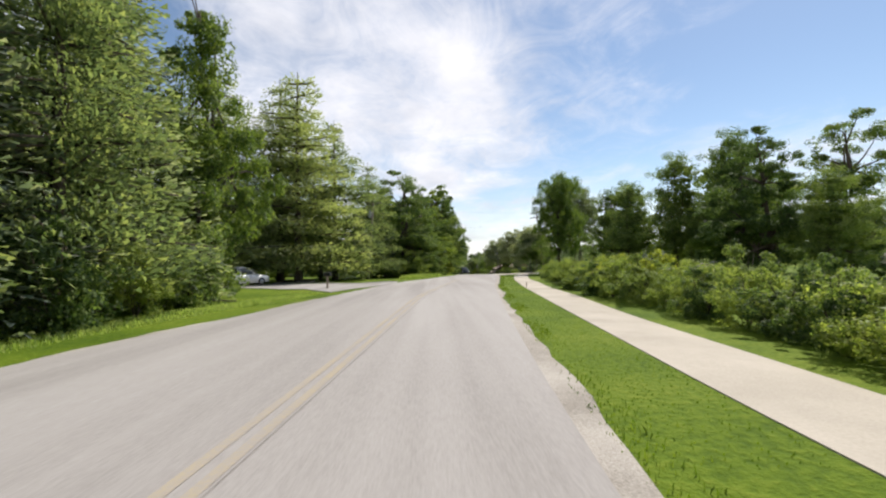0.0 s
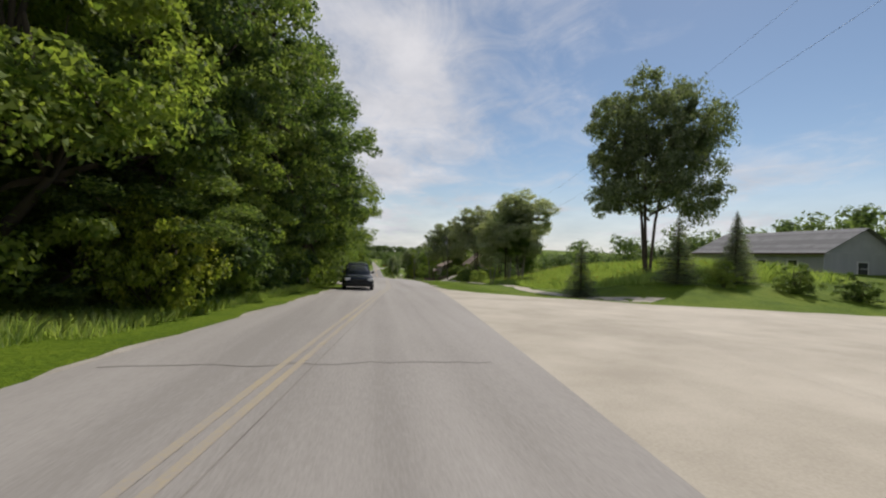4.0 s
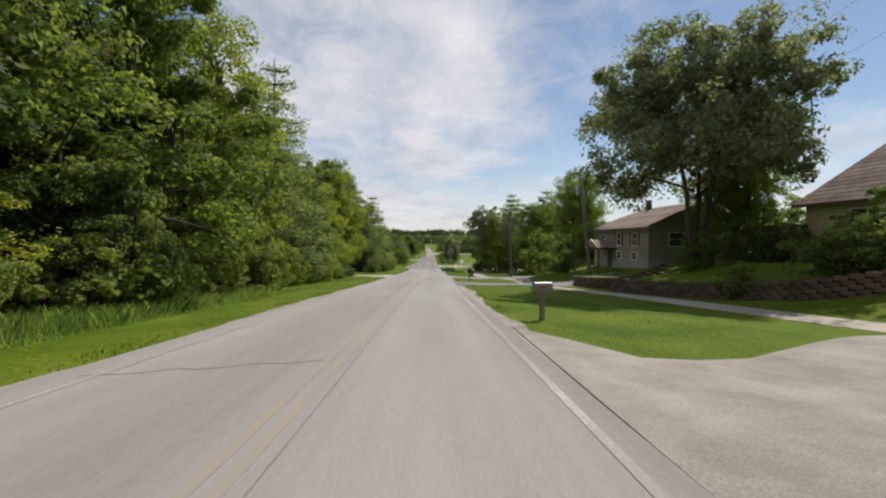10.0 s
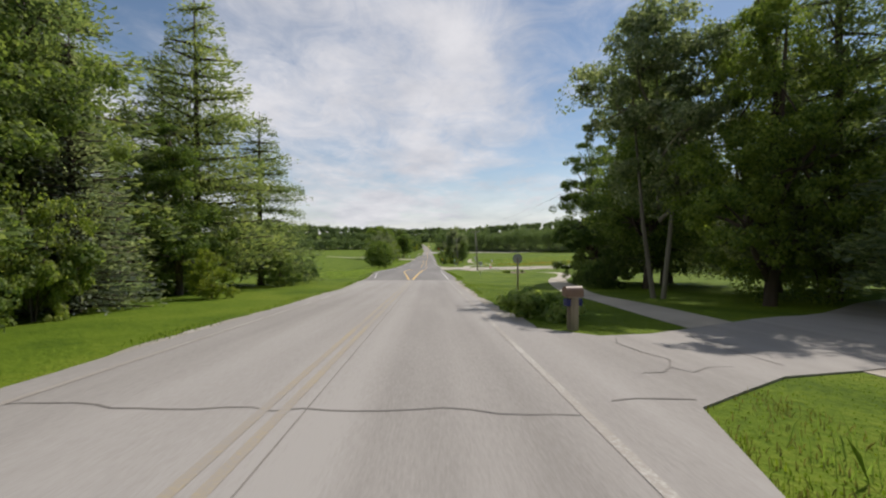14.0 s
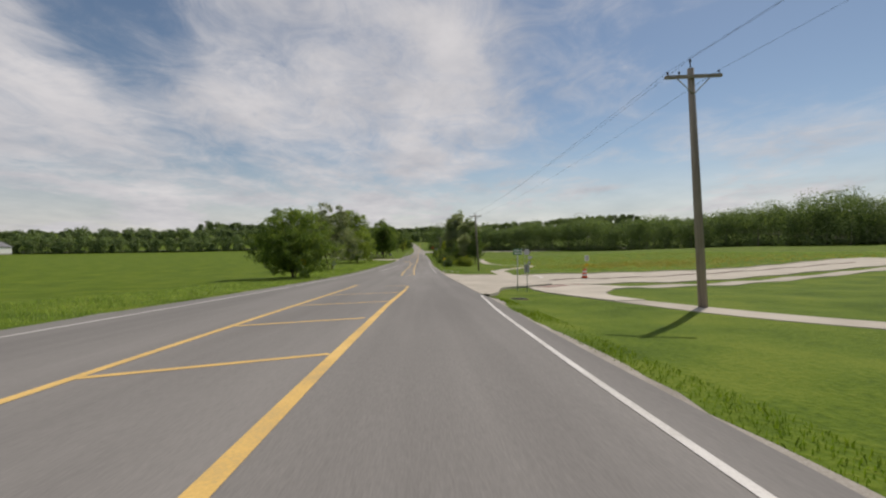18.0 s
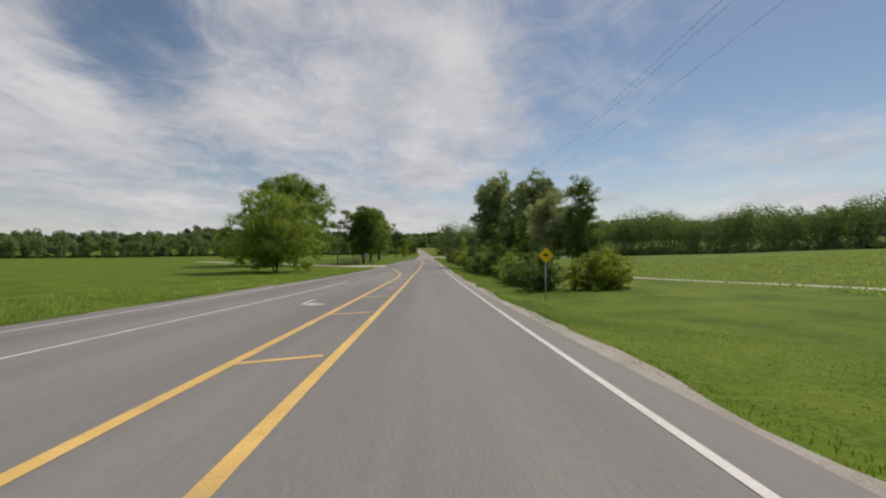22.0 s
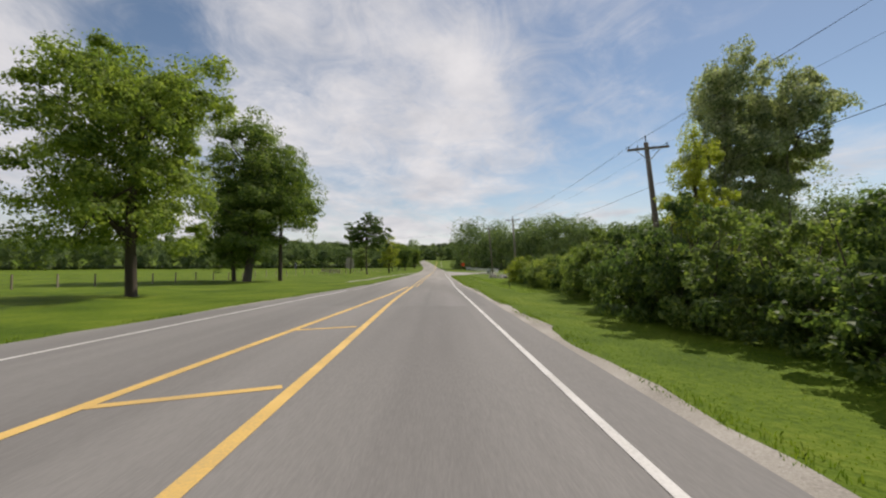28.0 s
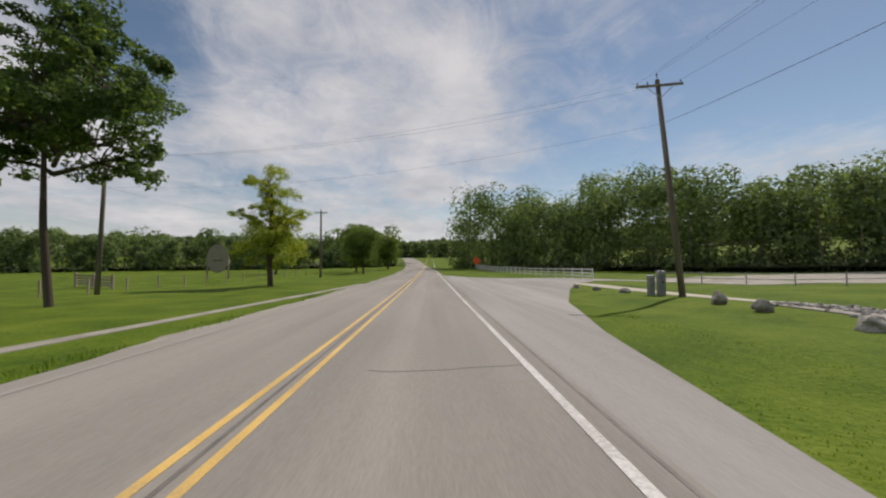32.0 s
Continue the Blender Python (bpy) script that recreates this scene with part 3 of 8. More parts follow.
for ya, xa, xb in ((300, -2.6, -1.7), (306, -3.0, -1.7), (311.4, -3.4, -1.75), (316.8, -3.75, -1.78), (321.9, -4.2, -1.75), (327.3, -4.55, -1.7), (332.6, -4.8, -1.67), (338, -4.9, -1.62), (343, -4.95, -1.55), (348.5, -5.0, -1.4), (354.2, -5.0, -1.25), (394, -2.85, -1.45),
                   (398.3, -2.85, -1.5), (404.5, -2.9, -1.6), (410.5, -2.95, -1.7), (416.5, -2.95, -1.75), (422.5, -3.0, -1.8), (428.6, -3.0, -1.8), (434.6, -3.0, -1.8), (440.6, -3.0, -1.8), (446.6, -3.0, -1.8), (452.7, -2.95, -1.8), (457.6, -3.25, -1.8), (466, -4.2, -1.75), (474.6, -4.9, -1.65),
                   (514, -4.6, -1.75), (521, -4.4, -1.8), (526.5, -4.2, -1.85), (533.5, -3.8, -1.9), (539, -3.45, -2.0)):
    line("yellow_rung", [(xa, ya - 0.35 * abs(xa - xb) * 0.6), (xb, ya + 0.35 * abs(xa - xb) * 0.6)], 0.16, M_YEL, road_new, step=0.5, lift=0.0245)
line("lane_line", [(-7.1, 402), (-6.8, 420), (-6.3, 433), (-6.2, 442)], 0.11, M_WHITE, road_new)
for dx_ in (-0.32, 0.02):
    line("centre_line", [(-1.76 + dx_, 561.05), (-1.68 + dx_, 640), (-1.62 + dx_, 900)], 0.10, M_YEL, road_far)
line("tar_seam", [(-1.9, 563), (-1.83, 640), (-1.8, 720)], 0.05, M_TAR, road_far, lift=0.0235)
line("tar_seam", [(1.72, 590), (1.78, 620), (1.75, 660)], 0.04, M_TAR, road_far, lift=0.0235)


def crack(y, x0, x1, parent, slant=0.0, seed=0):
    rng = random.Random(seed)
    n = int((x1 - x0) / 0.35)
    pts = [(x0 + (x1 - x0) * i / n, y + slant * (i / n - 0.5) + rng.uniform(-0.13, 0.13)) for i in range(n + 1)]
    line("tar_crack", pts, 0.026 + 0.016 * rng.random(), M_TAR, parent, lift=0.0235, step=0.3)


for i_, (y_, a_, b_, s_) in enumerate([(30.5, -7, -2.4, 1.0), (40.3, -6.8, 0.6, 1.6), (56.8, -5.0, 1.3, 1.5), (76, -4.3, 1.5, 0.4), (94, -4.2, 1.6, 0.3), (112.0, -4.6, -1.6, -2.0), (128, -4.6, 1.5, 0.2),
                                       (146.3, -4.6, 1.3, -0.6), (163.5, -4.6, -1.4, 0.8), (184.5, -4.8, -1.5, 1.0), (206.3, -4.6, 1.6, 0.1), (221.8, -4.8, -1.6, 0.5), (232, -4.6, 1.4, 0.2), (257.9, -4.8, 1.5, -0.5), (268.6, -5.0, 1.5, -0.7),
                                       (279, -5, 1.6, 0.2)]):
    crack(y_, a_, b_, road_old, s_, i_)
for i_, (y_, a_, b_) in enumerate([(574.6, -3.5, 1.3), (597, -1.2, 1.4), (614, -0.9, 1.4), (632, -5, 1.4)]):
    crack(y_, a_, b_, road_far, 0.1, 40 + i_)

# shoulders of gravel with a ragged outer edge
def shoulder(name, ys, side, w0, w1, seed):
    rng = np.random.default_rng(seed)
    ys = np.asarray(ys)
    w = np.interp(np.arange(len(ys)), np.arange(0, len(ys) + 4, 4), rng.uniform(w0, w1, len(np.arange(0, len(ys) + 4, 4)))) + rng.uniform(-0.08, 0.08, len(ys))
    if side > 0:
        me = ribbon(ys, lambda y: right_x(y) + bend(y) - 0.05, lambda y: right_x(y) + bend(y) + np.maximum(w, 0.02), 0.004, M_GRAVEL, name, 3, zf=lambda X, Y: np.maximum(ground_z(X, Y), road_z(Y) - 0.025) + 0.012, skirt=0)
    else:
        me = ribbon(ys, lambda y: left_x(y) + bend(y) - np.maximum(w, 0.02), lambda y: left_x(y) + bend(y) + 0.05, 0.004, M_GRAVEL, name, 3, zf=lambda X, Y: np.maximum(ground_z(X, Y), road_z(Y) - 0.025) + 0.012, skirt=0)
    return setting(name, me, "pale gravel road shoulder with a ragged grassy edge", "gravel shoulder")


shoulder("shoulder_1", np.arange(-60, 64, 0.7), 1, 0.1, 0.4, 1)
shoulder("shoulder_2", np.arange(96, 128, 0.7), 1, 0.55, 1.0, 2)
shoulder("shoulder_7", np.arange(127.5, 290, 0.7), 1, 0.2, 0.75, 7)
shoulder("shoulder_3", np.arange(290, 352, 0.7), 1, 0.02, 0.35, 3)
shoulder("shoulder_4", np.arange(394, 560, 0.7), 1, 0.15, 0.6, 4)
shoulder("shoulder_8", np.arange(559.5, 605, 0.7), 1, 0.1, 0.5, 8)
shoulder("shoulder_9", np.arange(671, 720, 0.7), 1, 0.1, 0.5, 9)
shoulder("shoulder_5", np.arange(-60, 290, 0.7), -1, 0.02, 0.35, 5)
shoulder("shoulder_6", np.arange(290, 700, 0.7), -1, 0.02, 0.4, 6)


PAVED = []


def flat_poly(name, pts, mat, lift=0.03, label="", category="pavement", zf=None, parent=None, skirt=0.1, sub=1.0):
    """A paved area with the given outline, draped on the land."""
    PAVED.append(np.array(pts, dtype=float))
    bm = bmesh.new()
    vs = [bm.verts.new((x, y, 0)) for x, y in pts]
    bm.faces.new(vs)
    bmesh.ops.triangulate(bm, faces=bm.faces[:])
    for _ in range(5):
        long = [e for e in bm.edges if e.calc_length() > sub * 2.2]
        if not long:
            break
        bmesh.ops.subdivide_edges(bm, edges=long, cuts=1)
        bmesh.ops.triangulate(bm, faces=[f for f in bm.faces if len(f.verts) > 3])
    f_ = zf or ground_z
    for v in bm.verts:
        v.co.z = float(f_(v.co.x, v.co.y)) + lift
    bmesh.ops.recalc_face_normals(bm, faces=bm.faces[:])
    if sum(f.normal.z for f in bm.faces) < 0:
        bmesh.ops.reverse_faces(bm, faces=bm.faces[:])
    ed = [e for e in bm.edges if e.is_boundary]
    r = bmesh.ops.extrude_edge_only(bm, edges=ed)
    for v in r["geom"]:
        if isinstance(v, bmesh.types.BMVert):
            v.co.z -= skirt
    ob = part(name, bm, mat, parent)
    if parent is None:
        tagged(ob, label, category, kind="structure")
    return ob


# ---------------------------------------------------------------- trees
def leaf_quads(rng, centres, radii, per, size, squash=0.75, up=0.35, shell=0.55, droop=0.0, long=1.0):
    """Rhombic leaves scattered over the outer shells of many clumps."""
    centres = np.asarray(centres, dtype=float); radii = np.asarray(radii, dtype=float)
    n = len(centres) * per
    c = np.repeat(centres, per, 0); r = np.repeat(radii, per)
    d = rng.normal(size=(n, 3)); d /= np.linalg.norm(d, axis=1)[:, None]
    rr = r * (shell + (1 - shell) * rng.random(n) ** 0.6) * (0.85 + 0.3 * rng.random(n))
    p = c + d * rr[:, None] * np.array([1, 1, squash])
    p[:, 2] -= droop * rng.random(n) * r
    nrm = d * 0.9 + rng.normal(size=(n, 3)) * 0.42; nrm[:, 2] += up
    nrm /= np.linalg.norm(nrm, axis=1)[:, None]
    t = rng.normal(size=(n, 3)); t[:, 2] -= droop * 2.5
    t -= nrm * (t * nrm).sum(1)[:, None]; t /= np.linalg.norm(t, axis=1)[:, None] + 1e-9
    b = np.cross(nrm, t)
    s = size * (0.6 + 0.8 * rng.random(n))[:, None]
    q = np.stack([p - t * s * 0.55 * long, p + t * s * 0.30 * long + b * s * 0.36, p + t * s * 0.36 * long - b * s * 0.34 + nrm * s * 0.08], 1)
    return q.reshape(-1, 3)


def quads_mesh(name, V, mat):
    return mesh_of(name, V, np.arange(len(V)).reshape(-1, 3), mat)


def limb(rng, a, b, r0, r1, bow=0.12, n=4):
    a, b = Vector(a), Vector(b)
    L = (b - a).length
    off = Vector((rng.normal() * bow * L, rng.normal() * bow * L, abs(rng.normal()) * bow * L))
    pts, rad = [], []
    for i in range(n + 1):
        t = i / n
        pts.append(a.lerp(b, t) + off * math.sin(math.pi * t)); rad.append(r0 + (r1 - r0) * t)
    return pts, rad


def broadleaf(seed, lobes, trunk_h, clumps, sub, per, size, clump_r, trunk_r=0.019, squash=0.75, droop=0.0, long=1.0, inner=0.5, stems=1, leaf_shell=0.55, aspect=0.66, spread=14.0):
    """Trunk and crown of a unit tree: height 1, crown width 1 at scale; lobes are (x, y, z, rx, rz) ellipsoids."""
    rng = np.random.default_rng(seed)
    lobes = [(l[0] * aspect, l[1] * aspect, l[2], l[3] * aspect, l[4]) for l in lobes]
    C, Rr = [], []
    vol = np.array([l[3] ** 2 * l[4] for l in lobes]) ** 0.75
    share = np.maximum(3, (clumps * vol / vol.sum())).astype(int)
    tubes = []
    for k in range(stems):
        ox, oy = (0, 0) if stems == 1 else (0.014 * math.cos(2.4 * k), 0.014 * math.sin(2.4 * k))
        top = Vector((ox * spread + rng.normal() * 0.02, oy * spread + rng.normal() * 0.02, 0.82))
        base = Vector((ox, oy, -0.03))
        mid = base.lerp(top, 0.35) + Vector((rng.normal() * 0.012, rng.normal() * 0.012, 0))
        tubes.append(([base, base.lerp(mid, 0.12), mid, mid.lerp(top, 0.5), top], [trunk_r * 1.55, trunk_r * 1.05, trunk_r * 0.82, trunk_r * 0.5, trunk_r * 0.12]))
    for l, m in zip(lobes, share):
        o = np.array(l[:3]); e = np.array([l[3], l[3], l[4]])
        d = rng.normal(size=(m * 5, 3)); d /= np.linalg.norm(d, axis=1)[:, None]
        keep = [d[0]]
        for v in d[1:]:
            if len(keep) >= m:
                break
            if min(np.linalg.norm(v - w) for w in keep) > 1.5 / math.sqrt(m):
                keep.append(v)
        keep = np.array(keep)
        f = np.where(rng.random(len(keep)) < inner * 0.5, rng.uniform(0.3, 0.7, len(keep)), rng.uniform(0.78, 1.06, len(keep)))
        pts = o + keep * e * f[:, None]
        C += list(pts); Rr += list(clump_r * rng.uniform(0.55, 1.5, len(pts)))
        z0 = max(trunk_h * 0.75, min(0.6, l[2] - l[4] * 0.8))
        start = Vector((0, 0, z0))
        tubes.append(limb(rng, start, l[:3], trunk_r * 0.55, trunk_r * 0.16, 0.06))
        for p in pts[:: max(1, len(pts) // 5)]:
            tubes.append(limb(rng, Vector(l[:3]) * 0.75 + start * 0.25, p, trunk_r * 0.24, trunk_r * 0.05, 0.06, 3))
    # every clump is a bough: a handful of leaf tufts over its upper side, with dark gaps between the boughs
    C, Rr = np.array(C), np.array(Rr)
    m = len(C)
    sd = rng.normal(size=(m, sub, 3)); sd /= np.linalg.norm(sd, axis=2)[..., None]
    sd[..., 2] = np.where(rng.random((m, sub)) < 0.7, np.abs(sd[..., 2]), sd[..., 2])
    tuft = C[:, None] + sd * (Rr[:, None] * rng.uniform(0.45, 1.0, (m, sub)))[..., None] * np.array([1, 1, squash])
    tuft_r = Rr[:, None] * rng.uniform(0.30, 0.62, (m, sub))
    V = leaf_quads(rng, tuft.reshape(-1, 3), tuft_r.ravel(), per, size, squash, droop=droop, long=long, shell=leaf_shell)
    return tubes, V


def conifer(seed, levels, per_level, base_z, spread, per, size, trunk_r=0.02, layered=0.35, power=0.85):
    rng = np.random.default_rng(seed)
    tubes = [([Vector((0, 0, -0.03)), Vector((0, 0, 0.05)), Vector((0.004, 0, 0.5)), Vector((0, 0, 1.0))], [trunk_r * 1.4, trunk_r, trunk_r * 0.65, trunk_r * 0.08])]
    P, D, S = [], [], []
    for i in range(levels):
        t = (i + rng.uniform(-0.3, 0.3)) / levels
        z = base_z + (0.985 - base_z) * max(0.0, t)
        L = spread * (1 - max(0, t)) ** power + 0.015
        n = max(3, int(per_level * (1 - 0.55 * t)))
        a0 = rng.random() * 6.28
        for k in range(n):
            a = a0 + 6.283 * k / n + rng.normal() * 0.2
            l = L * rng.uniform(0.65, 1.15)
            rise = rng.uniform(-0.10, 0.12) * l
            d = np.array([math.cos(a), math.sin(a), 0])
            tip = np.array([0, 0, z + rise]) + d * l
            if k % 2 == 0:
                tubes.append(([Vector((0, 0, z)), Vector((0, 0, z)) + Vector(d * l * 0.5) + Vector((0, 0, rise * 0.3)), Vector(tip)], [trunk_r * 0.22, trunk_r * 0.14, trunk_r * 0.04]))
            m = max(4, int(per * (l / spread) ** 1.2))
            u = rng.random(m) ** 0.7
            lat = rng.normal(size=m) * 0.24 * l * (0.3 + u * 0.7)
            side = np.array([-d[1], d[0], 0])
            pz = z + rise * u + rng.normal(size=m) * 0.012 * (1 + layered) - 0.05 * l * u * u
            p = np.array([0, 0, 0]) + d * (l * u)[:, None] + side * lat[:, None]
            p[:, 2] = pz
            P.append(p); S.append(np.full(m, 1.0))
            dd = d * 0.9 + side * (lat / (l + 1e-6))[:, None] * 0.8 + rng.normal(size=(m, 3)) * 0.25
            D.append(dd)
    P = np.concatenate(P); D = np.concatenate(D)
    D /= np.linalg.norm(D, axis=1)[:, None]
    n = len(P)
    up = np.zeros((n, 3)); up[:, 2] = 1
    nr = up + rng.normal(size=(n, 3)) * 0.45
    b = np.cross(nr, D); b /= np.linalg.norm(b, axis=1)[:, None]
    s = size * (0.6 + 0.8 * rng.random(n))[:, None]
    q = np.stack([P - D * s * 0.6 + b * s * 0.10, P + D * s * 0.35 + b * s * 0.26, P + D * s * 0.6 - b * s * 0.20 + up * s * 0.08], 1)
    return tubes, q.reshape(-1, 3)


ROUND = [(0, 0, 0.60, 0.34, 0.33), (0.20, 0.05, 0.36, 0.26, 0.22), (-0.20, -0.08, 0.38, 0.26, 0.22), (0.02, -0.22, 0.35, 0.24, 0.2), (0.03, 0.17, 0.68, 0.25, 0.22), (-0.05, -0.15, 0.72, 0.24, 0.2)]
SPREAD = [(0, 0, 0.72, 0.30, 0.22), (0.26, 0.06, 0.58, 0.23, 0.19), (-0.27, -0.05, 0.56, 0.23, 0.18), (0.05, 0.27, 0.6, 0.23, 0.18), (-0.06, -0.26, 0.62, 0.22, 0.18), (0.12, -0.1, 0.82, 0.18, 0.14)]
TALL = [(0, 0, 0.75, 0.24, 0.22), (0.10, 0.05, 0.52, 0.28, 0.24), (-0.12, -0.04, 0.55, 0.26, 0.22), (0.0, 0.1, 0.34, 0.3, 0.2), (-0.02, -0.12, 0.36, 0.28, 0.2), (0.04, -0.02, 0.90, 0.14, 0.1)]
COTTON = [(-0.02, 0.1, 0.42, 0.17, 0.14), (0.14, 0.0, 0.36, 0.15, 0.12), (0.0, 0, 0.86, 0.17, 0.13), (0.22, 0.03, 0.72, 0.18, 0.14), (-0.22, 0.02, 0.68, 0.19, 0.14), (0.02, 0.15, 0.58, 0.18, 0.12), (-0.1, -0.15, 0.8, 0.15, 0.11), (0.12, -0.16, 0.55, 0.17, 0.12)]
OPEN = [(0.0, 0.02, 0.95, 0.13, 0.07), (-0.30, -0.1, 0.50, 0.13, 0.08), (0.10, 0.14, 0.50, 0.14, 0.08), (0.30, 0.05, 0.52, 0.12, 0.07), (-0.08, -0.05, 0.62, 0.16, 0.10), (0.12, 0.02, 0.88, 0.16, 0.10), (-0.22, 0.0, 0.80, 0.17, 0.10), (0.34, 0.06, 0.72, 0.15, 0.10), (-0.36, 0.05, 0.66, 0.15, 0.09), (-0.05, 0.2, 0.72, 0.16, 0.10), (0.22, -0.16, 0.58, 0.14, 0.08), (-0.15, -0.2, 0.62, 0.14, 0.09)]
WEEP = [(0, 0, 0.78, 0.26, 0.2), (0.24, 0.05, 0.6, 0.24, 0.22), (-0.25, -0.05, 0.58, 0.25, 0.22), (0.05, 0.22, 0.55, 0.24, 0.22), (-0.05, -0.22, 0.6, 0.22, 0.2), (0.33, -0.12, 0.36, 0.16, 0.17), (-0.34, 0.1, 0.34, 0.16, 0.17), (-0.12, -0.33, 0.34, 0.15, 0.16), (0.1, 0.32, 0.36, 0.15, 0.16)]
SHRUB = [(0, 0, 0.42, 0.36, 0.44), (0.24, 0.05, 0.3, 0.24, 0.34), (-0.25, 0.0, 0.33, 0.24, 0.36), (0.0, 0.25, 0.34, 0.25, 0.36), (0.02, -0.25, 0.3, 0.25, 0.32), (0.1, 0.05, 0.78, 0.15, 0.18)]
SKIRTED = [(0, 0, 0.70, 0.27, 0.26), (0.17, 0.05, 0.42, 0.30, 0.26), (-0.18, -0.06, 0.44, 0.29, 0.28), (0.02, 0.18, 0.26, 0.32, 0.24), (-0.03, -0.2, 0.24, 0.32, 0.24), (0.05, 0, 0.9, 0.14, 0.11)]

ELM = [(0, 0, 0.82, 0.24, 0.15), (0.26, 0.05, 0.68, 0.22, 0.15), (-0.27, -0.04, 0.66, 0.22, 0.15), (0.05, 0.26, 0.66, 0.22, 0.15), (-0.05, -0.27, 0.64, 0.22, 0.15), (0.33, -0.14, 0.45, 0.15, 0.10), (-0.34, 0.12, 0.44, 0.15, 0.10), (0.1, -0.32, 0.42, 0.13, 0.09), (0.2, 0.22, 0.40, 0.16, 0.11), (-0.2, -0.2, 0.38, 0.16, 0.11), (0.0, 0.0, 0.55, 0.22, 0.15), (-0.1, 0.25, 0.34, 0.14, 0.09)]

DOME = [(0, 0, 0.55, 0.40, 0.40), (0.2, 0.05, 0.36, 0.30, 0.34), (-0.2, 0.0, 0.38, 0.30, 0.34), (0.0, 0.2, 0.40, 0.30, 0.34), (0.02, -0.2, 0.36, 0.30, 0.34), (0.06, 0.04, 0.82, 0.24, 0.17), (-0.14, -0.05, 0.78, 0.2, 0.15)]

KINDS = {
    "dome": ("low_tree", lambda: broadleaf(33, DOME, 0.05, 260, 7, 46, 0.0175, 0.110, leaf_shell=0.3, trunk_r=0.012, stems=3, aspect=1.25), "maple", M_BARK, "tree"),
    "elm": ("elm_tree", lambda: broadleaf(31, ELM, 0.18, 185, 7, 52, 0.0130, 0.080, trunk_r=0.010, stems=3, aspect=0.85, droop=0.35, long=1.3), "willow", M_BARK, "tree"),
    # name: (object name, builder, leaf, bark, category)
    "maple": ("maple_tree", lambda: broadleaf(11, ROUND, 0.12, 125, 8, 80, 0.0120, 0.086, aspect=0.85), "maple", M_BARK, "tree"),
    "maple2": ("maple_tree", lambda: broadleaf(12, SPREAD, 0.18, 130, 8, 56, 0.0142, 0.090, aspect=0.85), "maple", M_BARK, "tree"),
    "oak": ("oak_tree", lambda: broadleaf(13, TALL, 0.12, 105, 8, 74, 0.0114, 0.074), "oak", M_BARK, "tree"),
    "forest": ("woodland_tree", lambda: broadleaf(14, SKIRTED, 0.1, 84, 7, 100, 0.0106, 0.064, aspect=0.58), "oak", M_BARK, "tree"),
    "forest2": ("woodland_tree", lambda: broadleaf(15, SKIRTED[::-1], 0.1, 84, 7, 100, 0.0106, 0.064, aspect=0.58), "maple", M_BARK, "tree"),
    "bright": ("young_tree", lambda: broadleaf(16, TALL, 0.12, 80, 7, 62, 0.0120, 0.066), "bright", M_BARK, "tree"),
    "cotton": ("cottonwood_tree", lambda: broadleaf(17, COTTON, 0.22, 125, 7, 52, 0.0128, 0.062, stems=2, trunk_r=0.009, aspect=0.66, spread=6.0), "poplar", M_BARKPALE, "tree"),
    "open": ("ash_tree", lambda: broadleaf(18, OPEN, 0.3, 120, 6, 54, 0.0145, 0.062, trunk_r=0.0125, aspect=0.85), "oak", M_BARK, "tree"),
    "willow": ("willow_tree", lambda: broadleaf(19, WEEP, 0.18, 120, 6, 50, 0.0135, 0.078, droop=0.8, long=1.6, stems=2, aspect=0.9, trunk_r=0.012), "willow", M_BARK, "tree"),
    "pine": ("white_pine_tree", lambda: conifer(21, 18, 9, 0.08, 0.34, 400, 0.0165, layered=0.1, power=0.55), "pine", M_BARK, "conifer"),
    "spruce": ("spruce_tree", lambda: conifer(22, 32, 12, 0.03, 0.25, 90, 0.018, power=0.95), "spruce", M_BARK, "conifer"),
    "shrub": ("bush", lambda: broadleaf(23, SHRUB, 0.05, 44, 6, 44, 0.036, 0.15, trunk_r=0.015, stems=3, aspect=1.25), "shrub", M_BARK, "bush"),
    "shrub2": ("bush", lambda: broadleaf(24, SHRUB[::-1], 0.05, 44, 6, 44, 0.036, 0.15, trunk_r=0.015, stems=3, aspect=1.25), "oak", M_BARK, "bush"),
    "brightshrub": ("bush", lambda: broadleaf(25, SHRUB, 0.05, 44, 6, 44, 0.038, 0.15, trunk_r=0.015, stems=3, aspect=1.25), "bright", M_BARK, "bush"),
}
LABELS = {
    "dome": "broad low tree with leaves down to the grass",
    "elm": "tall airy elm with forking stems and grey-green leaves",
    "maple": "full round green maple tree on mown grass", "maple2": "spreading green maple tree with a dark trunk", "oak": "tall dark green broadleaf tree",
    "forest": "dense dark woodland tree leafy down to the ground", "forest2": "dense green woodland tree leafy down to the ground", "bright": "slender tree with sunlit yellow-green leaves",
    "cotton": "tall airy cottonwood tree with pale stems", "open": "open ash tree with separate leaf masses on bare limbs", "willow": "grey-green willow tree with hanging leaves",
    "pine": "tall white pine with layered feathery branches", "spruce": "dark dense spruce tree with a pointed top", "shrub": "leafy green roadside bush", "shrub2": "dark green leafy bush", "brightshrub": "sunlit yellow-green leafy bush",
}
PROTO = {}
tree_rng = random.Random(5)


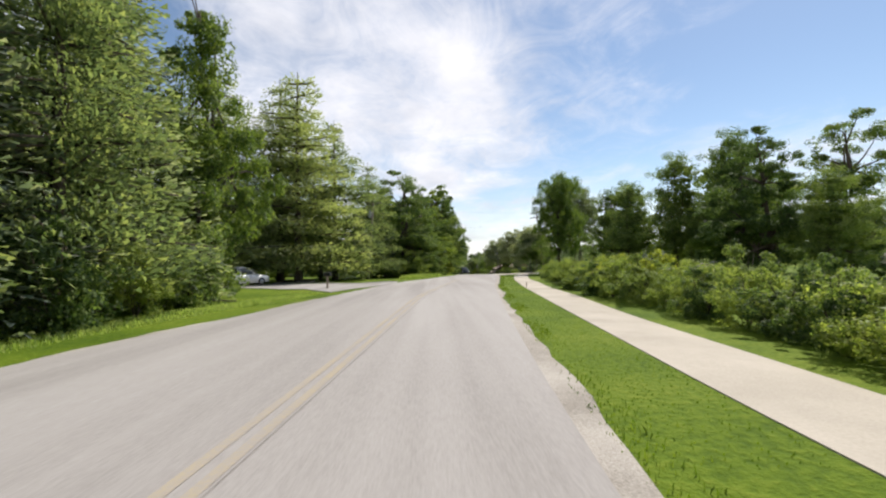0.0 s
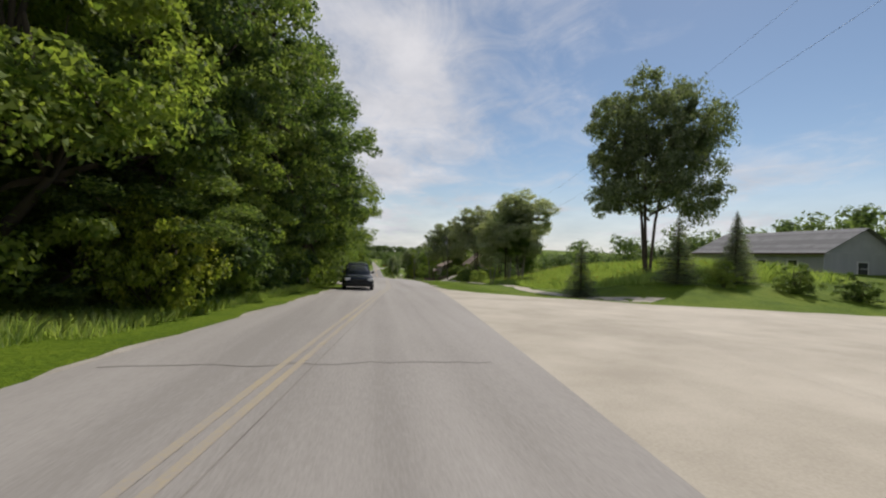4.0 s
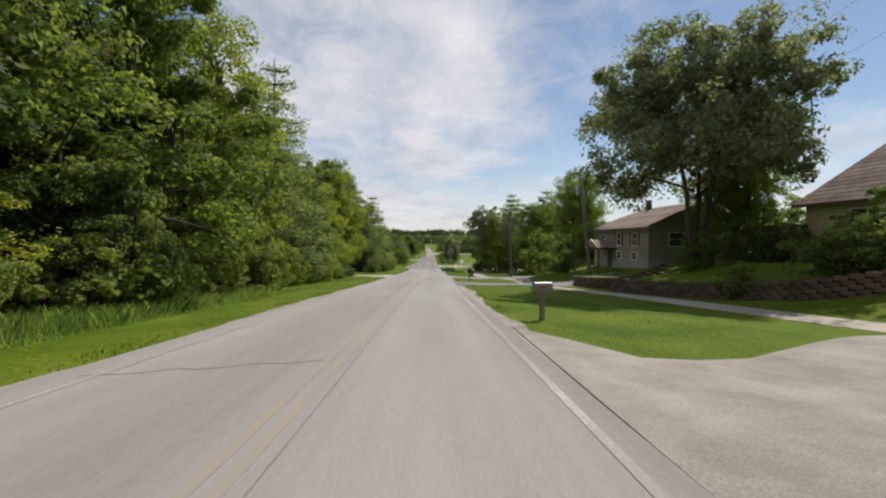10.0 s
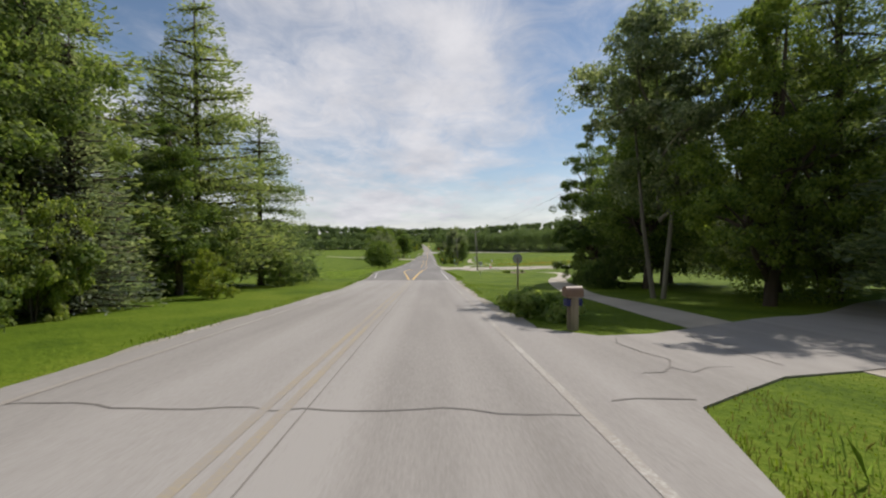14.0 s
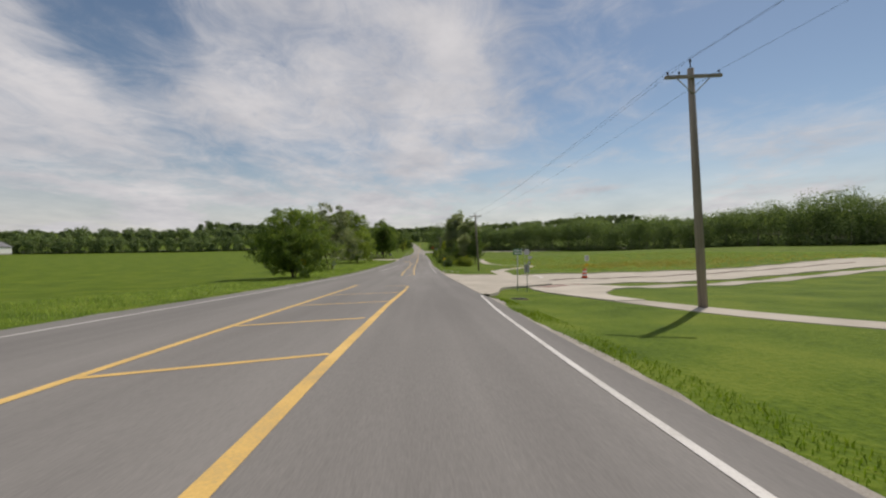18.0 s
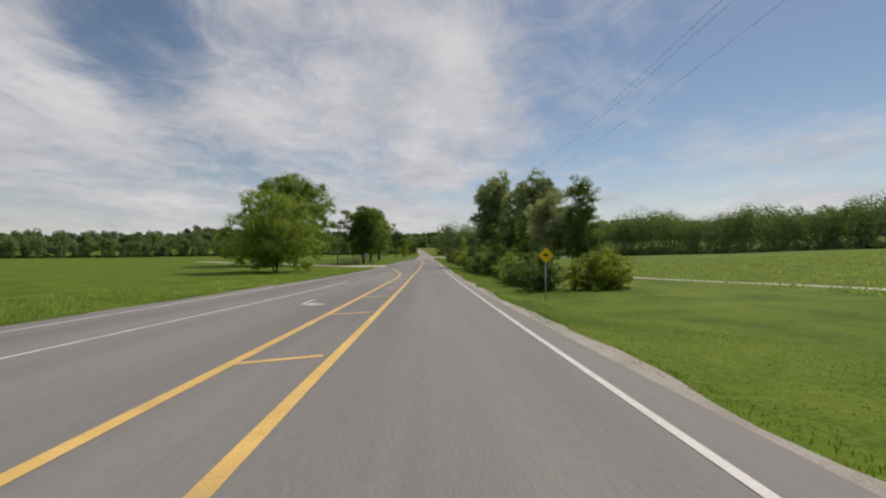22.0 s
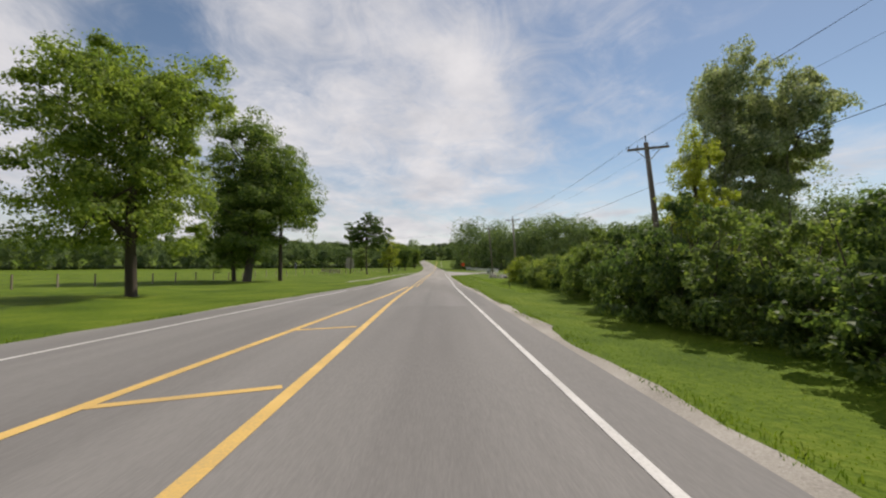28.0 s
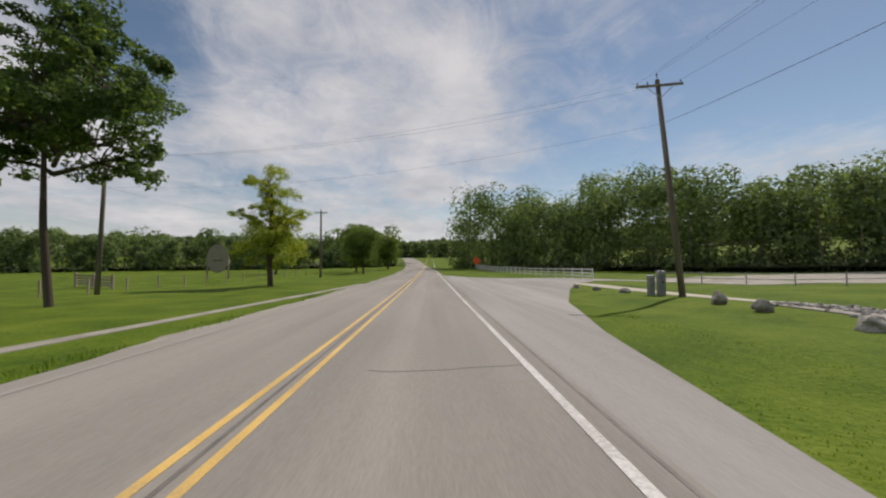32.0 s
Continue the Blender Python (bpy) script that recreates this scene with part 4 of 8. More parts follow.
def plant(kind, x, y, h, w=None, turn=None, z=None, label="", sink=0.05):
    """A tree or bush of the given height and crown width, standing on the land."""
    w = w or h * 0.6
    zz = (gz(x, y) if z is None else z) - sink
    turn = tree_rng.uniform(0, 360) if turn is None else turn
    s = Vector((w, w, h))
    if kind not in PROTO:
        name, make, leaf, bark, cat = KINDS[kind]
        tubes, V = make()
        # scale so that the leaves reach just the named height and width
        top_z = float(np.percentile(V[:, 2], 99.7)); wide = 2 * float(np.percentile(np.hypot(V[:, 0], V[:, 1]), 98.5))
        V = V / np.array([wide, wide, top_z])
        tubes = [([Vector((p[0] / wide, p[1] / wide, p[2] / top_z)) for p in pts], [r_ / wide for r_ in rad]) for pts, rad in tubes]
        top = new(name)
        part("trunk", tubes_mesh("trunk", tubes, bark, 3 if cat == "bush" else 6), bark, top)
        part("crown", quads_mesh("crown", V, M_LEAF[leaf]), None, top)
        top.matrix_basis = Matrix.LocRotScale((x, y, zz), Euler((0, 0, radians(turn))), s)
        tagged(top, label or LABELS[kind], cat)
        PROTO[kind] = top
        return top
    p = PROTO[kind]
    s2 = Vector((s.x / p.scale.x, s.y / p.scale.y, s.z / p.scale.z))
    ob = copy_thing(p, Matrix.LocRotScale((x, y, zz), Euler((0, 0, radians(turn))), s2))
    tagged(ob, label or LABELS[kind])
    return ob


def rows_of(kinds, pts, spacing, h, w, jitter=1.0, seed=0, rows=1, gap=4.0, side=-1):
    """Trees along a plan line, in ranks behind one another."""
    rng = random.Random(seed)
    P = np.array(pts, dtype=float)
    d = np.concatenate([[0], np.cumsum(np.hypot(*np.diff(P, axis=0).T))])
    for r in range(rows):
        s = rng.uniform(0, spacing)
        while s < d[-1]:
            x = float(np.interp(s, d, P[:, 0])) + side * r * gap + rng.uniform(-jitter, jitter)
            y = float(np.interp(s, d, P[:, 1])) + rng.uniform(-jitter, jitter)
            hh = rng.uniform(*h); ww = rng.uniform(*w)
            plant(rng.choice(kinds), x, y, hh, ww)
            s += spacing * rng.uniform(0.75, 1.3)


# left: woods of the first stretch, leafy to the ground
for k_, x_, y_, h_, w_ in [
    ("forest", -27, -6, 13, 9), ("pine", -25.5, 4, 17, 10), ("spruce", -26.5, 9, 16.5, 9), ("pine", -25, 12.5, 16, 9), ("forest", -31, 3, 18, 11), ("pine", -30, 14, 18.5, 11), ("spruce", -27, 17, 17, 9.5),
    ("pine", -31, 21, 18, 11), ("forest", -36, 10, 18, 12), ("forest2", -38, 20, 18, 12), ("shrub2", -22.8, 10, 3.0, 3.2), ("shrub2", -23.2, 16.5, 3.4, 3.6), ("shrub", -22.6, 5.5, 2.2, 2.8), ("shrub", -23.0, 13.2, 2.4, 2.6),
    ("forest2", -24.6, 20.6, 17.0, 7.5), ("pine", -28.5, 47, 23, 16), ("pine", -32, 51, 24, 16), ("pine", -37, 46, 23, 16), ("pine", -26.0, 54, 20, 14), ("pine", -42, 50, 18, 13), ("pine", -22.5, 59.5, 16, 11), ("pine", -36, 38.5, 17, 12), ("pine", -48, 40, 16, 12),
    ("forest", -52, 30, 15, 12), ("forest2", -60, 45, 16, 13), ("forest", -50, 62, 17, 13), ("forest2", -38, 66, 16, 12),
    ("forest", -12.2, 87, 19, 10), ("forest", -18.2, 67.5, 17.4, 13), ("forest2", -15.5, 72, 15.5, 10), ("forest", -24, 74, 17, 12), ("forest2", -13.8, 80, 16, 9.5), ("forest", -16.5, 76, 16, 11), ("shrub", -17.5, 63, 4.5, 5), ("shrub2", -14.2, 67, 4.2, 4.6), ("shrub", -15.5, 62.5, 3.2, 4), ("shrub2", -12.6, 71, 3.0, 3.6), ("forest", -30, 62, 14, 10),
]:
    plant(k_, x_, y_, h_, w_)
rows_of(["forest", "forest2", "oak"], [(-11.8, 84), (-10.2, 106)], 4.6, (15, 18), (8.5, 11), 0.8, 31, 3, 6.0)
rows_of(["forest", "forest2", "oak", "forest2"], [(-12.4, 119), (-12.8, 160), (-13.1, 200)], 4.9, (15.5, 20), (10, 13), 0.9, 32, 2, 6.5)
rows_of(["forest", "oak"], [(-25, 90), (-25, 280)], 8.0, (17, 22), (11, 14), 2.0, 33, 1)
rows_of(["forest2", "forest", "maple"], [(-12.0, 80), (-11.0, 105)], 3.6, (6, 10), (5.5, 7.0), 0.6, 38)
rows_of(["forest", "forest2", "maple", "bright"], [(-12.2, 115), (-12.2, 150), (-12.6, 198)], 3.8, (5, 9.5), (5, 6.8), 0.6, 39)
rows_of(["shrub", "shrub2", "brightshrub", "shrub"], [(-10.9, 80), (-10.3, 107)], 2.6, (1.6, 3.4), (2.4, 3.6), 0.4, 34)
rows_of(["shrub", "shrub2", "shrub"], [(-9.6, 113), (-9.6, 150), (-10.2, 200)], 2.6, (1.6, 5.0), (2.6, 4.8), 0.5, 35)
rows_of(["shrub2", "shrub", "brightshrub"], [(-10.3, 200), (-10.9, 228)], 2.6, (2.0, 4.6), (2.6, 4.6), 0.7, 36)
rows_of(["bright", "forest2", "pine", "maple"], [(-12.8, 202), (-13.2, 211)], 4.6, (15, 18), (8, 10), 0.9, 37, 2, 6.0)
rows_of(["bright", "forest2", "maple"], [(-12.6, 217.5), (-12.8, 229)], 4.0, (10.5, 13.0), (7, 9), 0.8, 47, 2, 5.0)
for k_, x_, y_, h_, w_ in [
    ("pine", -13.3, 214.0, 18, 9.5), ("maple", -16.0, 244, 17.5, 9.5), ("bright", -13.4, 239.5, 15.0, 8.0), ("maple", -18, 249, 17, 10), ("oak", -15.5, 256, 13, 8), ("pine", -14.0, 262, 12.5, 8.5), ("spruce", -12.5, 268.5, 9, 5),
    ("forest", -13.8, 266.5, 15.0, 8.5), ("pine", -16.5, 271, 17.5, 11), ("pine", -14.5, 280, 17.5, 10.5), ("pine", -13.4, 287, 13, 9), ("pine", -19, 284, 16, 10), ("forest2", -13.0, 275.5, 9, 6), ("pine", -22, 276, 16, 10), ("pine", -21, 264, 16, 10), ("oak", -22, 254, 15, 10),
    ("shrub2", -10.6, 283.5, 2.6, 2.6), ("shrub2", -11.5, 291.5, 2.8, 3.4), ("shrub", -13.5, 294.0, 2.8, 3.4), ("shrub2", -9.6, 261.5, 2.6, 2.8), ("shrub2", -10.6, 255, 3.0, 3.0), ("shrub2", -10.2, 250.0, 2.0, 2.4), ("brightshrub", -9.8, 272.5, 2.2, 2.4), ("shrub", -11.6, 266, 4.0, 3.5),
]:
    plant(k_, x_, y_, h_, w_)
# right: first stretch
rows_of(["shrub", "shrub2", "shrub", "shrub"], [(-6.6, 1), (-5.4, 12), (-3.9, 26), (-1.4, 40), (2.0, 52)], 1.25, (1.1, 2.0), (1.7, 2.6), 0.4, 41)
rows_of(["shrub", "shrub2", "brightshrub"], [(-4.0, -2), (-1.8, 24), (1.2, 42)], 2.0, (1.2, 2.2), (2.2, 3.2), 0.9, 42)
for k_, x_, y_, h_, w_ in [
    ("oak", 13, 43, 13, 7.5), ("oak", 17, 40, 14.5, 8), ("forest", 15, 36, 12, 8), ("oak", 20, 46, 13.5, 8), ("oak", 9.0, 45.5, 10.5, 6), ("oak", 9.6, 51.5, 11.0, 6.0), ("oak", 13.0, 54.0, 11.8, 7.0), ("forest", 12, 30, 11.5, 8), ("oak", 13, 25.5, 7.5, 5.0), ("forest", 23, 34, 14, 9), ("maple", 28, 50, 12, 9),
    ("maple", 7.0, 65.4, 16.0, 8.4), ("spruce", 13.5, 62, 4.0, 2.2), ("spruce", 20, 70, 5, 2.8), ("spruce", 17, 63, 3.2, 2.0),
    ("elm", 24.2, 110.5, 21.5, 15.0), ("spruce", 9.5, 97.0, 3.6, 2.6), ("spruce", 15.5, 95.0, 4.5, 3.0), ("spruce", 21, 96, 5, 3.0), ("spruce", 26, 101, 5, 3.0), ("shrub", 18, 93.8, 2.0, 2.6), ("shrub2", 22.5, 92.8, 2.0, 2.8), ("shrub2", 25, 91, 1.8, 2.6), ("shrub", 13.5, 74.5, 1.8, 3.4), ("brightshrub", 20.5, 79.5, 3.4, 3.4),
    ("forest", 48, 96, 14, 11), ("oak", 60, 104, 14, 10), ("forest2", 40, 70, 12, 9), ("pine", 52, 84, 12, 8),
    ("cotton", 16.0, 142, 12, 7.0), ("cotton", 22, 144, 17, 12), ("cotton", 21, 147.5, 17, 10), ("maple2", 19.5, 145, 13, 9),
    ("elm", 27.0, 174, 18, 11), ("cotton", 31.0, 170, 17, 10), ("elm", 23.0, 182.5, 19.0, 17.0), ("oak", 33, 172, 14, 9), ("cotton", 30, 176, 15, 8), ("pine", 38, 182, 12, 7),
    ("elm", 19.2, 208.5, 18.0, 16.0), ("maple", 24.5, 211.5, 11.0, 8.0), ("shrub2", 17.5, 195.5, 2.8, 4.4), ("shrub2", 20.5, 193.5, 2.6, 4.6), ("shrub", 14.8, 198, 1.8, 2.6), ("shrub2", 16.5, 163.5, 3.0, 4.0), ("shrub", 17.8, 158.5, 3.0, 4.0), ("shrub2", 19.5, 167.0, 3.6, 4.6), ("shrub", 15.6, 168.5, 2.6, 3.0), ("shrub", 21, 160, 3.8, 4.4), ("shrub", 17.0, 152.5, 2.6, 3.4), ("shrub2", 19.0, 195.0, 3.4, 4.5), ("shrub2", 20.6, 205.6, 3.4, 4.2), ("shrub2", 18.2, 206.6, 2.6, 3.4), ("shrub2", 23.4, 205.0, 3.6, 4.6), ("shrub2", 22.0, 193.8, 3.6, 5.0), ("shrub2", 25.0, 193.0, 3.4, 5.0), ("shrub2", 28.0, 192.0, 3.2, 5.0), ("shrub2", 31.0, 191.0, 3.2, 5.0),
    ("maple", 18.2, 249.0, 12.0, 9.5), ("shrub", 14.2, 232.0, 6.2, 6.6), ("shrub2", 17.5, 236.5, 5.5, 6.0), ("oak", 24, 241, 11, 8), ("oak", 25, 250, 12, 9), ("shrub2", 14.5, 224.6, 1.9, 2.6), ("shrub", 13.2, 227.4, 1.7, 2.4), ("maple2", 17.2, 228.5, 12.0, 7.5),
    ("forest2", 13.8, 270.0, 14.5, 7.5), ("cotton", 11.4, 274, 15.0, 7.5), ("pine", 16.0, 264, 15, 8.0), ("pine", 17.5, 271, 17, 9), ("pine", 20, 277, 17, 10), ("oak", 14.5, 281, 15, 9), ("pine", 18, 285, 16, 10), ("forest", 13.5, 288.5, 12, 7.5), ("forest", 17.5, 293, 13, 9), ("oak", 22, 291, 14, 10), ("pine", 24, 266, 17, 10), ("forest", 27, 280, 16, 12), ("bright", 13.2, 260.2, 7.0, 5.0), ("forest2", 21, 258, 14, 9), ("pine", 26, 256, 15, 9), ("shrub2", 11.6, 281, 2.6, 3.2), ("shrub2", 12.0, 285, 2.8, 3.2),
]:
    plant(k_, x_, y_, h_, w_)
# left: meadow trees
for k_, x_, y_, h_, w_ in [
    ("dome", -15.6, 383.0, 8.4, 10.2), ("willow", -18.4, 416.5, 13.2, 12.6), ("dome", -21.0, 468.0, 11.0, 13.0), ("maple", -29.6, 503.6, 19.6, 18.0),
    ("maple", -17.0, 519.5, 14.8, 13.0), ("maple2", -16.6, 528.5, 12.0, 10.0), ("maple", -16.8, 551.6, 13.6, 11.6),
    ("oak", -23.6, 580.0, 20.5, 15.5), ("maple2", -20.0, 581.5, 17.0, 12.0), ("oak", -26.5, 583, 13, 9), ("open", -16.9, 627.0, 14.3, 12.0), ("bright", -13.8, 644.5, 10.5, 7.0), ("maple", -13.0, 690, 9, 8), ("maple", -17, 705, 11, 9), ("maple", -11, 718, 9, 8), ("oak", -30, 690, 9, 8),
]:
    plant(k_, x_, y_, h_, w_)
# right: thicket after the crossing, then the long hedge
for k_, x_, y_, h_, w_ in [
    ("oak", 15.7, 453.0, 10.3, 5.5), ("cotton", 13.0, 455.0, 9.0, 5.0), ("forest2", 11.2, 458.0, 7.5, 5.0), ("forest", 13.5, 461.0, 6.5, 5.0),
    ("cotton", 16.0, 471.0, 14.5, 7.5), ("oak", 17.0, 473.5, 13.5, 7.5), ("forest2", 15.5, 475.5, 10.5, 6.5), ("cotton", 14.2, 493.5, 19.0, 7.4), ("cotton", 11.6, 491.0, 17.0, 7.4), ("oak", 13.5, 478, 8.5, 6.5), ("forest", 11.0, 486, 8, 7), ("forest", 12.0, 472, 6.5, 6), ("forest2", 14.5, 487, 9, 7), ("cotton", 19.6, 556, 16.5, 6.5), ("cotton", 24.0, 557, 16.0, 7.0), ("bright", 11.6, 547, 8, 3.4), ("cotton", 16.2, 483, 14.8, 6.5), ("oak", 20, 540, 9, 7),
]:
    plant(k_, x_, y_, h_, w_)
rows_of(["shrub", "shrub2", "shrub2", "shrub"], [(6.4, 434), (7.0, 440), (7.4, 455)], 2.4, (1.6, 2.6), (2.8, 3.8), 0.7, 51)
rows_of(["shrub", "brightshrub", "shrub2"], [(8.0, 433), (11.5, 435), (13.5, 438)], 2.3, (1.8, 2.8), (2.8, 3.8), 0.7, 52)
rows_of(["shrub2", "shrub", "shrub2", "shrub2"], [(7.0, 455), (7.2, 471), (8.2, 488)], 1.9, (2.2, 4.0), (2.8, 4.0), 0.6, 53, 2, 2.6, 1)
rows_of(["shrub", "shrub2", "brightshrub"], [(9.0, 497), (8.4, 506), (8.8, 516)], 2.3, (2.2, 3.2), (3.0, 4.0), 0.6, 54)
rows_of(["shrub2", "shrub", "shrub2", "shrub2"], [(9.0, 518), (7.7, 532), (7.6, 546)], 2.0, (2.6, 4.0), (3.4, 4.6), 0.6, 55, 2, 3.0, 1)
rows_of(["shrub2", "shrub", "shrub2", "shrub2"], [(8.6, 547), (8.4, 558)], 2.0, (2.2, 4.0), (2.6, 4.2), 0.8, 57, 2, 3.0, 1)
rows_of(["shrub", "shrub2", "brightshrub", "shrub"], [(9.0, 559), (9.0, 566), (9.0, 573), (10.8, 580), (12.2, 586)], 2.0, (2.1, 3.2), (3.0, 4.0), 0.5, 56, 2, 3.2, 1)


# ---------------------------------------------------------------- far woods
M_UNDER = material("dark_woods_floor", [(0.035, 0.04, 0.015), (0.06, 0.065, 0.022), (0.09, 0.085, 0.035)], 0.95, 0.2, 3.0, 0.5, 0.05, coords="World")


def far_woods(name, pts, depth, spacing, h, seed, label, rows=4, leaf=1.0, per=70, side=(0, 1), zoff=0.0, low=0.6):
    """Ranks of distant trees as one mass of leaf clumps with a ragged skyline."""
    rng = np.random.default_rng(seed)
    P = np.array(pts, dtype=float)
    d = np.concatenate([[0], np.cumsum(np.hypot(*np.diff(P, axis=0).T))])
    allV, trunk_V = [], []
    for r in range(rows):
        n = int(d[-1] / spacing)
        s = (np.arange(n) + rng.uniform(-0.4, 0.4, n)) * spacing
        x = np.interp(s, d, P[:, 0]) + side[0] * r * depth / rows + rng.normal(size=n) * spacing * 0.5
        y = np.interp(s, d, P[:, 1]) + side[1] * r * depth / rows + rng.normal(size=n) * spacing * 0.25
        z = ground_z(x, y) + zoff
        hh = rng.uniform(h[0], h[1], n) * (0.93 + 0.09 * np.sin(s * 0.13 + r) + 0.06 * np.sin(s * 0.041 + 2.0)) * (1 + 0.05 * r) * np.where(rng.random(n) < 0.3, rng.uniform(low, low * 0.5 + 0.5, n), 1.0)
        tiers = ((0.10, 0.17), (0.30, 0.22), (0.50, 0.24), (0.66, 0.23), (0.78, 0.20), (0.85, 0.15)) if r < 2 else ((0.62, 0.25), (0.80, 0.20))
        for f, q in tiers:
            c = np.stack([x + rng.normal(size=n) * hh * 0.10, y + rng.normal(size=n) * hh * 0.07, z + hh * (f + rng.normal(size=n) * 0.03)], 1)
            allV.append(leaf_quads(rng, c, hh * q * rng.uniform(0.8, 1.25, n), int(per * (0.4 + q * 2.6)), leaf, squash=0.85, shell=0.72, up=0.5))
        if r < 2:
            a = np.stack([x, y, z - 0.3], 1); t_ = np.stack([x + rng.normal(size=n) * 0.5, y, z + hh * 0.65], 1)
            for dx, dy in ((1.0, 0.0), (0.0, 1.0)):
                w_ = np.array([dx, dy, 0.0]) * (hh * 0.014)[:, None]
                trunk_V.append(np.stack([a - w_, a + w_, t_], 1).reshape(-1, 3))
        if r == 0:
            m = n * 3
            s = rng.uniform(0, d[-1], m)
            x = np.interp(s, d, P[:, 0]) + rng.normal(size=m) * 1.5 + side[0] * 1.5; y = np.interp(s, d, P[:, 1]) + rng.normal(size=m) * 1.5 + side[1] * 1.5
            c = np.stack([x, y, ground_z(x, y) + zoff + h[0] * 0.06], 1)
            allV.append(leaf_quads(rng, c, h[0] * rng.uniform(0.12, 0.26, m), int(per * 0.8), leaf * 0.8, squash=0.8, shell=0.4))
    V = np.concatenate(allV + trunk_V)
    k = sum(len(v) for v in allV) // 3
    ob = new(name, mesh_of(name, V, np.arange(len(V)).reshape(-1, 3), [M_FAR, M_BARKPALE], mat_index=np.where(np.arange(len(V) // 3) < k, 0, 1)))
    # Dark sheet a metre above the ground fills the bright gaps between trees.
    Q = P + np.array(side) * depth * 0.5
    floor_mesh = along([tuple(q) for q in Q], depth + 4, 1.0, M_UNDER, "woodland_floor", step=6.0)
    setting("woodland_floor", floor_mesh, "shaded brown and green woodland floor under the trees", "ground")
    return tagged(ob, label, "woods", kind="stuff")


far_woods("far_woods", [(9, 735), (22, 708), (45, 690), (75, 668), (110, 645), (140, 600), (172, 525), (205, 450), (232, 370), (255, 300), (275, 240)], 34, 4.4, (18, 24), 61, "dark green wood edge beyond the field", side=(1.0, 0.3), leaf=0.75, per=210, low=0.75)
far_woods("far_woods", [(-14, 762), (-40, 742), (-90, 735), (-150, 712), (-230, 660), (-330, 600), (-430, 520), (-500, 430), (-540, 330)], 40, 5.0, (9, 14), 62, "long dark wood edge behind the meadow", side=(-0.3, 1.0), leaf=0.9, per=120)
far_woods("far_woods", [(-500, 700), (-380, 800), (-250, 880), (-120, 930), (-25, 960), (60, 960), (160, 880), (260, 760), (340, 620), (390, 480), (420, 330)], 90, 7, (13, 15.5), 63, "hazy wooded ridge on the far hills", side=(0.0, 1.0), leaf=1.5, per=120, low=0.9)
far_woods("far_woods", [(-420, 1150), (-200, 1200), (0, 1230), (200, 1180), (420, 1080)], 90, 12, (20, 23), 64, "distant wooded skyline", side=(0.0, 1.0), leaf=2.4, per=130, low=0.95)
far_woods("far_woods", [(-70, -60), (-75, 20), (-70, 90), (-50, 150), (-48, 285)], 25, 7.0, (14, 20), 65, "deep woodland behind the roadside trees", side=(-1.0, 0.0), leaf=1.0, per=110, rows=3)
far_woods("far_woods", [(75, 20), (85, 80), (80, 150), (70, 220), (60, 290)], 25, 8.0, (12, 17), 66, "trees behind the house lots", side=(1.0, 0.0), leaf=1.0, per=100, rows=3)
far_woods("far_woods", [(-60, -95), (-20, -80), (25, -90), (70, -60)], 25, 8.0, (12, 17), 67, "roadside woods behind the start of the drive", side=(0.0, -1.0), leaf=1.2, per=40, rows=2)


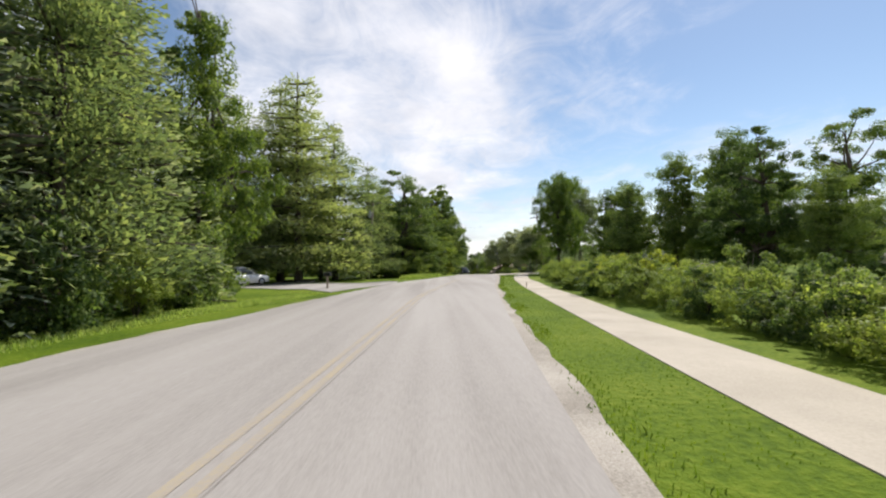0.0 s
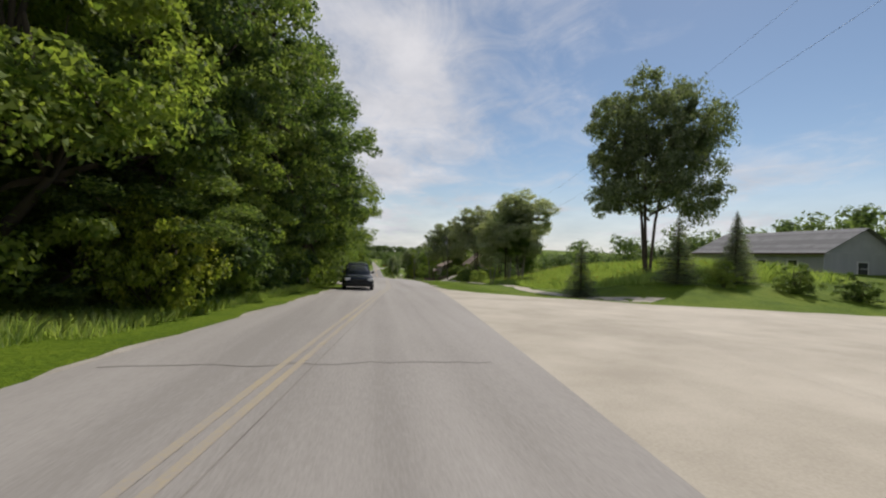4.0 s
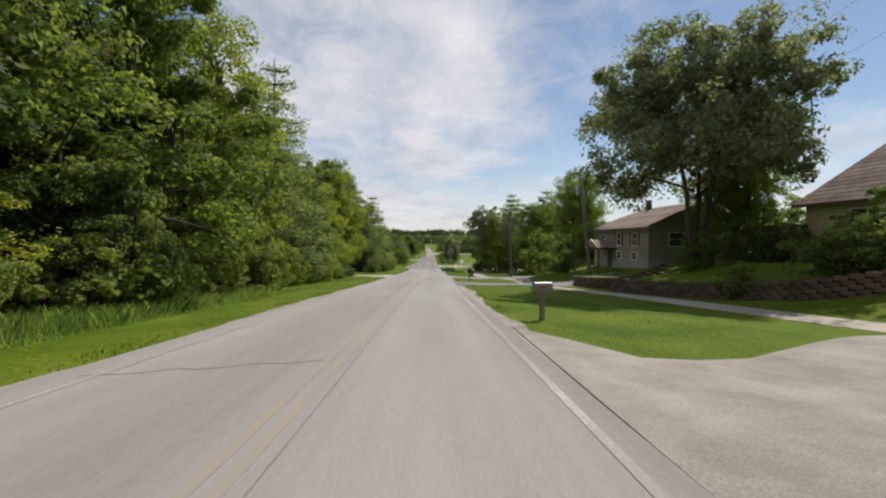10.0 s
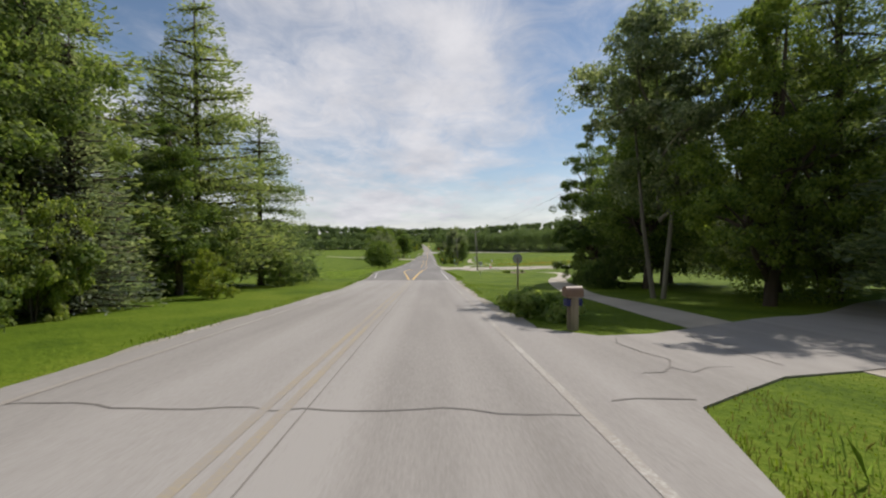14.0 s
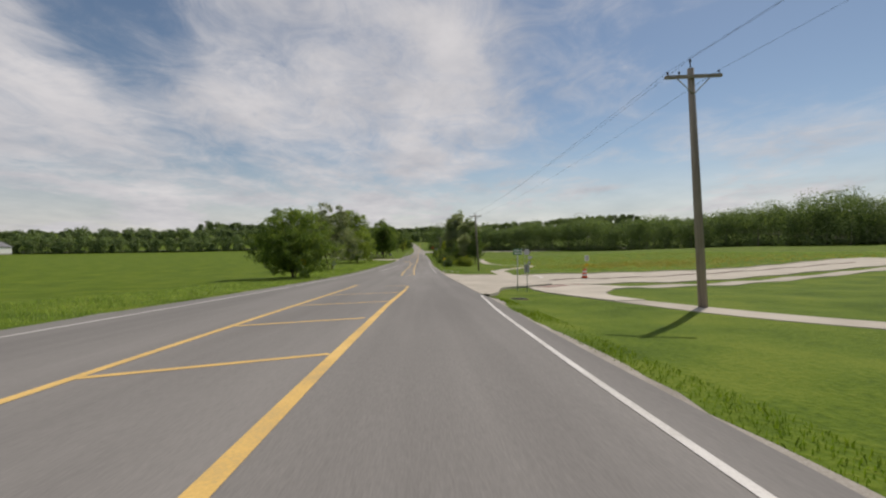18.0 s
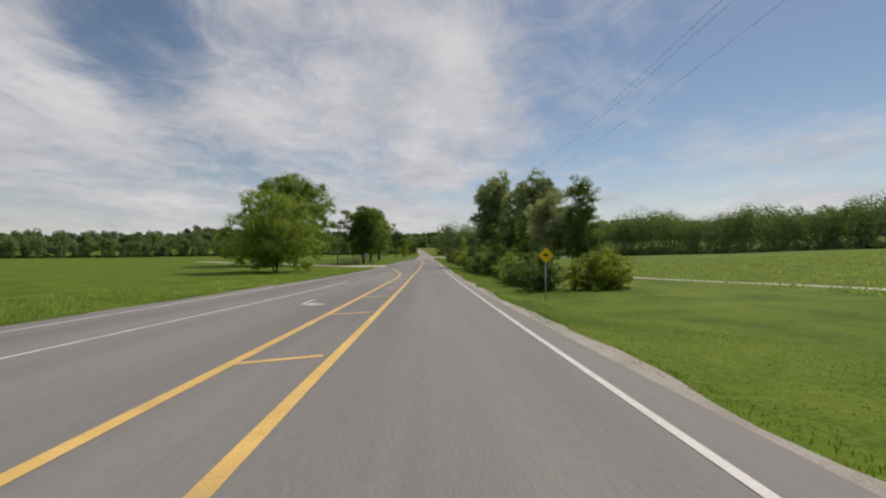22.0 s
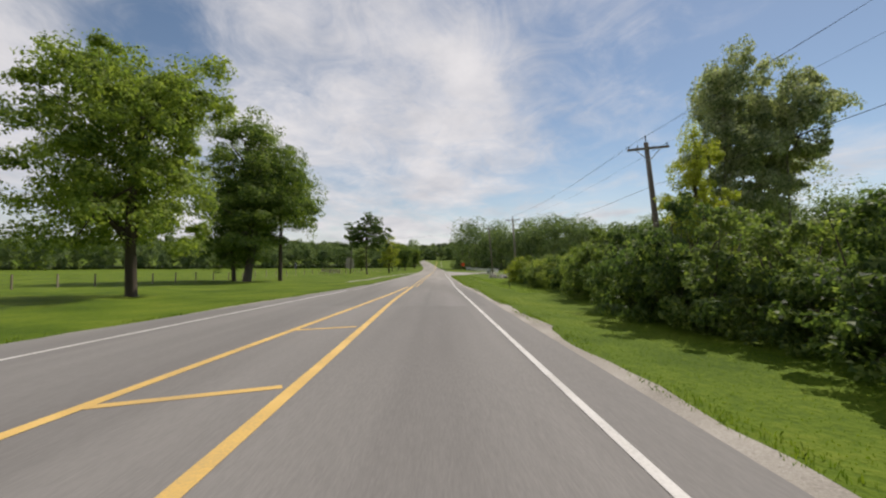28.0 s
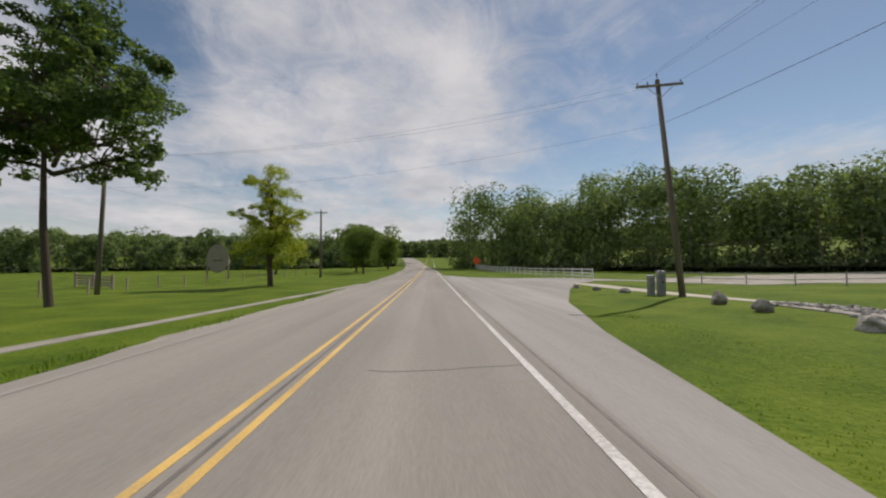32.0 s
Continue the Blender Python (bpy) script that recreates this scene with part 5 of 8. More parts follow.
# ---------------------------------------------------------------- utility poles and wires
def utility_pole(x, y, h, lean=0.0, arm=2.3, transformer=False, braces=True, arms=1, turn=0.0, z=None, label="weathered wooden utility pole with a crossarm"):
    top = new("utility_pole")
    part("pole", tubes_mesh("pole", [([Vector((0, 0, -0.3)), Vector((0, 0, h * 0.5)), Vector((0, 0, h))], [0.17, 0.145, 0.115])], M_POLE, 12), M_POLE, top)
    for i in range(arms):
        za = h - 0.35 - i * 0.75
        bm = box_bm(-arm / 2, arm / 2, -0.20, -0.10, za - 0.06, za + 0.06, 0.01)
        cross = part("crossarm", bm, M_POLE, top)
        for xi in (-arm / 2 + 0.1, -arm / 4, arm / 2 - 0.1):
            part("insulator", tubes_mesh("insulator", [([Vector((xi, -0.15, za + 0.06)), Vector((xi, -0.15, za + 0.12)), Vector((xi, -0.15, za + 0.13)), Vector((xi, -0.15, za + 0.2))], [0.015, 0.015, 0.045, 0.03])], M_DARKMETAL, 8), None, cross)
        if braces:
            for sx in (-1, 1):
                part("brace", tubes_mesh("brace", [([Vector((0, -0.12, za - 0.65)), Vector((sx * arm * 0.3, -0.15, za - 0.05))], [0.02, 0.02])], M_STEEL, 6), None, top)
    part("pole_top_pin", tubes_mesh("pin", [([Vector((0, 0, h)), Vector((0, 0, h + 0.25)), Vector((0, 0, h + 0.26)), Vector((0, 0, h + 0.36))], [0.02, 0.02, 0.05, 0.03])], M_DARKMETAL, 8), None, top)
    if transformer:
        can = part("transformer", tubes_mesh("transformer", [([Vector((-0.34, -0.05, h - 2.35)), Vector((-0.34, -0.05, h - 2.3)), Vector((-0.34, -0.05, h - 1.5)), Vector((-0.34, -0.05, h - 1.44))], [0.19, 0.23, 0.23, 0.18])], M_STEEL, 14), None, top, "grey transformer can")
        part("bushing", tubes_mesh("bushing", [([Vector((-0.34, -0.05, h - 1.44)), Vector((-0.34, -0.05, h - 1.25))], [0.04, 0.03])], M_DARKMETAL, 8), None, can)
    zb = gz(x, y) if z is None else z
    top.matrix_basis = Matrix.LocRotScale((x, y, zb), Euler((0, radians(lean), radians(turn))), None)
    tagged(top, label, "utility pole")
    R_ = top.matrix_basis
    za = h - 0.35
    return [R_ @ Vector((xi, -0.15, za + 0.2)) for xi in (-arm / 2 + 0.1, arm / 2 - 0.1)] + [R_ @ Vector((0, 0, h + 0.36)), R_ @ Vector((0.1, 0, h - 2.3))]


def wire(a, b, sag=0.5, r=0.005, label="thin black overhead wire"):
    pts = []
    for i in range(17):
        t = i / 16
        p = Vector(a).lerp(Vector(b), t); p.z -= sag * 4 * t * (1 - t)
        pts.append(p)
    ob = new("power_line", tubes_mesh("power_line", [(pts, [r] * 17)], M_WIRE, 5))
    return tagged(ob, label, "power line", group="overhead wires")


poles = [utility_pole(10.7, 346.8, 9.1, -3.5, 2.2), utility_pole(10.4, 407.5, 10.3, -3.5, 2.3), None,
         utility_pole(10.9, 507, 8.9, -1.5, 2.2), utility_pole(11.75, 550, 8.3, -6.0, 2.2), utility_pole(12.4, 595.0, 9.7, -3.5, 2.4), utility_pole(13.0, 629.0, 11.4, -5, 2.5)]
poles[2] = [p.lerp(q, 0.5) for p, q in zip(poles[1], poles[3])]
poles0 = [utility_pole(-21.7, 54.8, 10.5, 3.5, 2.2, transformer=True), utility_pole(5.9, 70.2, 10.9, -7.0, 2.4, arms=2), utility_pole(15.4, 184.3, 12.2, -3.0, 2.4, transformer=True), utility_pole(14.8, 216.8, 10.5, -6.5, 2.3, transformer=True),
          utility_pole(11.2, 237.0, 8.4, -2.5, 2.0), utility_pole(16.0, 292.5, 9.4, -2.0, 2.3)]
wire(poles0[1][3], poles0[0][3], 0.8)
wire(poles0[1][0], poles0[0][0], 0.6)
wire(poles0[1][1], Vector((16, 130, 27.5)), 0.9); wire(Vector((16, 130, 27.5)), poles0[2][1], 0.9)
wire(poles0[1][3], Vector((16, 130, 25.6)), 0.9); wire(Vector((16, 130, 25.6)), poles0[2][3], 0.9)
for a_, b_ in zip(poles0[2:5], poles0[3:6]):
    wire(a_[1], b_[1], 0.4); wire(a_[3], b_[3], 0.5)
for j_ in (0, 1, 2):
    wire(poles0[5][j_], poles[0][j_], 0.5)
for a_, b_ in zip(poles[:-1], poles[1:]):
    for j_ in (0, 1, 2):
        wire(a_[j_], b_[j_], 0.55)
for a_, b_ in zip(poles[3:-1], poles[4:]):
    wire(a_[3], b_[3], 0.5, 0.010)
wire(poles0[3][3], Vector((24, 222, 18.2)), 0.3)
# left of the last stretch
pl_a = utility_pole(-21.2, 508.0, 9.2, 0.5, 1.9, label="slim wooden utility pole beside a field drive")
pl_b = utility_pole(-23.0, 637.5, 9.8, 2.5, 1.6)
pl_c = utility_pole(-15.6, 668.0, 9.6, 0.5, 1.8)
for j_ in (0, 1, 3):
    wire(pl_b[j_], poles[-1][j_], 1.1)
wire(pl_b[3], pl_c[3], 0.6); wire(pl_b[0], pl_c[0], 0.6)


# ---------------------------------------------------------------- pavements, paths and drives
def lane_pts(rel):
    return [(float(lane_x(y)) + x, y) for x, y in rel]


PATH_W = 1.65
M_PANEL = material("brick_red_panel", [(0.25, 0.165, 0.14), (0.33, 0.22, 0.185)], 0.85, 2.0, 40.0, 0.2, coords="World")
WALKS = []


def footpath(name, pts, w, lift, mat, label):
    WALKS.append(pts)
    return setting(name, along(pts, w, lift, mat, name), label, "pavement")


footpath("pavement_1", lane_pts([(3.3, -40), (3.6, 2), (3.75, 25), (4.15, 40), (4.65, 48), (5.0, 52), (5.75, 58), (6.4, 62), (7.1, 65), (7.7, 68), (7.9, 70.6)]), PATH_W, 0.016, M_CONC, "pale concrete footpath beside the road")
footpath("pavement_2", [(11.5, 91.5), (9.0, 97), (8.6, 105), (11.2, 113), (13.6, 121), (15.2, 130), (15.3, 144), (14.6, 156), (14.6, 166), (15.0, 175), (13.8, 186), (12.3, 196), (10.9, 204), (9.7, 210), (9.3, 217), (9.7, 225), (9.0, 231), (7.7, 239), (7.6, 246), (7.7, 256), (7.9, 268), (8.4, 276), (10.3, 286), (13, 296), (17, 306), (21, 318), (20.5, 330), (15, 338), (10.8, 344), (9.4, 350)], 1.7, 0.016, M_CONC, "pale concrete footpath winding along the verge")
flat_poly("pavement_7", [(8.0, 362.6), (7.5, 359), (7.3, 356), (7.9, 352.5), (8.6, 349.6), (10.3, 350.2), (10.2, 353), (10.9, 355.8), (12.8, 358.6), (15.6, 360.6), (15.0, 363.0), (12.6, 364.9)], M_CONC, 0.05, "broad pale concrete apron where two footpaths join", "pavement")
flat_poly("crossing_panel_2", [(8.5, 362.5), (12.1, 364.5), (12.7, 363.3), (9.1, 361.3)], M_PANEL, 0.06, "brick red tactile panel at the street corner", "pavement")
footpath("pavement_3", [(14.4, 361.4), (18, 362.4), (25, 365.2), (34, 368.7), (60, 377)], 2.2, 0.034, M_CONC, "pale concrete footpath beside the side street")
footpath("pavement_4", [(11.8, 388.6), (12.6, 396), (12.9, 404), (16, 412), (22, 423), (28, 434.5), (26.0, 441), (20.5, 450), (19.5, 458), (21, 475), (24, 500)], 2.2, 0.016, M_CONC, "pale concrete footpath curving across the meadow")
footpath("pavement_5", [(20.5, 596), (18.5, 605), (16.4, 616), (14.6, 630), (13.4, 640), (12.4, 649)], 1.4, 0.016, M_CONC, "pale concrete footpath beside a row of boulders")
footpath("pavement_6", [(-9.4, 572), (-9.0, 590), (-8.9, 605), (-8.0, 621), (-7.2, 629), (-6.0, 645)], 0.5, 0.025, M_GRAVEL, "narrow worn gravel strip in the grass")

MOUTH = [(float(right_x(y_)) - 0.12, y_) for y_ in np.arange(102.0, 62.9, -1.5)]
flat_poly("side_street_1", MOUTH + [(-1.5, 66.8), (0.2, 69.2), (2.6, 70.9), (6.0, 71.9), (14, 73.3), (26, 76.5), (44, 82), (60, 92), (58, 101), (42, 92), (26, 86.5), (16, 87.0), (10, 89.0), (5.0, 92.5), (1.9, 96.6)], M_CONC, 0.045, "pale concrete side street opening onto the road", "road",
          zf=lambda x, y: road_z(y) - 0.03 + np.clip((x - right_x(y) - 0.15) / 1.2, 0, 1) * np.maximum(0, ground_z(x, y) + 0.06 - road_z(y)), sub=0.6)
flat_poly("crossing_panel", [(1.95, 69.3), (2.3, 70.6), (4.2, 71.3), (3.85, 69.9)], M_PANEL, 0.05, "brick red tactile crossing panel", "pavement", zf=lambda x, y: road_z(y) - 0.03)
STREET = [(3.05, 353.2), (4.0, 354.2), (4.4, 356), (5.0, 358.8), (6.3, 361.2), (7.7, 362.8), (10.7, 363.9), (17.5, 367), (39, 374.2), (75, 384), (75, 399), (45, 390.8), (24, 389.0), (13.7, 388.4), (9.7, 387.9), (6.0, 389.5), (3.6, 391.6), (2.95, 393.2)]
street = flat_poly("side_street_2", STREET, M_CONC, 0.075, "broad pale concrete side street with a narrow median", "road", sub=1.5)


def street_line(name, pts, w, mat, lift):
    me = along(pts, w, lift, mat, name, step=0.5, skirt=0)
    ob = new(name, me); ob.parent = street
    return ob


for a_, b_ in (((3.1, 362), (3.1, 392)), ((8, 364), (8, 388)), ((13, 366), (12.9, 388)), ((19, 368), (19, 388)), ((26, 371), (26, 388))):
    street_line("joint", [a_, b_], 0.03, M_TAR, 0.081)
for a_, b_ in (((3.2, 370), (12, 372)), ((3.2, 378), (14, 380)), ((3.2, 385), (14, 385.5))):
    street_line("joint", [a_, b_], 0.025, M_TAR, 0.081)
street_line("stop_line", [(13.2, 376.6), (14.4, 383), (15.0, 386.7)], 0.35, M_WHITE, 0.083)
street_line("lane_line", [(18.5, 381.2), (30, 384.0), (45, 387.5)], 0.12, M_WHITE, 0.083)
street_line("dirt_streak", [(13.4, 371.8), (12.0, 370.0), (10.4, 368.2)], 0.5, M_GRAVEL, 0.082)


def kerb(name, pts, w, h, mat, label):
    me = along(pts, w, h, mat, name, step=0.5, skirt=h + 0.1)
    return setting(name, me, label, "kerb")


kerb("kerb_1", [(3.2, 352.0), (4.05, 354.2), (4.45, 356), (5.05, 358.8), (6.4, 361.2), (7.8, 362.8), (10.2, 363.9)], 0.22, 0.16, M_CONC, "rounded concrete kerb round the grass corner")
kerb("kerb_2", [(2.9, 394.0), (3.6, 391.8), (6.0, 389.7), (8.2, 388.5), (9.8, 388.1)], 0.22, 0.15, M_CONC, "rounded concrete kerb round the far grass corner")
kerb("kerb_3", [(13.8, 388.6), (24.0, 389.3), (45.0, 391.1), (70, 397.8)], 0.2, 0.15, M_CONC, "concrete kerb along the far side of the street")
kerb("median", [(12.9, 372.6), (20, 376.2), (30, 379.5), (45, 383.6), (62, 388.2)], 0.55, 0.12, material("median_edge", [(0.13, 0.095, 0.08), (0.21, 0.16, 0.13)], 0.9, 1.5, 30.0, 0.3, coords="World"), "narrow dark median strip in the street")

# drives and gravel mouths
flat_poly("drive_1", [(-19.2, 24.2), (-20.6, 26.5), (-22.5, 30.5), (-27, 33.5), (-45, 36.5), (-46, 42.5), (-30, 41.5), (-23.5, 39.3), (-18.4, 38.6), (-16.6, 40.6), (-16.4, 37)], M_OLDROAD, 0.042, "broad pale paved drive mouth", "drive")
flat_poly("drive_2", [(-17.0, 41.6), (-18.5, 38.9), (-23.5, 39.6), (-26, 44), (-29.0, 56), (-32.5, 56), (-30, 43), (-24.5, 42)], M_NEWROAD, 0.05, "grey asphalt drive curving up to a house", "drive")
flat_poly("drive_3", [(-6.8, 103.5), (-8.5, 105.2), (-10.5, 106.5), (-22, 107.5), (-22, 112.0), (-11.5, 110.9), (-8.2, 111.4), (-6.4, 113.0), (-6.3, 109)], M_GRAVEL, 0.04, "pale gravel track leading into the woods", "drive")
flat_poly("drive_4", [(1.9, 168.5), (2.5, 171.8), (4.0, 175.2), (8.5, 178.8), (13.2, 181.8), (17, 185), (22, 189.5), (25, 190), (23.5, 194.5), (18, 192), (14.5, 189.5), (10.5, 188.3), (6.0, 186.0), (3.6, 185.4), (2.0, 188.6), (1.85, 180)], M_GRAVEL, 0.04, "pale gravel house drive", "drive")
flat_poly("drive_5", [(1.95, 208.8), (3.0, 211.0), (5.0, 212.5), (8.4, 213.2), (12.5, 212.6), (17.5, 217.5), (16.0, 221.0), (12.0, 219.2), (8.6, 218.0), (4.5, 217.0), (2.8, 217.4), (1.95, 218.6)], M_NEWROAD, 0.035, "short dark asphalt house drive", "drive")
flat_poly("drive_6", [(1.95, 225.8), (3.0, 228.2), (5.6, 229.4), (9.5, 230.2), (15, 237), (22, 240.5), (20.5, 244), (12.5, 240), (8.0, 235.4), (3.2, 234.8), (1.95, 237.5)], M_OLDROAD, 0.035, "short asphalt house drive", "drive")
cracked_drive = flat_poly("drive_7", [(1.95, 255.0), (2.9, 257.8), (5.2, 259.4), (9, 260.5), (14, 262.0), (27, 271), (30.5, 271), (30.5, 275), (25, 274.5), (12, 266.5), (7.0, 264.4), (3.7, 262.4), (2.4, 263.4), (1.95, 265.5)], M_OLDROAD, 0.035, "cracked pale asphalt house drive", "drive")
for P_ in ([(3.95, 262.2), (3.65, 261.5), (3.75, 260.7), (3.95, 260.2), (3.6, 259.6), (3.8, 259.35), (4.3, 259.75), (4.8, 259.9)],
           [(3.6, 259.6), (3.3, 259.25), (2.98, 259.2)], [(7.6, 264.6), (6.6, 264.1), (6.0, 262.7), (5.85, 261.4), (5.8, 260.1)],
           [(1.75, 257.95), (2.3, 258.1), (3.0, 258.05)]):
    ob_ = new("crack", along(P_, 0.035, 0.041, M_TAR, "crack", step=0.12, skirt=0))
    ob_.parent = cracked_drive
flat_poly("drive_8", [(-4.9, 226.2), (-6.2, 229.0), (-8.5, 231.5), (-14, 234.0), (-30, 237.5), (-30, 242.0), (-16, 239.8), (-8.0, 237.8), (-5.6, 239.0), (-4.9, 241.0)], M_CONC, 0.04, "pale concrete drive mouth under trees", "drive")
flat_poly("drive_9", [(-8.6, 486.5), (-9.6, 488.8), (-14, 493.5), (-28, 505.0), (-70, 538), (-70, 543), (-28, 511), (-16, 502.5), (-10.5, 501.4), (-8.5, 504)], M_CONC, 0.05, "pale dusty farm drive beside a big maple", "drive")
flat_poly("drive_10", [(1.75, 603.5), (3.0, 611.0), (4.3, 618.0), (6.4, 627.0), (9.5, 636), (12.8, 644.5), (17.0, 650.5), (22, 648.5), (24.5, 652), (18.6, 656.5), (12.5, 659.5), (7.0, 662.5), (3.4, 667), (1.75, 671)], M_OLDROAD, 0.03, "broad pale paved entrance", "drive")
flat_poly("gravel_lot", [(21.5, 647.5), (27, 642.2), (40, 640.6), (62, 637), (110, 640), (118, 668), (80, 671), (45, 662), (26, 656)], M_GRAVEL, 0.03, "pale gravel yard before the wood", "gravel yard")
flat_poly("bare_earth", [(16.6, 334.7), (14.4, 329.3), (13.6, 325.4), (12.1, 322.0), (16.8, 326.1), (17.3, 329.9), (18.1, 335.0)], material("bare_earth", [(0.14, 0.10, 0.07), (0.23, 0.18, 0.13)], 0.95, 1.2, 12.0, 0.8, 0.03, coords="World"), 0.05, "bare earth bed with young plants", "soil")
flat_poly("gravel_bed", [(9.8, 596.2), (10.6, 600.5), (12.2, 608), (13.2, 617), (13.6, 625), (14.3, 625), (14.4, 616), (15.2, 606), (16.5, 597), (14, 594.5)], M_GRAVEL, 0.04, "grey stone bed behind a row of boulders", "gravel")

# left arrow in the turn lane, as flat paint
def arrow(x, y, turn):
    pts = [(-0.06, 0), (0.06, 0), (0.06, 1.5), (0.0, 1.95), (-0.35, 2.1), (-0.35, 2.4), (-0.95, 1.95), (-0.35, 1.5), (-0.35, 1.78), (-0.12, 1.7), (-0.06, 1.45)]
    c, s = math.cos(turn), math.sin(turn)
    q = [(x + a * c - b * s, y + a * s + b * c) for a, b in pts]
    flat_poly("turn_arrow", q, M_WHITE, 0.0255, zf=on_road, parent=road_new, skirt=0.001, sub=3)


arrow(-4.7, 427.2, math.pi)
arrow(-7.9, 411.5, math.pi)


# ---------------------------------------------------------------- signs
M_SIGNBACK = material("bare_aluminium", [(0.40, 0.41, 0.42), (0.48, 0.49, 0.50)], 0.45, 3.0, 30.0, 0.05, metal=0.5)
M_GREEN = material("green_sign_sheet", [(0.012, 0.16, 0.085), (0.02, 0.20, 0.11)], 0.5, 3.0, 30.0, 0.02)
M_SIGNWHITE = material("white_sign_sheet", [(0.68, 0.68, 0.68), (0.76, 0.76, 0.76)], 0.5, 3.0, 30.0, 0.02)
M_SIGNYEL = material("yellow_sign_sheet", [(0.75, 0.50, 0.01), (0.82, 0.56, 0.02)], 0.5, 3.0, 30.0, 0.02)
M_BLACK = material("matt_black", [(0.012, 0.012, 0.012), (0.022, 0.022, 0.022)], 0.6, 3.0, 30.0, 0.02)
M_ORANGE = material("orange_plastic", [(0.68, 0.085, 0.02), (0.76, 0.11, 0.03)], 0.45, 3.0, 30.0, 0.05)
M_BLUE = material("blue_sign_sheet", [(0.10, 0.10, 0.36), (0.14, 0.14, 0.42)], 0.5, 3.0, 30.0, 0.02)
M_WOOD = material("grey_timber", [(0.20, 0.16, 0.12), (0.30, 0.25, 0.19), (0.40, 0.34, 0.27)], 0.9, 2.0, 22.0, 0.5, 0.008, stretch=(3, 3, 0.4), objvar=0.3)
M_WHITEPAINT = material("white_painted_wood", [(0.66, 0.66, 0.63), (0.76, 0.76, 0.73)], 0.65, 2.0, 18.0, 0.2, objvar=0.2)


def thing(name, x, y, turn=0.0, label="", category="", lift=0.0, group="", z=None):
    ob = new(name)
    ob.matrix_basis = pose(x, y, (gz(x, y) if z is None else z) + lift, 0, 0, turn)
    return tagged(ob, label, category, group)


def post(parent, h, r=0.03, name="post", mat=None, x=0, y=0, z0=-0.2):
    return part(name, tubes_mesh(name, [([Vector((x, y, z0)), Vector((x, y, h))], [r, r])], mat or M_STEEL, 8), None, parent)


def plate(parent, name, w, h, z, mat, y=-0.04, t=0.012, x=0, label="", corner=0.02):
    bm = box_bm(x - w / 2, x + w / 2, y - t, y, z - h / 2, z + h / 2, 0)
    if corner:
        es = [e for e in bm.edges if abs((e.verts[0].co - e.verts[1].co).y) > t * 0.5]
        bmesh.ops.bevel(bm, geom=es, offset=min(corner, w * 0.2), segments=3, affect="EDGES")
    return part(name, bm, mat, parent, label)


def bars(parent, rows, mat, y, t=0.003):
    """Plain bars in place of lettering: (x, z, w, h)."""
    for x, z, w, h in rows:
        part("lettering_bar", box_bm(x - w / 2, x + w / 2, y - t, y, z - h / 2, z + h / 2, 0), mat, parent)


def ngon_plate(parent, name, n, r, z, mat, y=-0.04, t=0.012, rot=0.0, x=0.0, label=""):
    bm = bmesh.new()
    vs = [bm.verts.new((x + r * math.cos(rot + 2 * math.pi * k / n), y, z + r * math.sin(rot + 2 * math.pi * k / n))) for k in range(n)]
    f = bm.faces.new(vs)
    ext = bmesh.ops.extrude_face_region(bm, geom=[f])
    for v in ext["geom"]:
        if isinstance(v, bmesh.types.BMVert):
            v.co.y -= t
    bmesh.ops.recalc_face_normals(bm, faces=bm.faces[:])
    return part(name, bm, mat, parent, label)


s_ = thing("street_name_sign", 6.2, 358.4, 0, "green street name sign on a galvanised post", "street sign")
post(s_, 2.75, 0.032)
p_ = plate(s_, "name_blade", 0.62, 0.17, 2.42, M_GREEN, y=-0.04, label="green street name blade")
bars(p_, [(-0.05, 2.42, 0.36, 0.07), (0.22, 2.42, 0.10, 0.07)], M_SIGNWHITE, -0.053)
p_ = plate(s_, "name_blade", 0.62, 0.17, 2.63, M_GREEN, y=-0.04, label="green street name blade")
bars(p_, [(-0.06, 2.63, 0.34, 0.07), (0.21, 2.63, 0.12, 0.07)], M_SIGNWHITE, -0.053)
s_ = thing("road_sign", 6.45, 356.9, 8, "back of a grey aluminium road sign on a post", "road sign")
post(s_, 1.75, 0.028)
plate(s_, "panel", 0.34, 0.5, 1.45, M_SIGNBACK, y=0.05)
part("bracket", box_bm(-0.04, 0.04, -0.005, 0.035, 1.2, 1.7, 0.005), M_DARKMETAL, s_)
s_ = thing("stop_sign", 14.6, 388.9, 0, "back of a bare metal stop sign on two posts", "stop sign")
post(s_, 2.9, 0.03, x=-0.3); post(s_, 3.4, 0.03, x=0.3)
ngon_plate(s_, "octagon_panel", 8, 0.44, 3.25, M_SIGNBACK, y=0.06, rot=math.pi / 8, x=0.0)
plate(s_, "lower_panel", 0.62, 0.36, 2.45, M_SIGNBACK, y=0.06, x=0.42)
s_ = thing("marker_sign", 17.0, 397.0, 0, "small blue sign on a thin post in the meadow", "road sign")
post(s_, 1.7, 0.022); plate(s_, "panel", 0.36, 0.42, 1.6, M_BLUE)
p_ = plate(s_, "pale_band", 0.24, 0.12, 1.58, M_SIGNWHITE, y=-0.053, t=0.003, corner=0)
s_ = thing("warning_sign", -13.9, 381.0, 0, "yellow warning sign with a black double arrow", "road sign")
post(s_, 2.2, 0.028)
p_ = plate(s_, "panel", 0.62, 0.62, 1.9, M_SIGNYEL)
part("arrow_shaft", box_bm(-0.16, 0.16, -0.056, -0.053, 1.86, 1.94, 0), M_BLACK, p_)
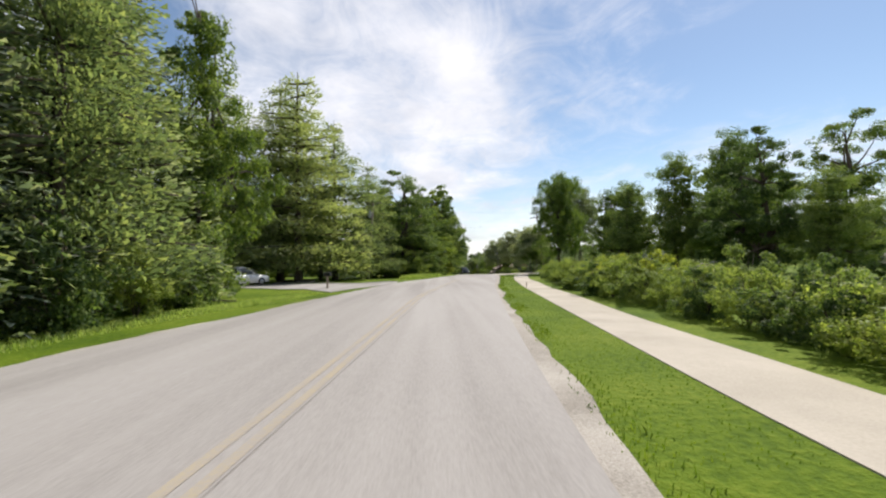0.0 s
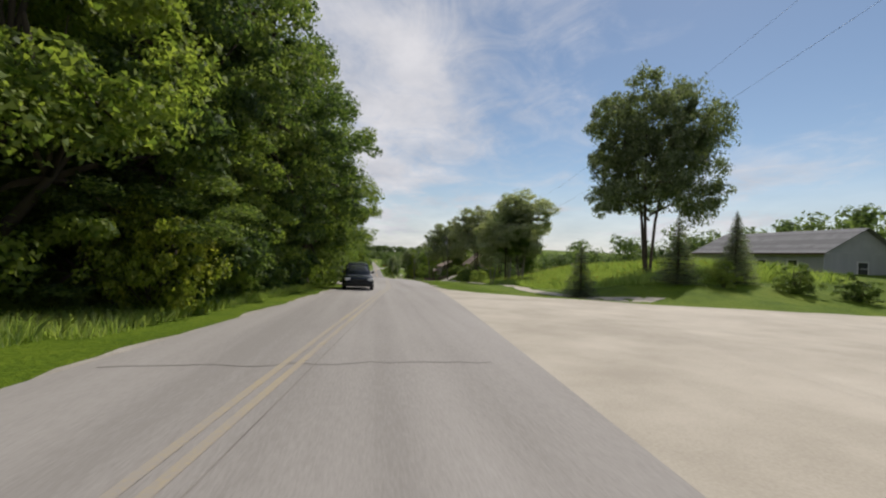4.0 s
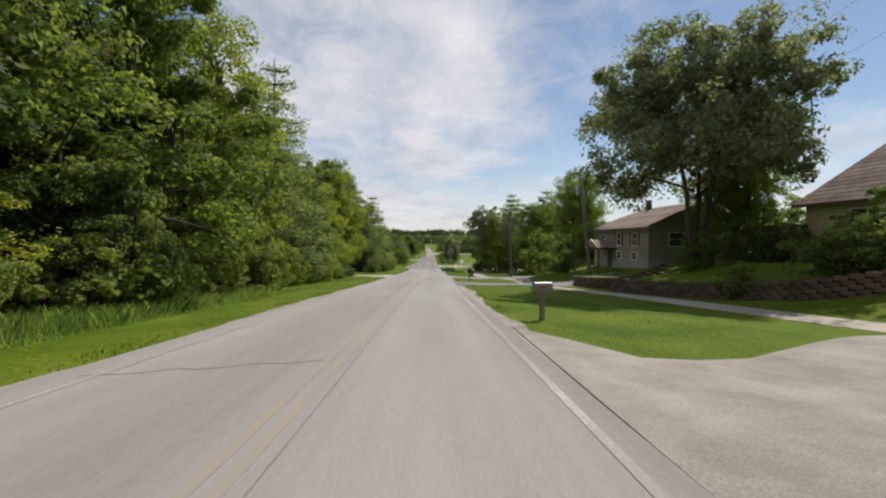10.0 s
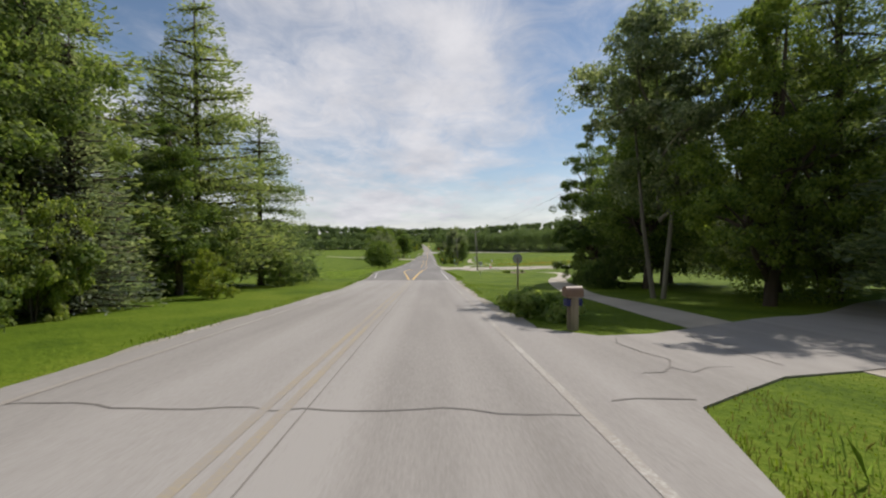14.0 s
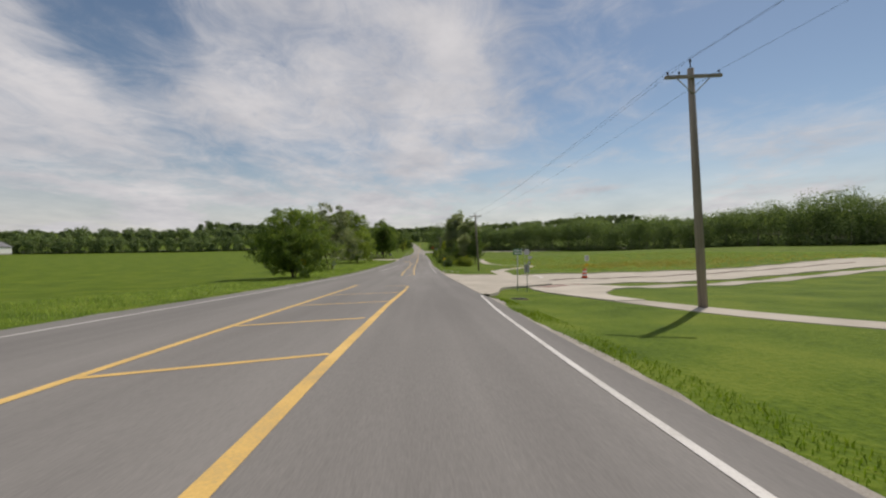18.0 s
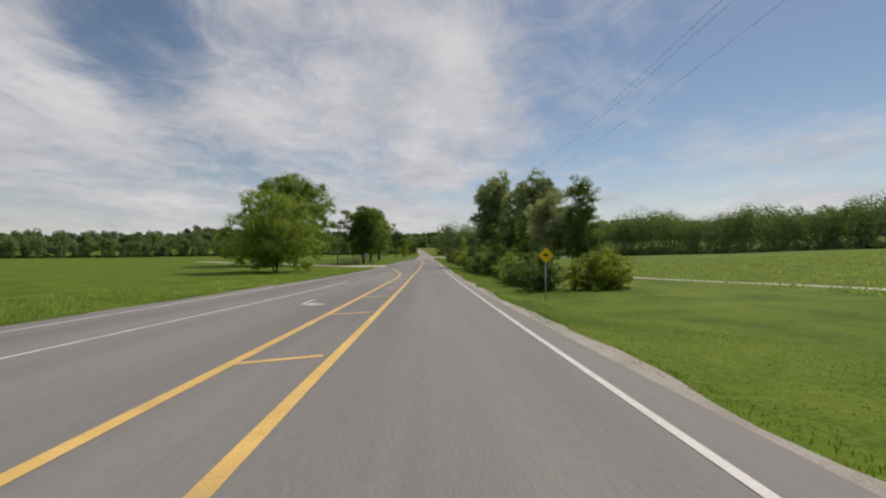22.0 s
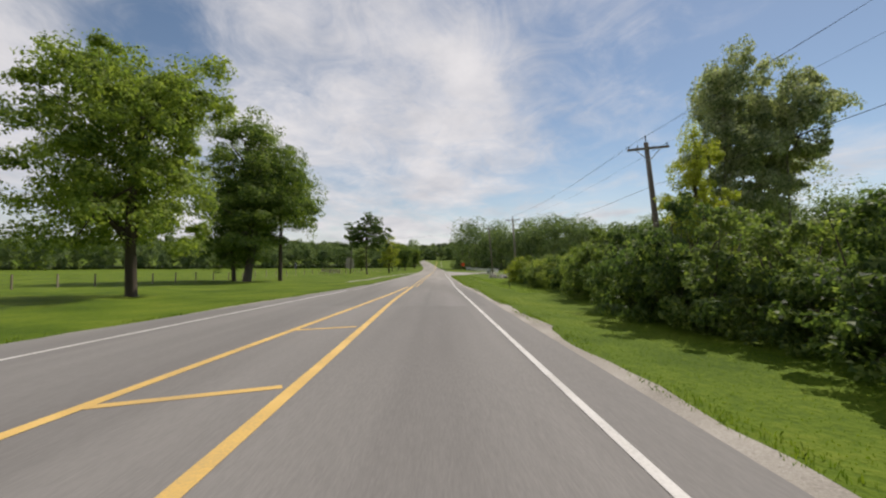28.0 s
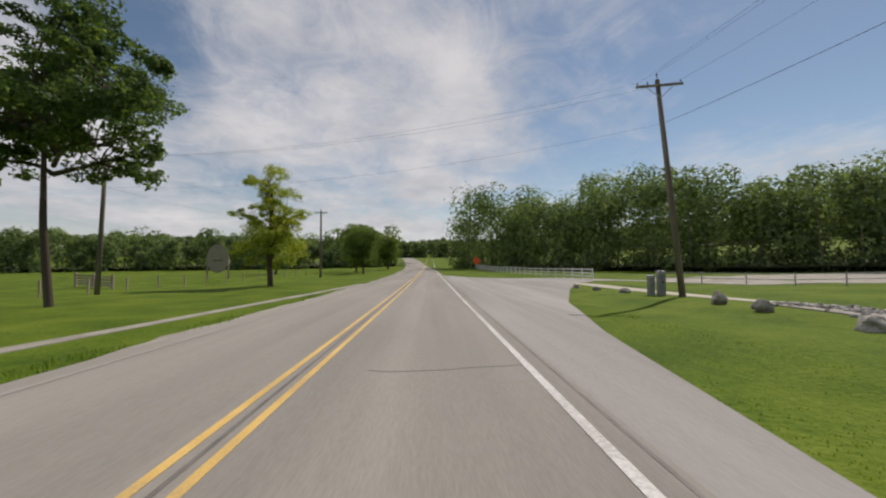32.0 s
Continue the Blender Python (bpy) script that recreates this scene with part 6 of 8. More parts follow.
for sx in (-1, 1):
    ngon_plate(p_, "arrow_head", 3, 0.13, 1.9, M_BLACK, y=-0.053, t=0.003, rot=0 if sx > 0 else math.pi, x=sx * 0.15)
s_ = thing("warning_sign", 5.25, 428.6, 0, "yellow diamond warning sign with a black mark on a thin post", "road sign")
post(s_, 2.0, 0.025)
p_ = ngon_plate(s_, "panel", 4, 0.36, 2.05, M_SIGNYEL, rot=0)
part("symbol", box_bm(-0.11, 0.10, -0.056, -0.053, 2.0, 2.11, 0), M_BLACK, p_, "plain black mark")
s_ = thing("road_sign", -13.1, 394.3, 0, "grey back of a square road sign by the meadow", "road sign")
post(s_, 2.0, 0.028); plate(s_, "panel", 0.62, 0.62, 1.75, M_SIGNBACK, y=0.04)
s_ = thing("road_sign", -11.3, 485.6, 0, "pale back of a tall road sign by a farm drive", "road sign")
post(s_, 2.6, 0.03); plate(s_, "panel", 0.62, 0.9, 2.25, M_SIGNBACK, y=0.05)
part("bracket", box_bm(-0.03, 0.03, 0.0, 0.036, 1.8, 2.6, 0.004), M_STEEL, s_)
s_ = thing("road_sign", 5.1, 277.6, 0, "grey back of a small road sign on a dark post", "road sign")
post(s_, 2.0, 0.055, mat=M_WOOD); ngon_plate(s_, "panel", 8, 0.30, 1.95, M_SIGNBACK, y=0.075, rot=math.pi / 8)
s_ = thing("road_sign", 7.1, 312.0, 0, "small back of a road sign on a thin post", "road sign")
post(s_, 1.9, 0.028); plate(s_, "panel", 0.45, 0.5, 1.65, M_SIGNBACK, y=0.04)
s_ = thing("roadwork_sign", 9.4, 692.0, 0, "orange-red diamond roadwork sign beside the road", "road sign")
post(s_, 2.9, 0.035); ngon_plate(s_, "panel", 4, 0.88, 2.35, M_ORANGE, rot=0)
s_ = thing("median_sign", 18.4, 377.3, 0, "white arrow sign over a black and yellow marker", "road sign")
post(s_, 2.6, 0.03)
p_ = plate(s_, "panel", 0.46, 0.6, 2.35, M_SIGNWHITE)
bars(p_, [(-0.09, 2.35, 0.05, 0.36), (0.08, 2.3, 0.05, 0.22)], M_BLACK, -0.053)
ngon_plate(p_, "arrow_head", 3, 0.1, 2.45, M_BLACK, y=-0.053, t=0.003, rot=math.pi / 2, x=0.09)
p_ = ngon_plate(s_, "marker", 4, 0.26, 1.55, M_SIGNYEL, rot=0)
for ax, az in ((0, 0.1), (0.1, 0), (-0.1, 0), (0, -0.1)):
    ngon_plate(p_, "marker_patch", 4, 0.06, 1.55 + az, M_BLACK, y=-0.053, t=0.003, rot=0, x=ax)
s_ = thing("traffic_barrel", 17.9, 376.6, 0, "orange and white traffic barrel on the median", "traffic barrel", lift=0.12)
part("base", tubes_mesh("base", [([Vector((0, 0, 0)), Vector((0, 0, 0.07))], [0.36, 0.34])], M_BLACK, 16), None, s_)
for k_ in range(5):
    z0 = 0.07 + k_ * 0.18
    part("band", tubes_mesh("band", [([Vector((0, 0, z0)), Vector((0, 0, z0 + 0.18))], [0.29 - 0.02 * k_, 0.275 - 0.02 * k_])], M_SIGNWHITE if k_ in (1, 3) else M_ORANGE, 16), None, s_, "white reflective band" if k_ in (1, 3) else "orange band")
part("handle", tubes_mesh("handle", [([Vector((-0.1, 0, 0.97)), Vector((-0.08, 0, 1.05)), Vector((0.08, 0, 1.05)), Vector((0.1, 0, 0.97))], [0.02] * 4)], M_ORANGE, 6), None, s_)


# ---------------------------------------------------------------- mailboxes and small fittings
def mailbox_mesh(w, h, l, mat, name="box"):
    bm = bmesh.new()
    n = 10
    prof = [(-w / 2, 0), (w / 2, 0)] + [(w / 2 * math.cos(math.pi * k / n), h - w / 2 + w / 2 * math.sin(math.pi * k / n)) for k in range(n + 1)]
    a = [bm.verts.new((-l / 2, x, z)) for x, z in prof]; b = [bm.verts.new((l / 2, x, z)) for x, z in prof]
    bm.faces.new(a[::-1]); bm.faces.new(b)
    for i in range(len(prof)):
        j = (i + 1) % len(prof)
        bm.faces.new((a[i], a[j], b[j], b[i]))
    bmesh.ops.recalc_face_normals(bm, faces=bm.faces[:])
    return bm


M_BLUEBOX = material("blue_plastic", [(0.02, 0.025, 0.10), (0.035, 0.04, 0.15)], 0.4, 3.0, 30.0, 0.05)
M_TANBOX = material("tan_metal", [(0.20, 0.13, 0.10), (0.27, 0.18, 0.13)], 0.5, 3.0, 30.0, 0.05)
M_GREYBOX = material("grey_metal_box", [(0.22, 0.23, 0.23), (0.30, 0.31, 0.31)], 0.45, 3.0, 30.0, 0.05, metal=0.4)


def mailbox(x, y, turn, mat, label, h=0.95, size=(0.24, 0.28, 0.55), post_r=0.06, flag=True, tube_mat=None, pmat=None):
    top = thing("mailbox", x, y, turn, label, "mailbox")
    bm = box_bm(-post_r, post_r, -post_r, post_r, -0.2, h, 0.008)
    part("post", bm, pmat or M_WOOD, top)
    part("cross_board", box_bm(-size[2] * 0.42, size[2] * 0.42, -size[0] * 0.4, size[0] * 0.4, h, h + 0.025, 0.004), pmat or M_WOOD, top)
    bm = mailbox_mesh(*size, mat)
    bmesh.ops.translate(bm, verts=bm.verts, vec=(0, 0, h + 0.027))
    b = part("box", bm, mat, top)
    part("door", box_bm(-size[2] / 2 - 0.012, -size[2] / 2 - 0.001, -size[0] * 0.46, size[0] * 0.46, h + 0.03, h + size[1] * 0.8, 0.004), mat, b)
    if flag:
        part("flag", box_bm(-0.1, 0.02, -size[0] / 2 - 0.012, -size[0] / 2 - 0.004, h + 0.12, h + 0.2, 0.002), M_ORANGE, b, "small red flag")
    if tube_mat:
        part("paper_tube", box_bm(-0.2, 0.2, -0.09, 0.09, h - 0.2, h - 0.03, 0.01), tube_mat, top, "newspaper tube under the box")
    return top


mailbox(3.2, 190.4, 12, M_GREYBOX, "grey metal mailbox on a timber post", 0.82)
mailbox(3.68, 219.15, -25, M_BLACK, "large black mailbox on a weathered timber post", 0.86, (0.26, 0.34, 0.36), 0.06, False, None)
s_ = thing("newspaper_box", 4.1, 220.1, -8, "blue newspaper tube on a thin black stake", "newspaper box")
post(s_, 0.86, 0.016, mat=M_BLACK); part("tube", box_bm(-0.2, 0.2, -0.08, 0.08, 0.86, 1.0, 0.012), M_BLUEBOX, s_)
mailbox(3.4, 263.3, 10, M_TANBOX, "brown mailbox with a pale lid on a thick post", 0.78, (0.26, 0.24, 0.42), 0.1, False, M_BLUEBOX)
mailbox(-20.7, 29.3, 170, M_BLACK, "dark mailbox on a brown timber post by a drive", 0.9)
mailbox(-10.9, 490.6, 180, M_GREYBOX, "small pale mailbox on a timber post", 0.85, pmat=M_WOOD)


def pedestal(x, y, w, h, mat, label, turn=0):
    top = thing("utility_box", x, y, turn, label, "utility box")
    part("cabinet", box_bm(-w / 2, w / 2, -w / 2, w / 2, -0.05, h * 0.86, 0.02), mat, top)
    part("lid", box_bm(-w / 2 - 0.02, w / 2 + 0.02, -w / 2 - 0.02, w / 2 + 0.02, h * 0.862, h, 0.03), M_STEEL, top, "paler domed lid")
    part("latch", box_bm(-0.03, 0.03, -w / 2 - 0.02, -w / 2 - 0.002, h * 0.5, h * 0.6, 0.004), M_DARKMETAL, top)


pedestal(5.9, 239.6, 0.42, 1.05, M_GREYBOX, "grey green utility pedestal in the lawn")
pedestal(11.9, 630.0, 0.3, 1.1, M_GREYBOX, "grey meter cabinet beside the pole")
pedestal(12.4, 629.9, 0.34, 1.35, M_GREYBOX, "taller grey meter cabinet beside the pole")
s_ = thing("delineator_stake", 5.6, 561.5, 0, "thin dark stake in the grass verge", "stake"); post(s_, 1.7, 0.018, mat=M_BLACK)
s_ = thing("delineator_stake", -7.9, 229.0, 0, "thin grey marker stake at a drive corner", "stake"); post(s_, 0.95, 0.02)
s_ = thing("delineator_stake", 6.9, 69.4, 0, "short thin marker post beside the utility pole", "stake"); post(s_, 0.8, 0.025)
s_ = thing("refuse_bucket", 6.2, 499.2, 0, "small grey bucket standing on the verge", "bucket")
part("bucket", tubes_mesh("bucket", [([Vector((0, 0, 0)), Vector((0, 0, 0.5)), Vector((0, 0, 0.56))], [0.2, 0.26, 0.27])], M_GREYBOX, 14), None, s_)
part("lid", tubes_mesh("lid", [([Vector((0, 0, 0.562)), Vector((0, 0, 0.62))], [0.29, 0.24])], M_DARKMETAL, 14), None, s_)


# ---------------------------------------------------------------- boulders
M_ROCK = material("boulder_stone", [(0.12, 0.105, 0.09), (0.22, 0.20, 0.175), (0.36, 0.34, 0.30)], 0.9, 1.6, 12.0, 0.7, 0.03, objvar=0.5)
M_ROCKPALE = material("pale_stone", [(0.42, 0.41, 0.38), (0.55, 0.54, 0.51), (0.64, 0.63, 0.60)], 0.9, 2.0, 14.0, 0.5, 0.02, objvar=0.3)
_rock = []


def rock(x, y, w, d, h, seed, mat, label, name="boulder"):
    me = None
    if len(_rock) <= seed % 5:
        bm = bmesh.new()
        bmesh.ops.create_icosphere(bm, subdivisions=3, radius=0.5)
        for v in bm.verts:
            p = v.co * 2.2 + Vector((seed * 7.3, 1.7, 0))
            v.co *= 0.86 + 0.45 * noise.noise(p) + 0.18 * noise.noise(p * 2.6)
            for ax in (Vector((0.8, 0.3, 0.5)), Vector((-0.5, 0.7, 0.4)), Vector((0.1, -0.8, 0.6)), Vector((-0.7, -0.4, 0.6))):
                a = ax.normalized(); dd = v.co.dot(a) - 0.36
                if dd > 0:
                    v.co -= a * dd * 0.85
        me = bpy.data.meshes.new("rock"); bm.to_mesh(me); bm.free()
        _rock.append(me)
    me = _rock[seed % 5].copy(); me.materials.clear(); me.materials.append(mat)
    ob = new(name, me)
    ob.matrix_basis = Matrix.LocRotScale((x, y, gz(x, y) + h * 0.28), Euler((0, 0, seed * 1.9)), Vector((w, d, h * 1.15)))
    return tagged(ob, label, "rock", "boulders by the path" if name == "boulder" else "loose stones in the grass")


for i_, (x_, y_, w_, h_) in enumerate([(9.3, 597.2, 1.15, 0.62), (8.9, 599.4, 1.0, 0.55), (9.0, 601.4, 0.95, 0.6), (9.6, 603.9, 0.95, 0.55), (10.2, 606.8, 0.85, 0.45), (11.0, 610.8, 1.2, 0.6), (11.6, 614.4, 0.9, 0.5), (11.4, 618.3, 1.3, 0.7), (11.8, 622.3, 1.0, 0.75), (12.0, 624.9, 1.1, 0.8), (11.6, 632.5, 1.0, 0.5), (11.1, 635.5, 0.9, 0.45), (10.8, 638.4, 0.8, 0.5), (18.5, 588.3, 1.2, 0.5), (12.6, 592.2, 1.3, 0.6), (10.6, 594.2, 1.2, 0.6)]):
    rock(x_, y_, w_ * 0.78, w_ * 0.6, h_ * 0.8, i_, M_ROCK, "grey brown boulder in a row beside the path" if i_ % 3 else "large grey boulder in a row beside the path")
rngs = np.random.default_rng(17)
_p = (1 + 5 ** 0.5) / 2
ICO = np.array([(-1, _p, 0), (1, _p, 0), (-1, -_p, 0), (1, -_p, 0), (0, -1, _p), (0, 1, _p), (0, -1, -_p), (0, 1, -_p), (_p, 0, -1), (_p, 0, 1), (-_p, 0, -1), (-_p, 0, 1)]) / 1.9
ICO_F = np.array([(0, 11, 5), (0, 5, 1), (0, 1, 7), (0, 7, 10), (0, 10, 11), (1, 5, 9), (5, 11, 4), (11, 10, 2), (10, 7, 6), (7, 1, 8), (3, 9, 4), (3, 4, 2), (3, 2, 6), (3, 6, 8), (3, 8, 9), (4, 9, 5), (2, 4, 11), (6, 2, 10), (8, 6, 7), (9, 8, 1)])
ty_ = rngs.uniform(596, 625, 1500)
tx_ = np.interp(ty_, [596, 608, 617, 625], [12.6, 14.2, 14.6, 14.8]) + rngs.normal(size=1500) * np.interp(ty_, [596, 625], [1.6, 0.4])
sz_ = rngs.uniform(0.04, 0.13, 1500)
sv_ = (ICO[None] * rngs.uniform(0.6, 1.3, (1500, 12, 1)) * np.array([1.2, 1.0, 0.7]) * sz_[:, None, None]) + np.stack([tx_, ty_, ground_z(tx_, ty_) + 0.04], 1)[:, None, :]
sf_ = ICO_F[None] + (np.arange(1500) * 12)[:, None, None]
M_RIPRAP = material("riprap_stone", [(0.16, 0.15, 0.135), (0.27, 0.255, 0.235), (0.42, 0.40, 0.37)], 0.9, 2.0, 14.0, 0.4, 0.02, coords="World", island=0.8)
tagged(new("riprap", mesh_of("riprap", sv_.reshape(-1, 3), sf_.reshape(-1, 3), M_RIPRAP)), "loose grey riprap stones behind the boulders", "stones", kind="stuff")
rr_ = random.Random(9)
for i_ in range(16):
    rock(rr_.uniform(3.7, 6.4), rr_.uniform(404.4, 407.2), rr_.uniform(0.12, 0.34), rr_.uniform(0.12, 0.28), rr_.uniform(0.08, 0.2), i_, M_ROCKPALE, "pale broken stone lying in the grass", "loose_stone")


# ---------------------------------------------------------------- fences
def fence(name, pts, spacing, h, rails, pmat, rmat, label, pw=0.05, rail_h=0.1, round_rail=False):
    top = new(name)
    P = np.array(pts, dtype=float)
    d = np.concatenate([[0], np.cumsum(np.hypot(*np.diff(P, axis=0).T))])
    n = max(2, int(d[-1] / spacing) + 1)
    s = np.linspace(0, d[-1], n)
    Q = [(float(np.interp(a, d, P[:, 0])), float(np.interp(a, d, P[:, 1]))) for a in s]
    pm = None
    for x, y in Q:
        if pm is None:
            bm = box_bm(-pw, pw, -pw, pw, -0.2, h, 0.008)
            ob = part("post", bm, pmat, top); pm = ob.data
        else:
            ob = new("post", pm); ob.parent = top
        ob.location = (x, y, gz(x, y))
    for (xa, ya), (xb, yb) in zip(Q[:-1], Q[1:]):
        for z in rails:
            a = Vector((xa, ya, gz(xa, ya) + z)); b = Vector((xb, yb, gz(xb, yb) + z))
            if round_rail:
                part("wire", tubes_mesh("wire", [([a, b], [0.006, 0.006])], rmat, 4), None, top)
            else:
                L = (b - a).length
                bm = box_bm(-0.02, 0.02, 0, L, -rail_h / 2, rail_h / 2, 0)
                ob = part("rail", bm, rmat, top)
                dv = (b - a).normalized()
                ob.matrix_basis = Matrix.Translation(a + Vector((0, 0, 0))) @ dv.to_track_quat("Y", "Z").to_matrix().to_4x4()
    return tagged(top, label, "fence")


fence("board_fence", [(17.6, 652.6), (16.2, 664), (14.0, 684), (12.2, 706), (12.5, 722)], 2.4, 1.25, (0.35, 0.72, 1.1), M_WHITEPAINT, M_WHITEPAINT, "white painted three-rail board fence", 0.06, 0.13)
fence("rail_fence", [(21.0, 645.2), (30, 639), (44, 634.5), (64, 631), (90, 630)], 3.0, 1.05, (0.5, 0.95), M_STEEL, M_STEEL, "pale metal rail fence along the yard", 0.035, 0.06)
fence("wire_fence", [(-31.5, 556), (-30.2, 575), (-28.0, 600), (-25.6, 616), (-24.6, 634), (-23, 655), (-20, 676)], 3.4, 1.1, (0.35, 0.7, 1.02), M_WOOD, M_WIRE, "low wire fence on weathered wooden posts", 0.05, round_rail=True)
fence("rail_fence", [(-46, 526), (-34, 518.5), (-20.5, 514.0), (-18.5, 522), (-23, 540), (-31, 553)], 3.0, 1.15, (0.45, 0.95), M_WOOD, M_WOOD, "weathered timber rail fence round a paddock", 0.06, 0.1)
fence("field_gate", [(-33.5, 648.5), (-27.5, 645.0)], 3.3, 1.3, (0.3, 0.55, 0.8, 1.05), M_WOOD, M_WOOD, "weathered timber field gate", 0.09, 0.16)


# ---------------------------------------------------------------- houses
def boards(parent, x0, x1, y, z0, z1, pitch, mat, axis="x", face=-1):
    """Lapped siding boards over one wall, each a piece of its own."""
    n = int((z1 - z0) / pitch)
    shared = None
    for i in range(n):
        z = z0 + i * pitch
        if shared is None:
            bm = bmesh.new()
            L = x1 - x0
            prof = [(0, 0), (-0.028, 0), (-0.008, pitch), (0, pitch)]
            a = [bm.verts.new((0, p[0], p[1])) for p in prof]; b = [bm.verts.new((L, p[0], p[1])) for p in prof]
            for j in range(4):
                k = (j + 1) % 4
                bm.faces.new((a[j], a[k], b[k], b[j]))
            bm.faces.new(a[::-1]); bm.faces.new(b)
            bmesh.ops.recalc_face_normals(bm, faces=bm.faces[:])
            ob = part("siding_board", bm, mat, parent); shared = ob.data
        else:
            ob = new("siding_board", shared); ob.parent = parent
        if axis == "x":
            ob.matrix_basis = Matrix.Translation((x0, y, z))
        else:
            ob.matrix_basis = Matrix.Translation((y, x1, z)) @ Matrix.Rotation(-math.pi / 2, 4, "Z")


def window(parent, c, w, h, axis, mats, shutters=None, cross=True):
    """A framed window that stands in a wall facing -x (axis 'x') or -y (axis 'y')."""
    top = new("window"); top.parent = parent
    top.matrix_basis = Matrix.Translation(c) @ (Matrix.Rotation(-math.pi / 2, 4, "Z") if axis == "x" else Matrix.Identity(4))
    fm, gm = mats
    bm = box_bm(-w / 2 - 0.07, w / 2 + 0.07, -0.07, -0.01, h / 2, h / 2 + 0.08)
    for b in ((-w / 2 - 0.07, w / 2 + 0.07, -0.09, -0.01, -h / 2 - 0.09, -h / 2), (-w / 2 - 0.07, -w / 2, -0.07, -0.01, -h / 2, h / 2), (w / 2, w / 2 + 0.07, -0.07, -0.01, -h / 2, h / 2), (-w / 2, w / 2, -0.055, -0.012, -0.025, 0.025)):
        box_bm(*b, 0, bm)
    part("window_frame", bm, fm, top)
    for k in (0, 1):
        part("pane", box_bm(-w / 2, w / 2, -0.03, -0.02, (-h / 2, 0.025)[k], (-0.025, h / 2)[k]), gm, top)
    if shutters:
        for sx in (-1, 1):
            part("shutter", box_bm(min(sx * (w / 2 + 0.09), sx * (w / 2 + 0.42)), max(sx * (w / 2 + 0.09), sx * (w / 2 + 0.42)), -0.065, -0.012, -h / 2 - 0.03, h / 2 + 0.05, 0.006), shutters, top)
    return top


M_GLASS = material("dark_window_glass", [(0.03, 0.035, 0.04), (0.06, 0.065, 0.07)], 0.08, 1.0, 10.0, 0.0, spec=0.6)
M_TAUPE = material("taupe_siding", [(0.25, 0.215, 0.175), (0.31, 0.27, 0.225)], 0.8, 1.5, 25.0, 0.1, objvar=0.35)
M_CREAM = material("cream_siding", [(0.52, 0.43, 0.26), (0.60, 0.50, 0.32)], 0.8, 1.5, 25.0, 0.1, objvar=0.3)
M_BROWNTRIM = material("brown_trim", [(0.10, 0.065, 0.045), (0.15, 0.10, 0.07)], 0.7, 2.0, 25.0, 0.1)
M_SHINGLE = material("brown_shingle", [(0.17, 0.125, 0.10), (0.25, 0.19, 0.155), (0.33, 0.26, 0.21)], 0.95, 1.2, 18.0, 0.5, 0.012, objvar=0.22)
M_GREYWALL = material("grey_wall", [(0.33, 0.34, 0.35), (0.42, 0.43, 0.44)], 0.8, 1.0, 25.0, 0.1)
M_GREYROOF = material("grey_shingle", [(0.16, 0.16, 0.165), (0.24, 0.24, 0.245)], 0.95, 1.2, 18.0, 0.5, 0.012, objvar=0.5)
M_FOUND = material("concrete_block", [(0.30, 0.28, 0.25), (0.38, 0.36, 0.32)], 0.9, 1.2, 20.0, 0.3)


def roof_slope(parent, x_eave, x_ridge, y0, y1, z_eave, z_ridge, mat, courses, name="roof_course", cut0=0.0, cut1=0.0):
    """One slope of a roof, laid course by course; cut0 and cut1 shorten the upper courses for hips."""
    for i in range(courses):
        t0, t1 = i / courses, (i + 1.25) / courses
        bm = bmesh.new()
        xa, xb = x_eave + (x_ridge - x_eave) * t0, x_eave + (x_ridge - x_eave) * min(1, t1)
        za, zb = z_eave + (z_ridge - z_eave) * t0, z_eave + (z_ridge - z_eave) * min(1, t1)
        ya0, yb0 = y0 + cut0 * t0, y0 + cut0 * min(1, t1)
        ya1, yb1 = y1 - cut1 * t0, y1 - cut1 * min(1, t1)
        q = [(xa, ya0, za + 0.03), (xa, ya1, za + 0.03), (xb, yb1, zb + 0.008), (xb, yb0, zb + 0.008)]
        lo = [(x, y, z - 0.035) for x, y, z in q]
        v = [bm.verts.new(p) for p in q + lo]
        for f in ((0, 1, 2, 3), (7, 6, 5, 4), (0, 4, 5, 1), (1, 5, 6, 2), (2, 6, 7, 3), (3, 7, 4, 0)):
            bm.faces.new([v[k] for k in f])
        bmesh.ops.recalc_face_normals(bm, faces=bm.faces[:])
        part(name, bm, mat, parent)


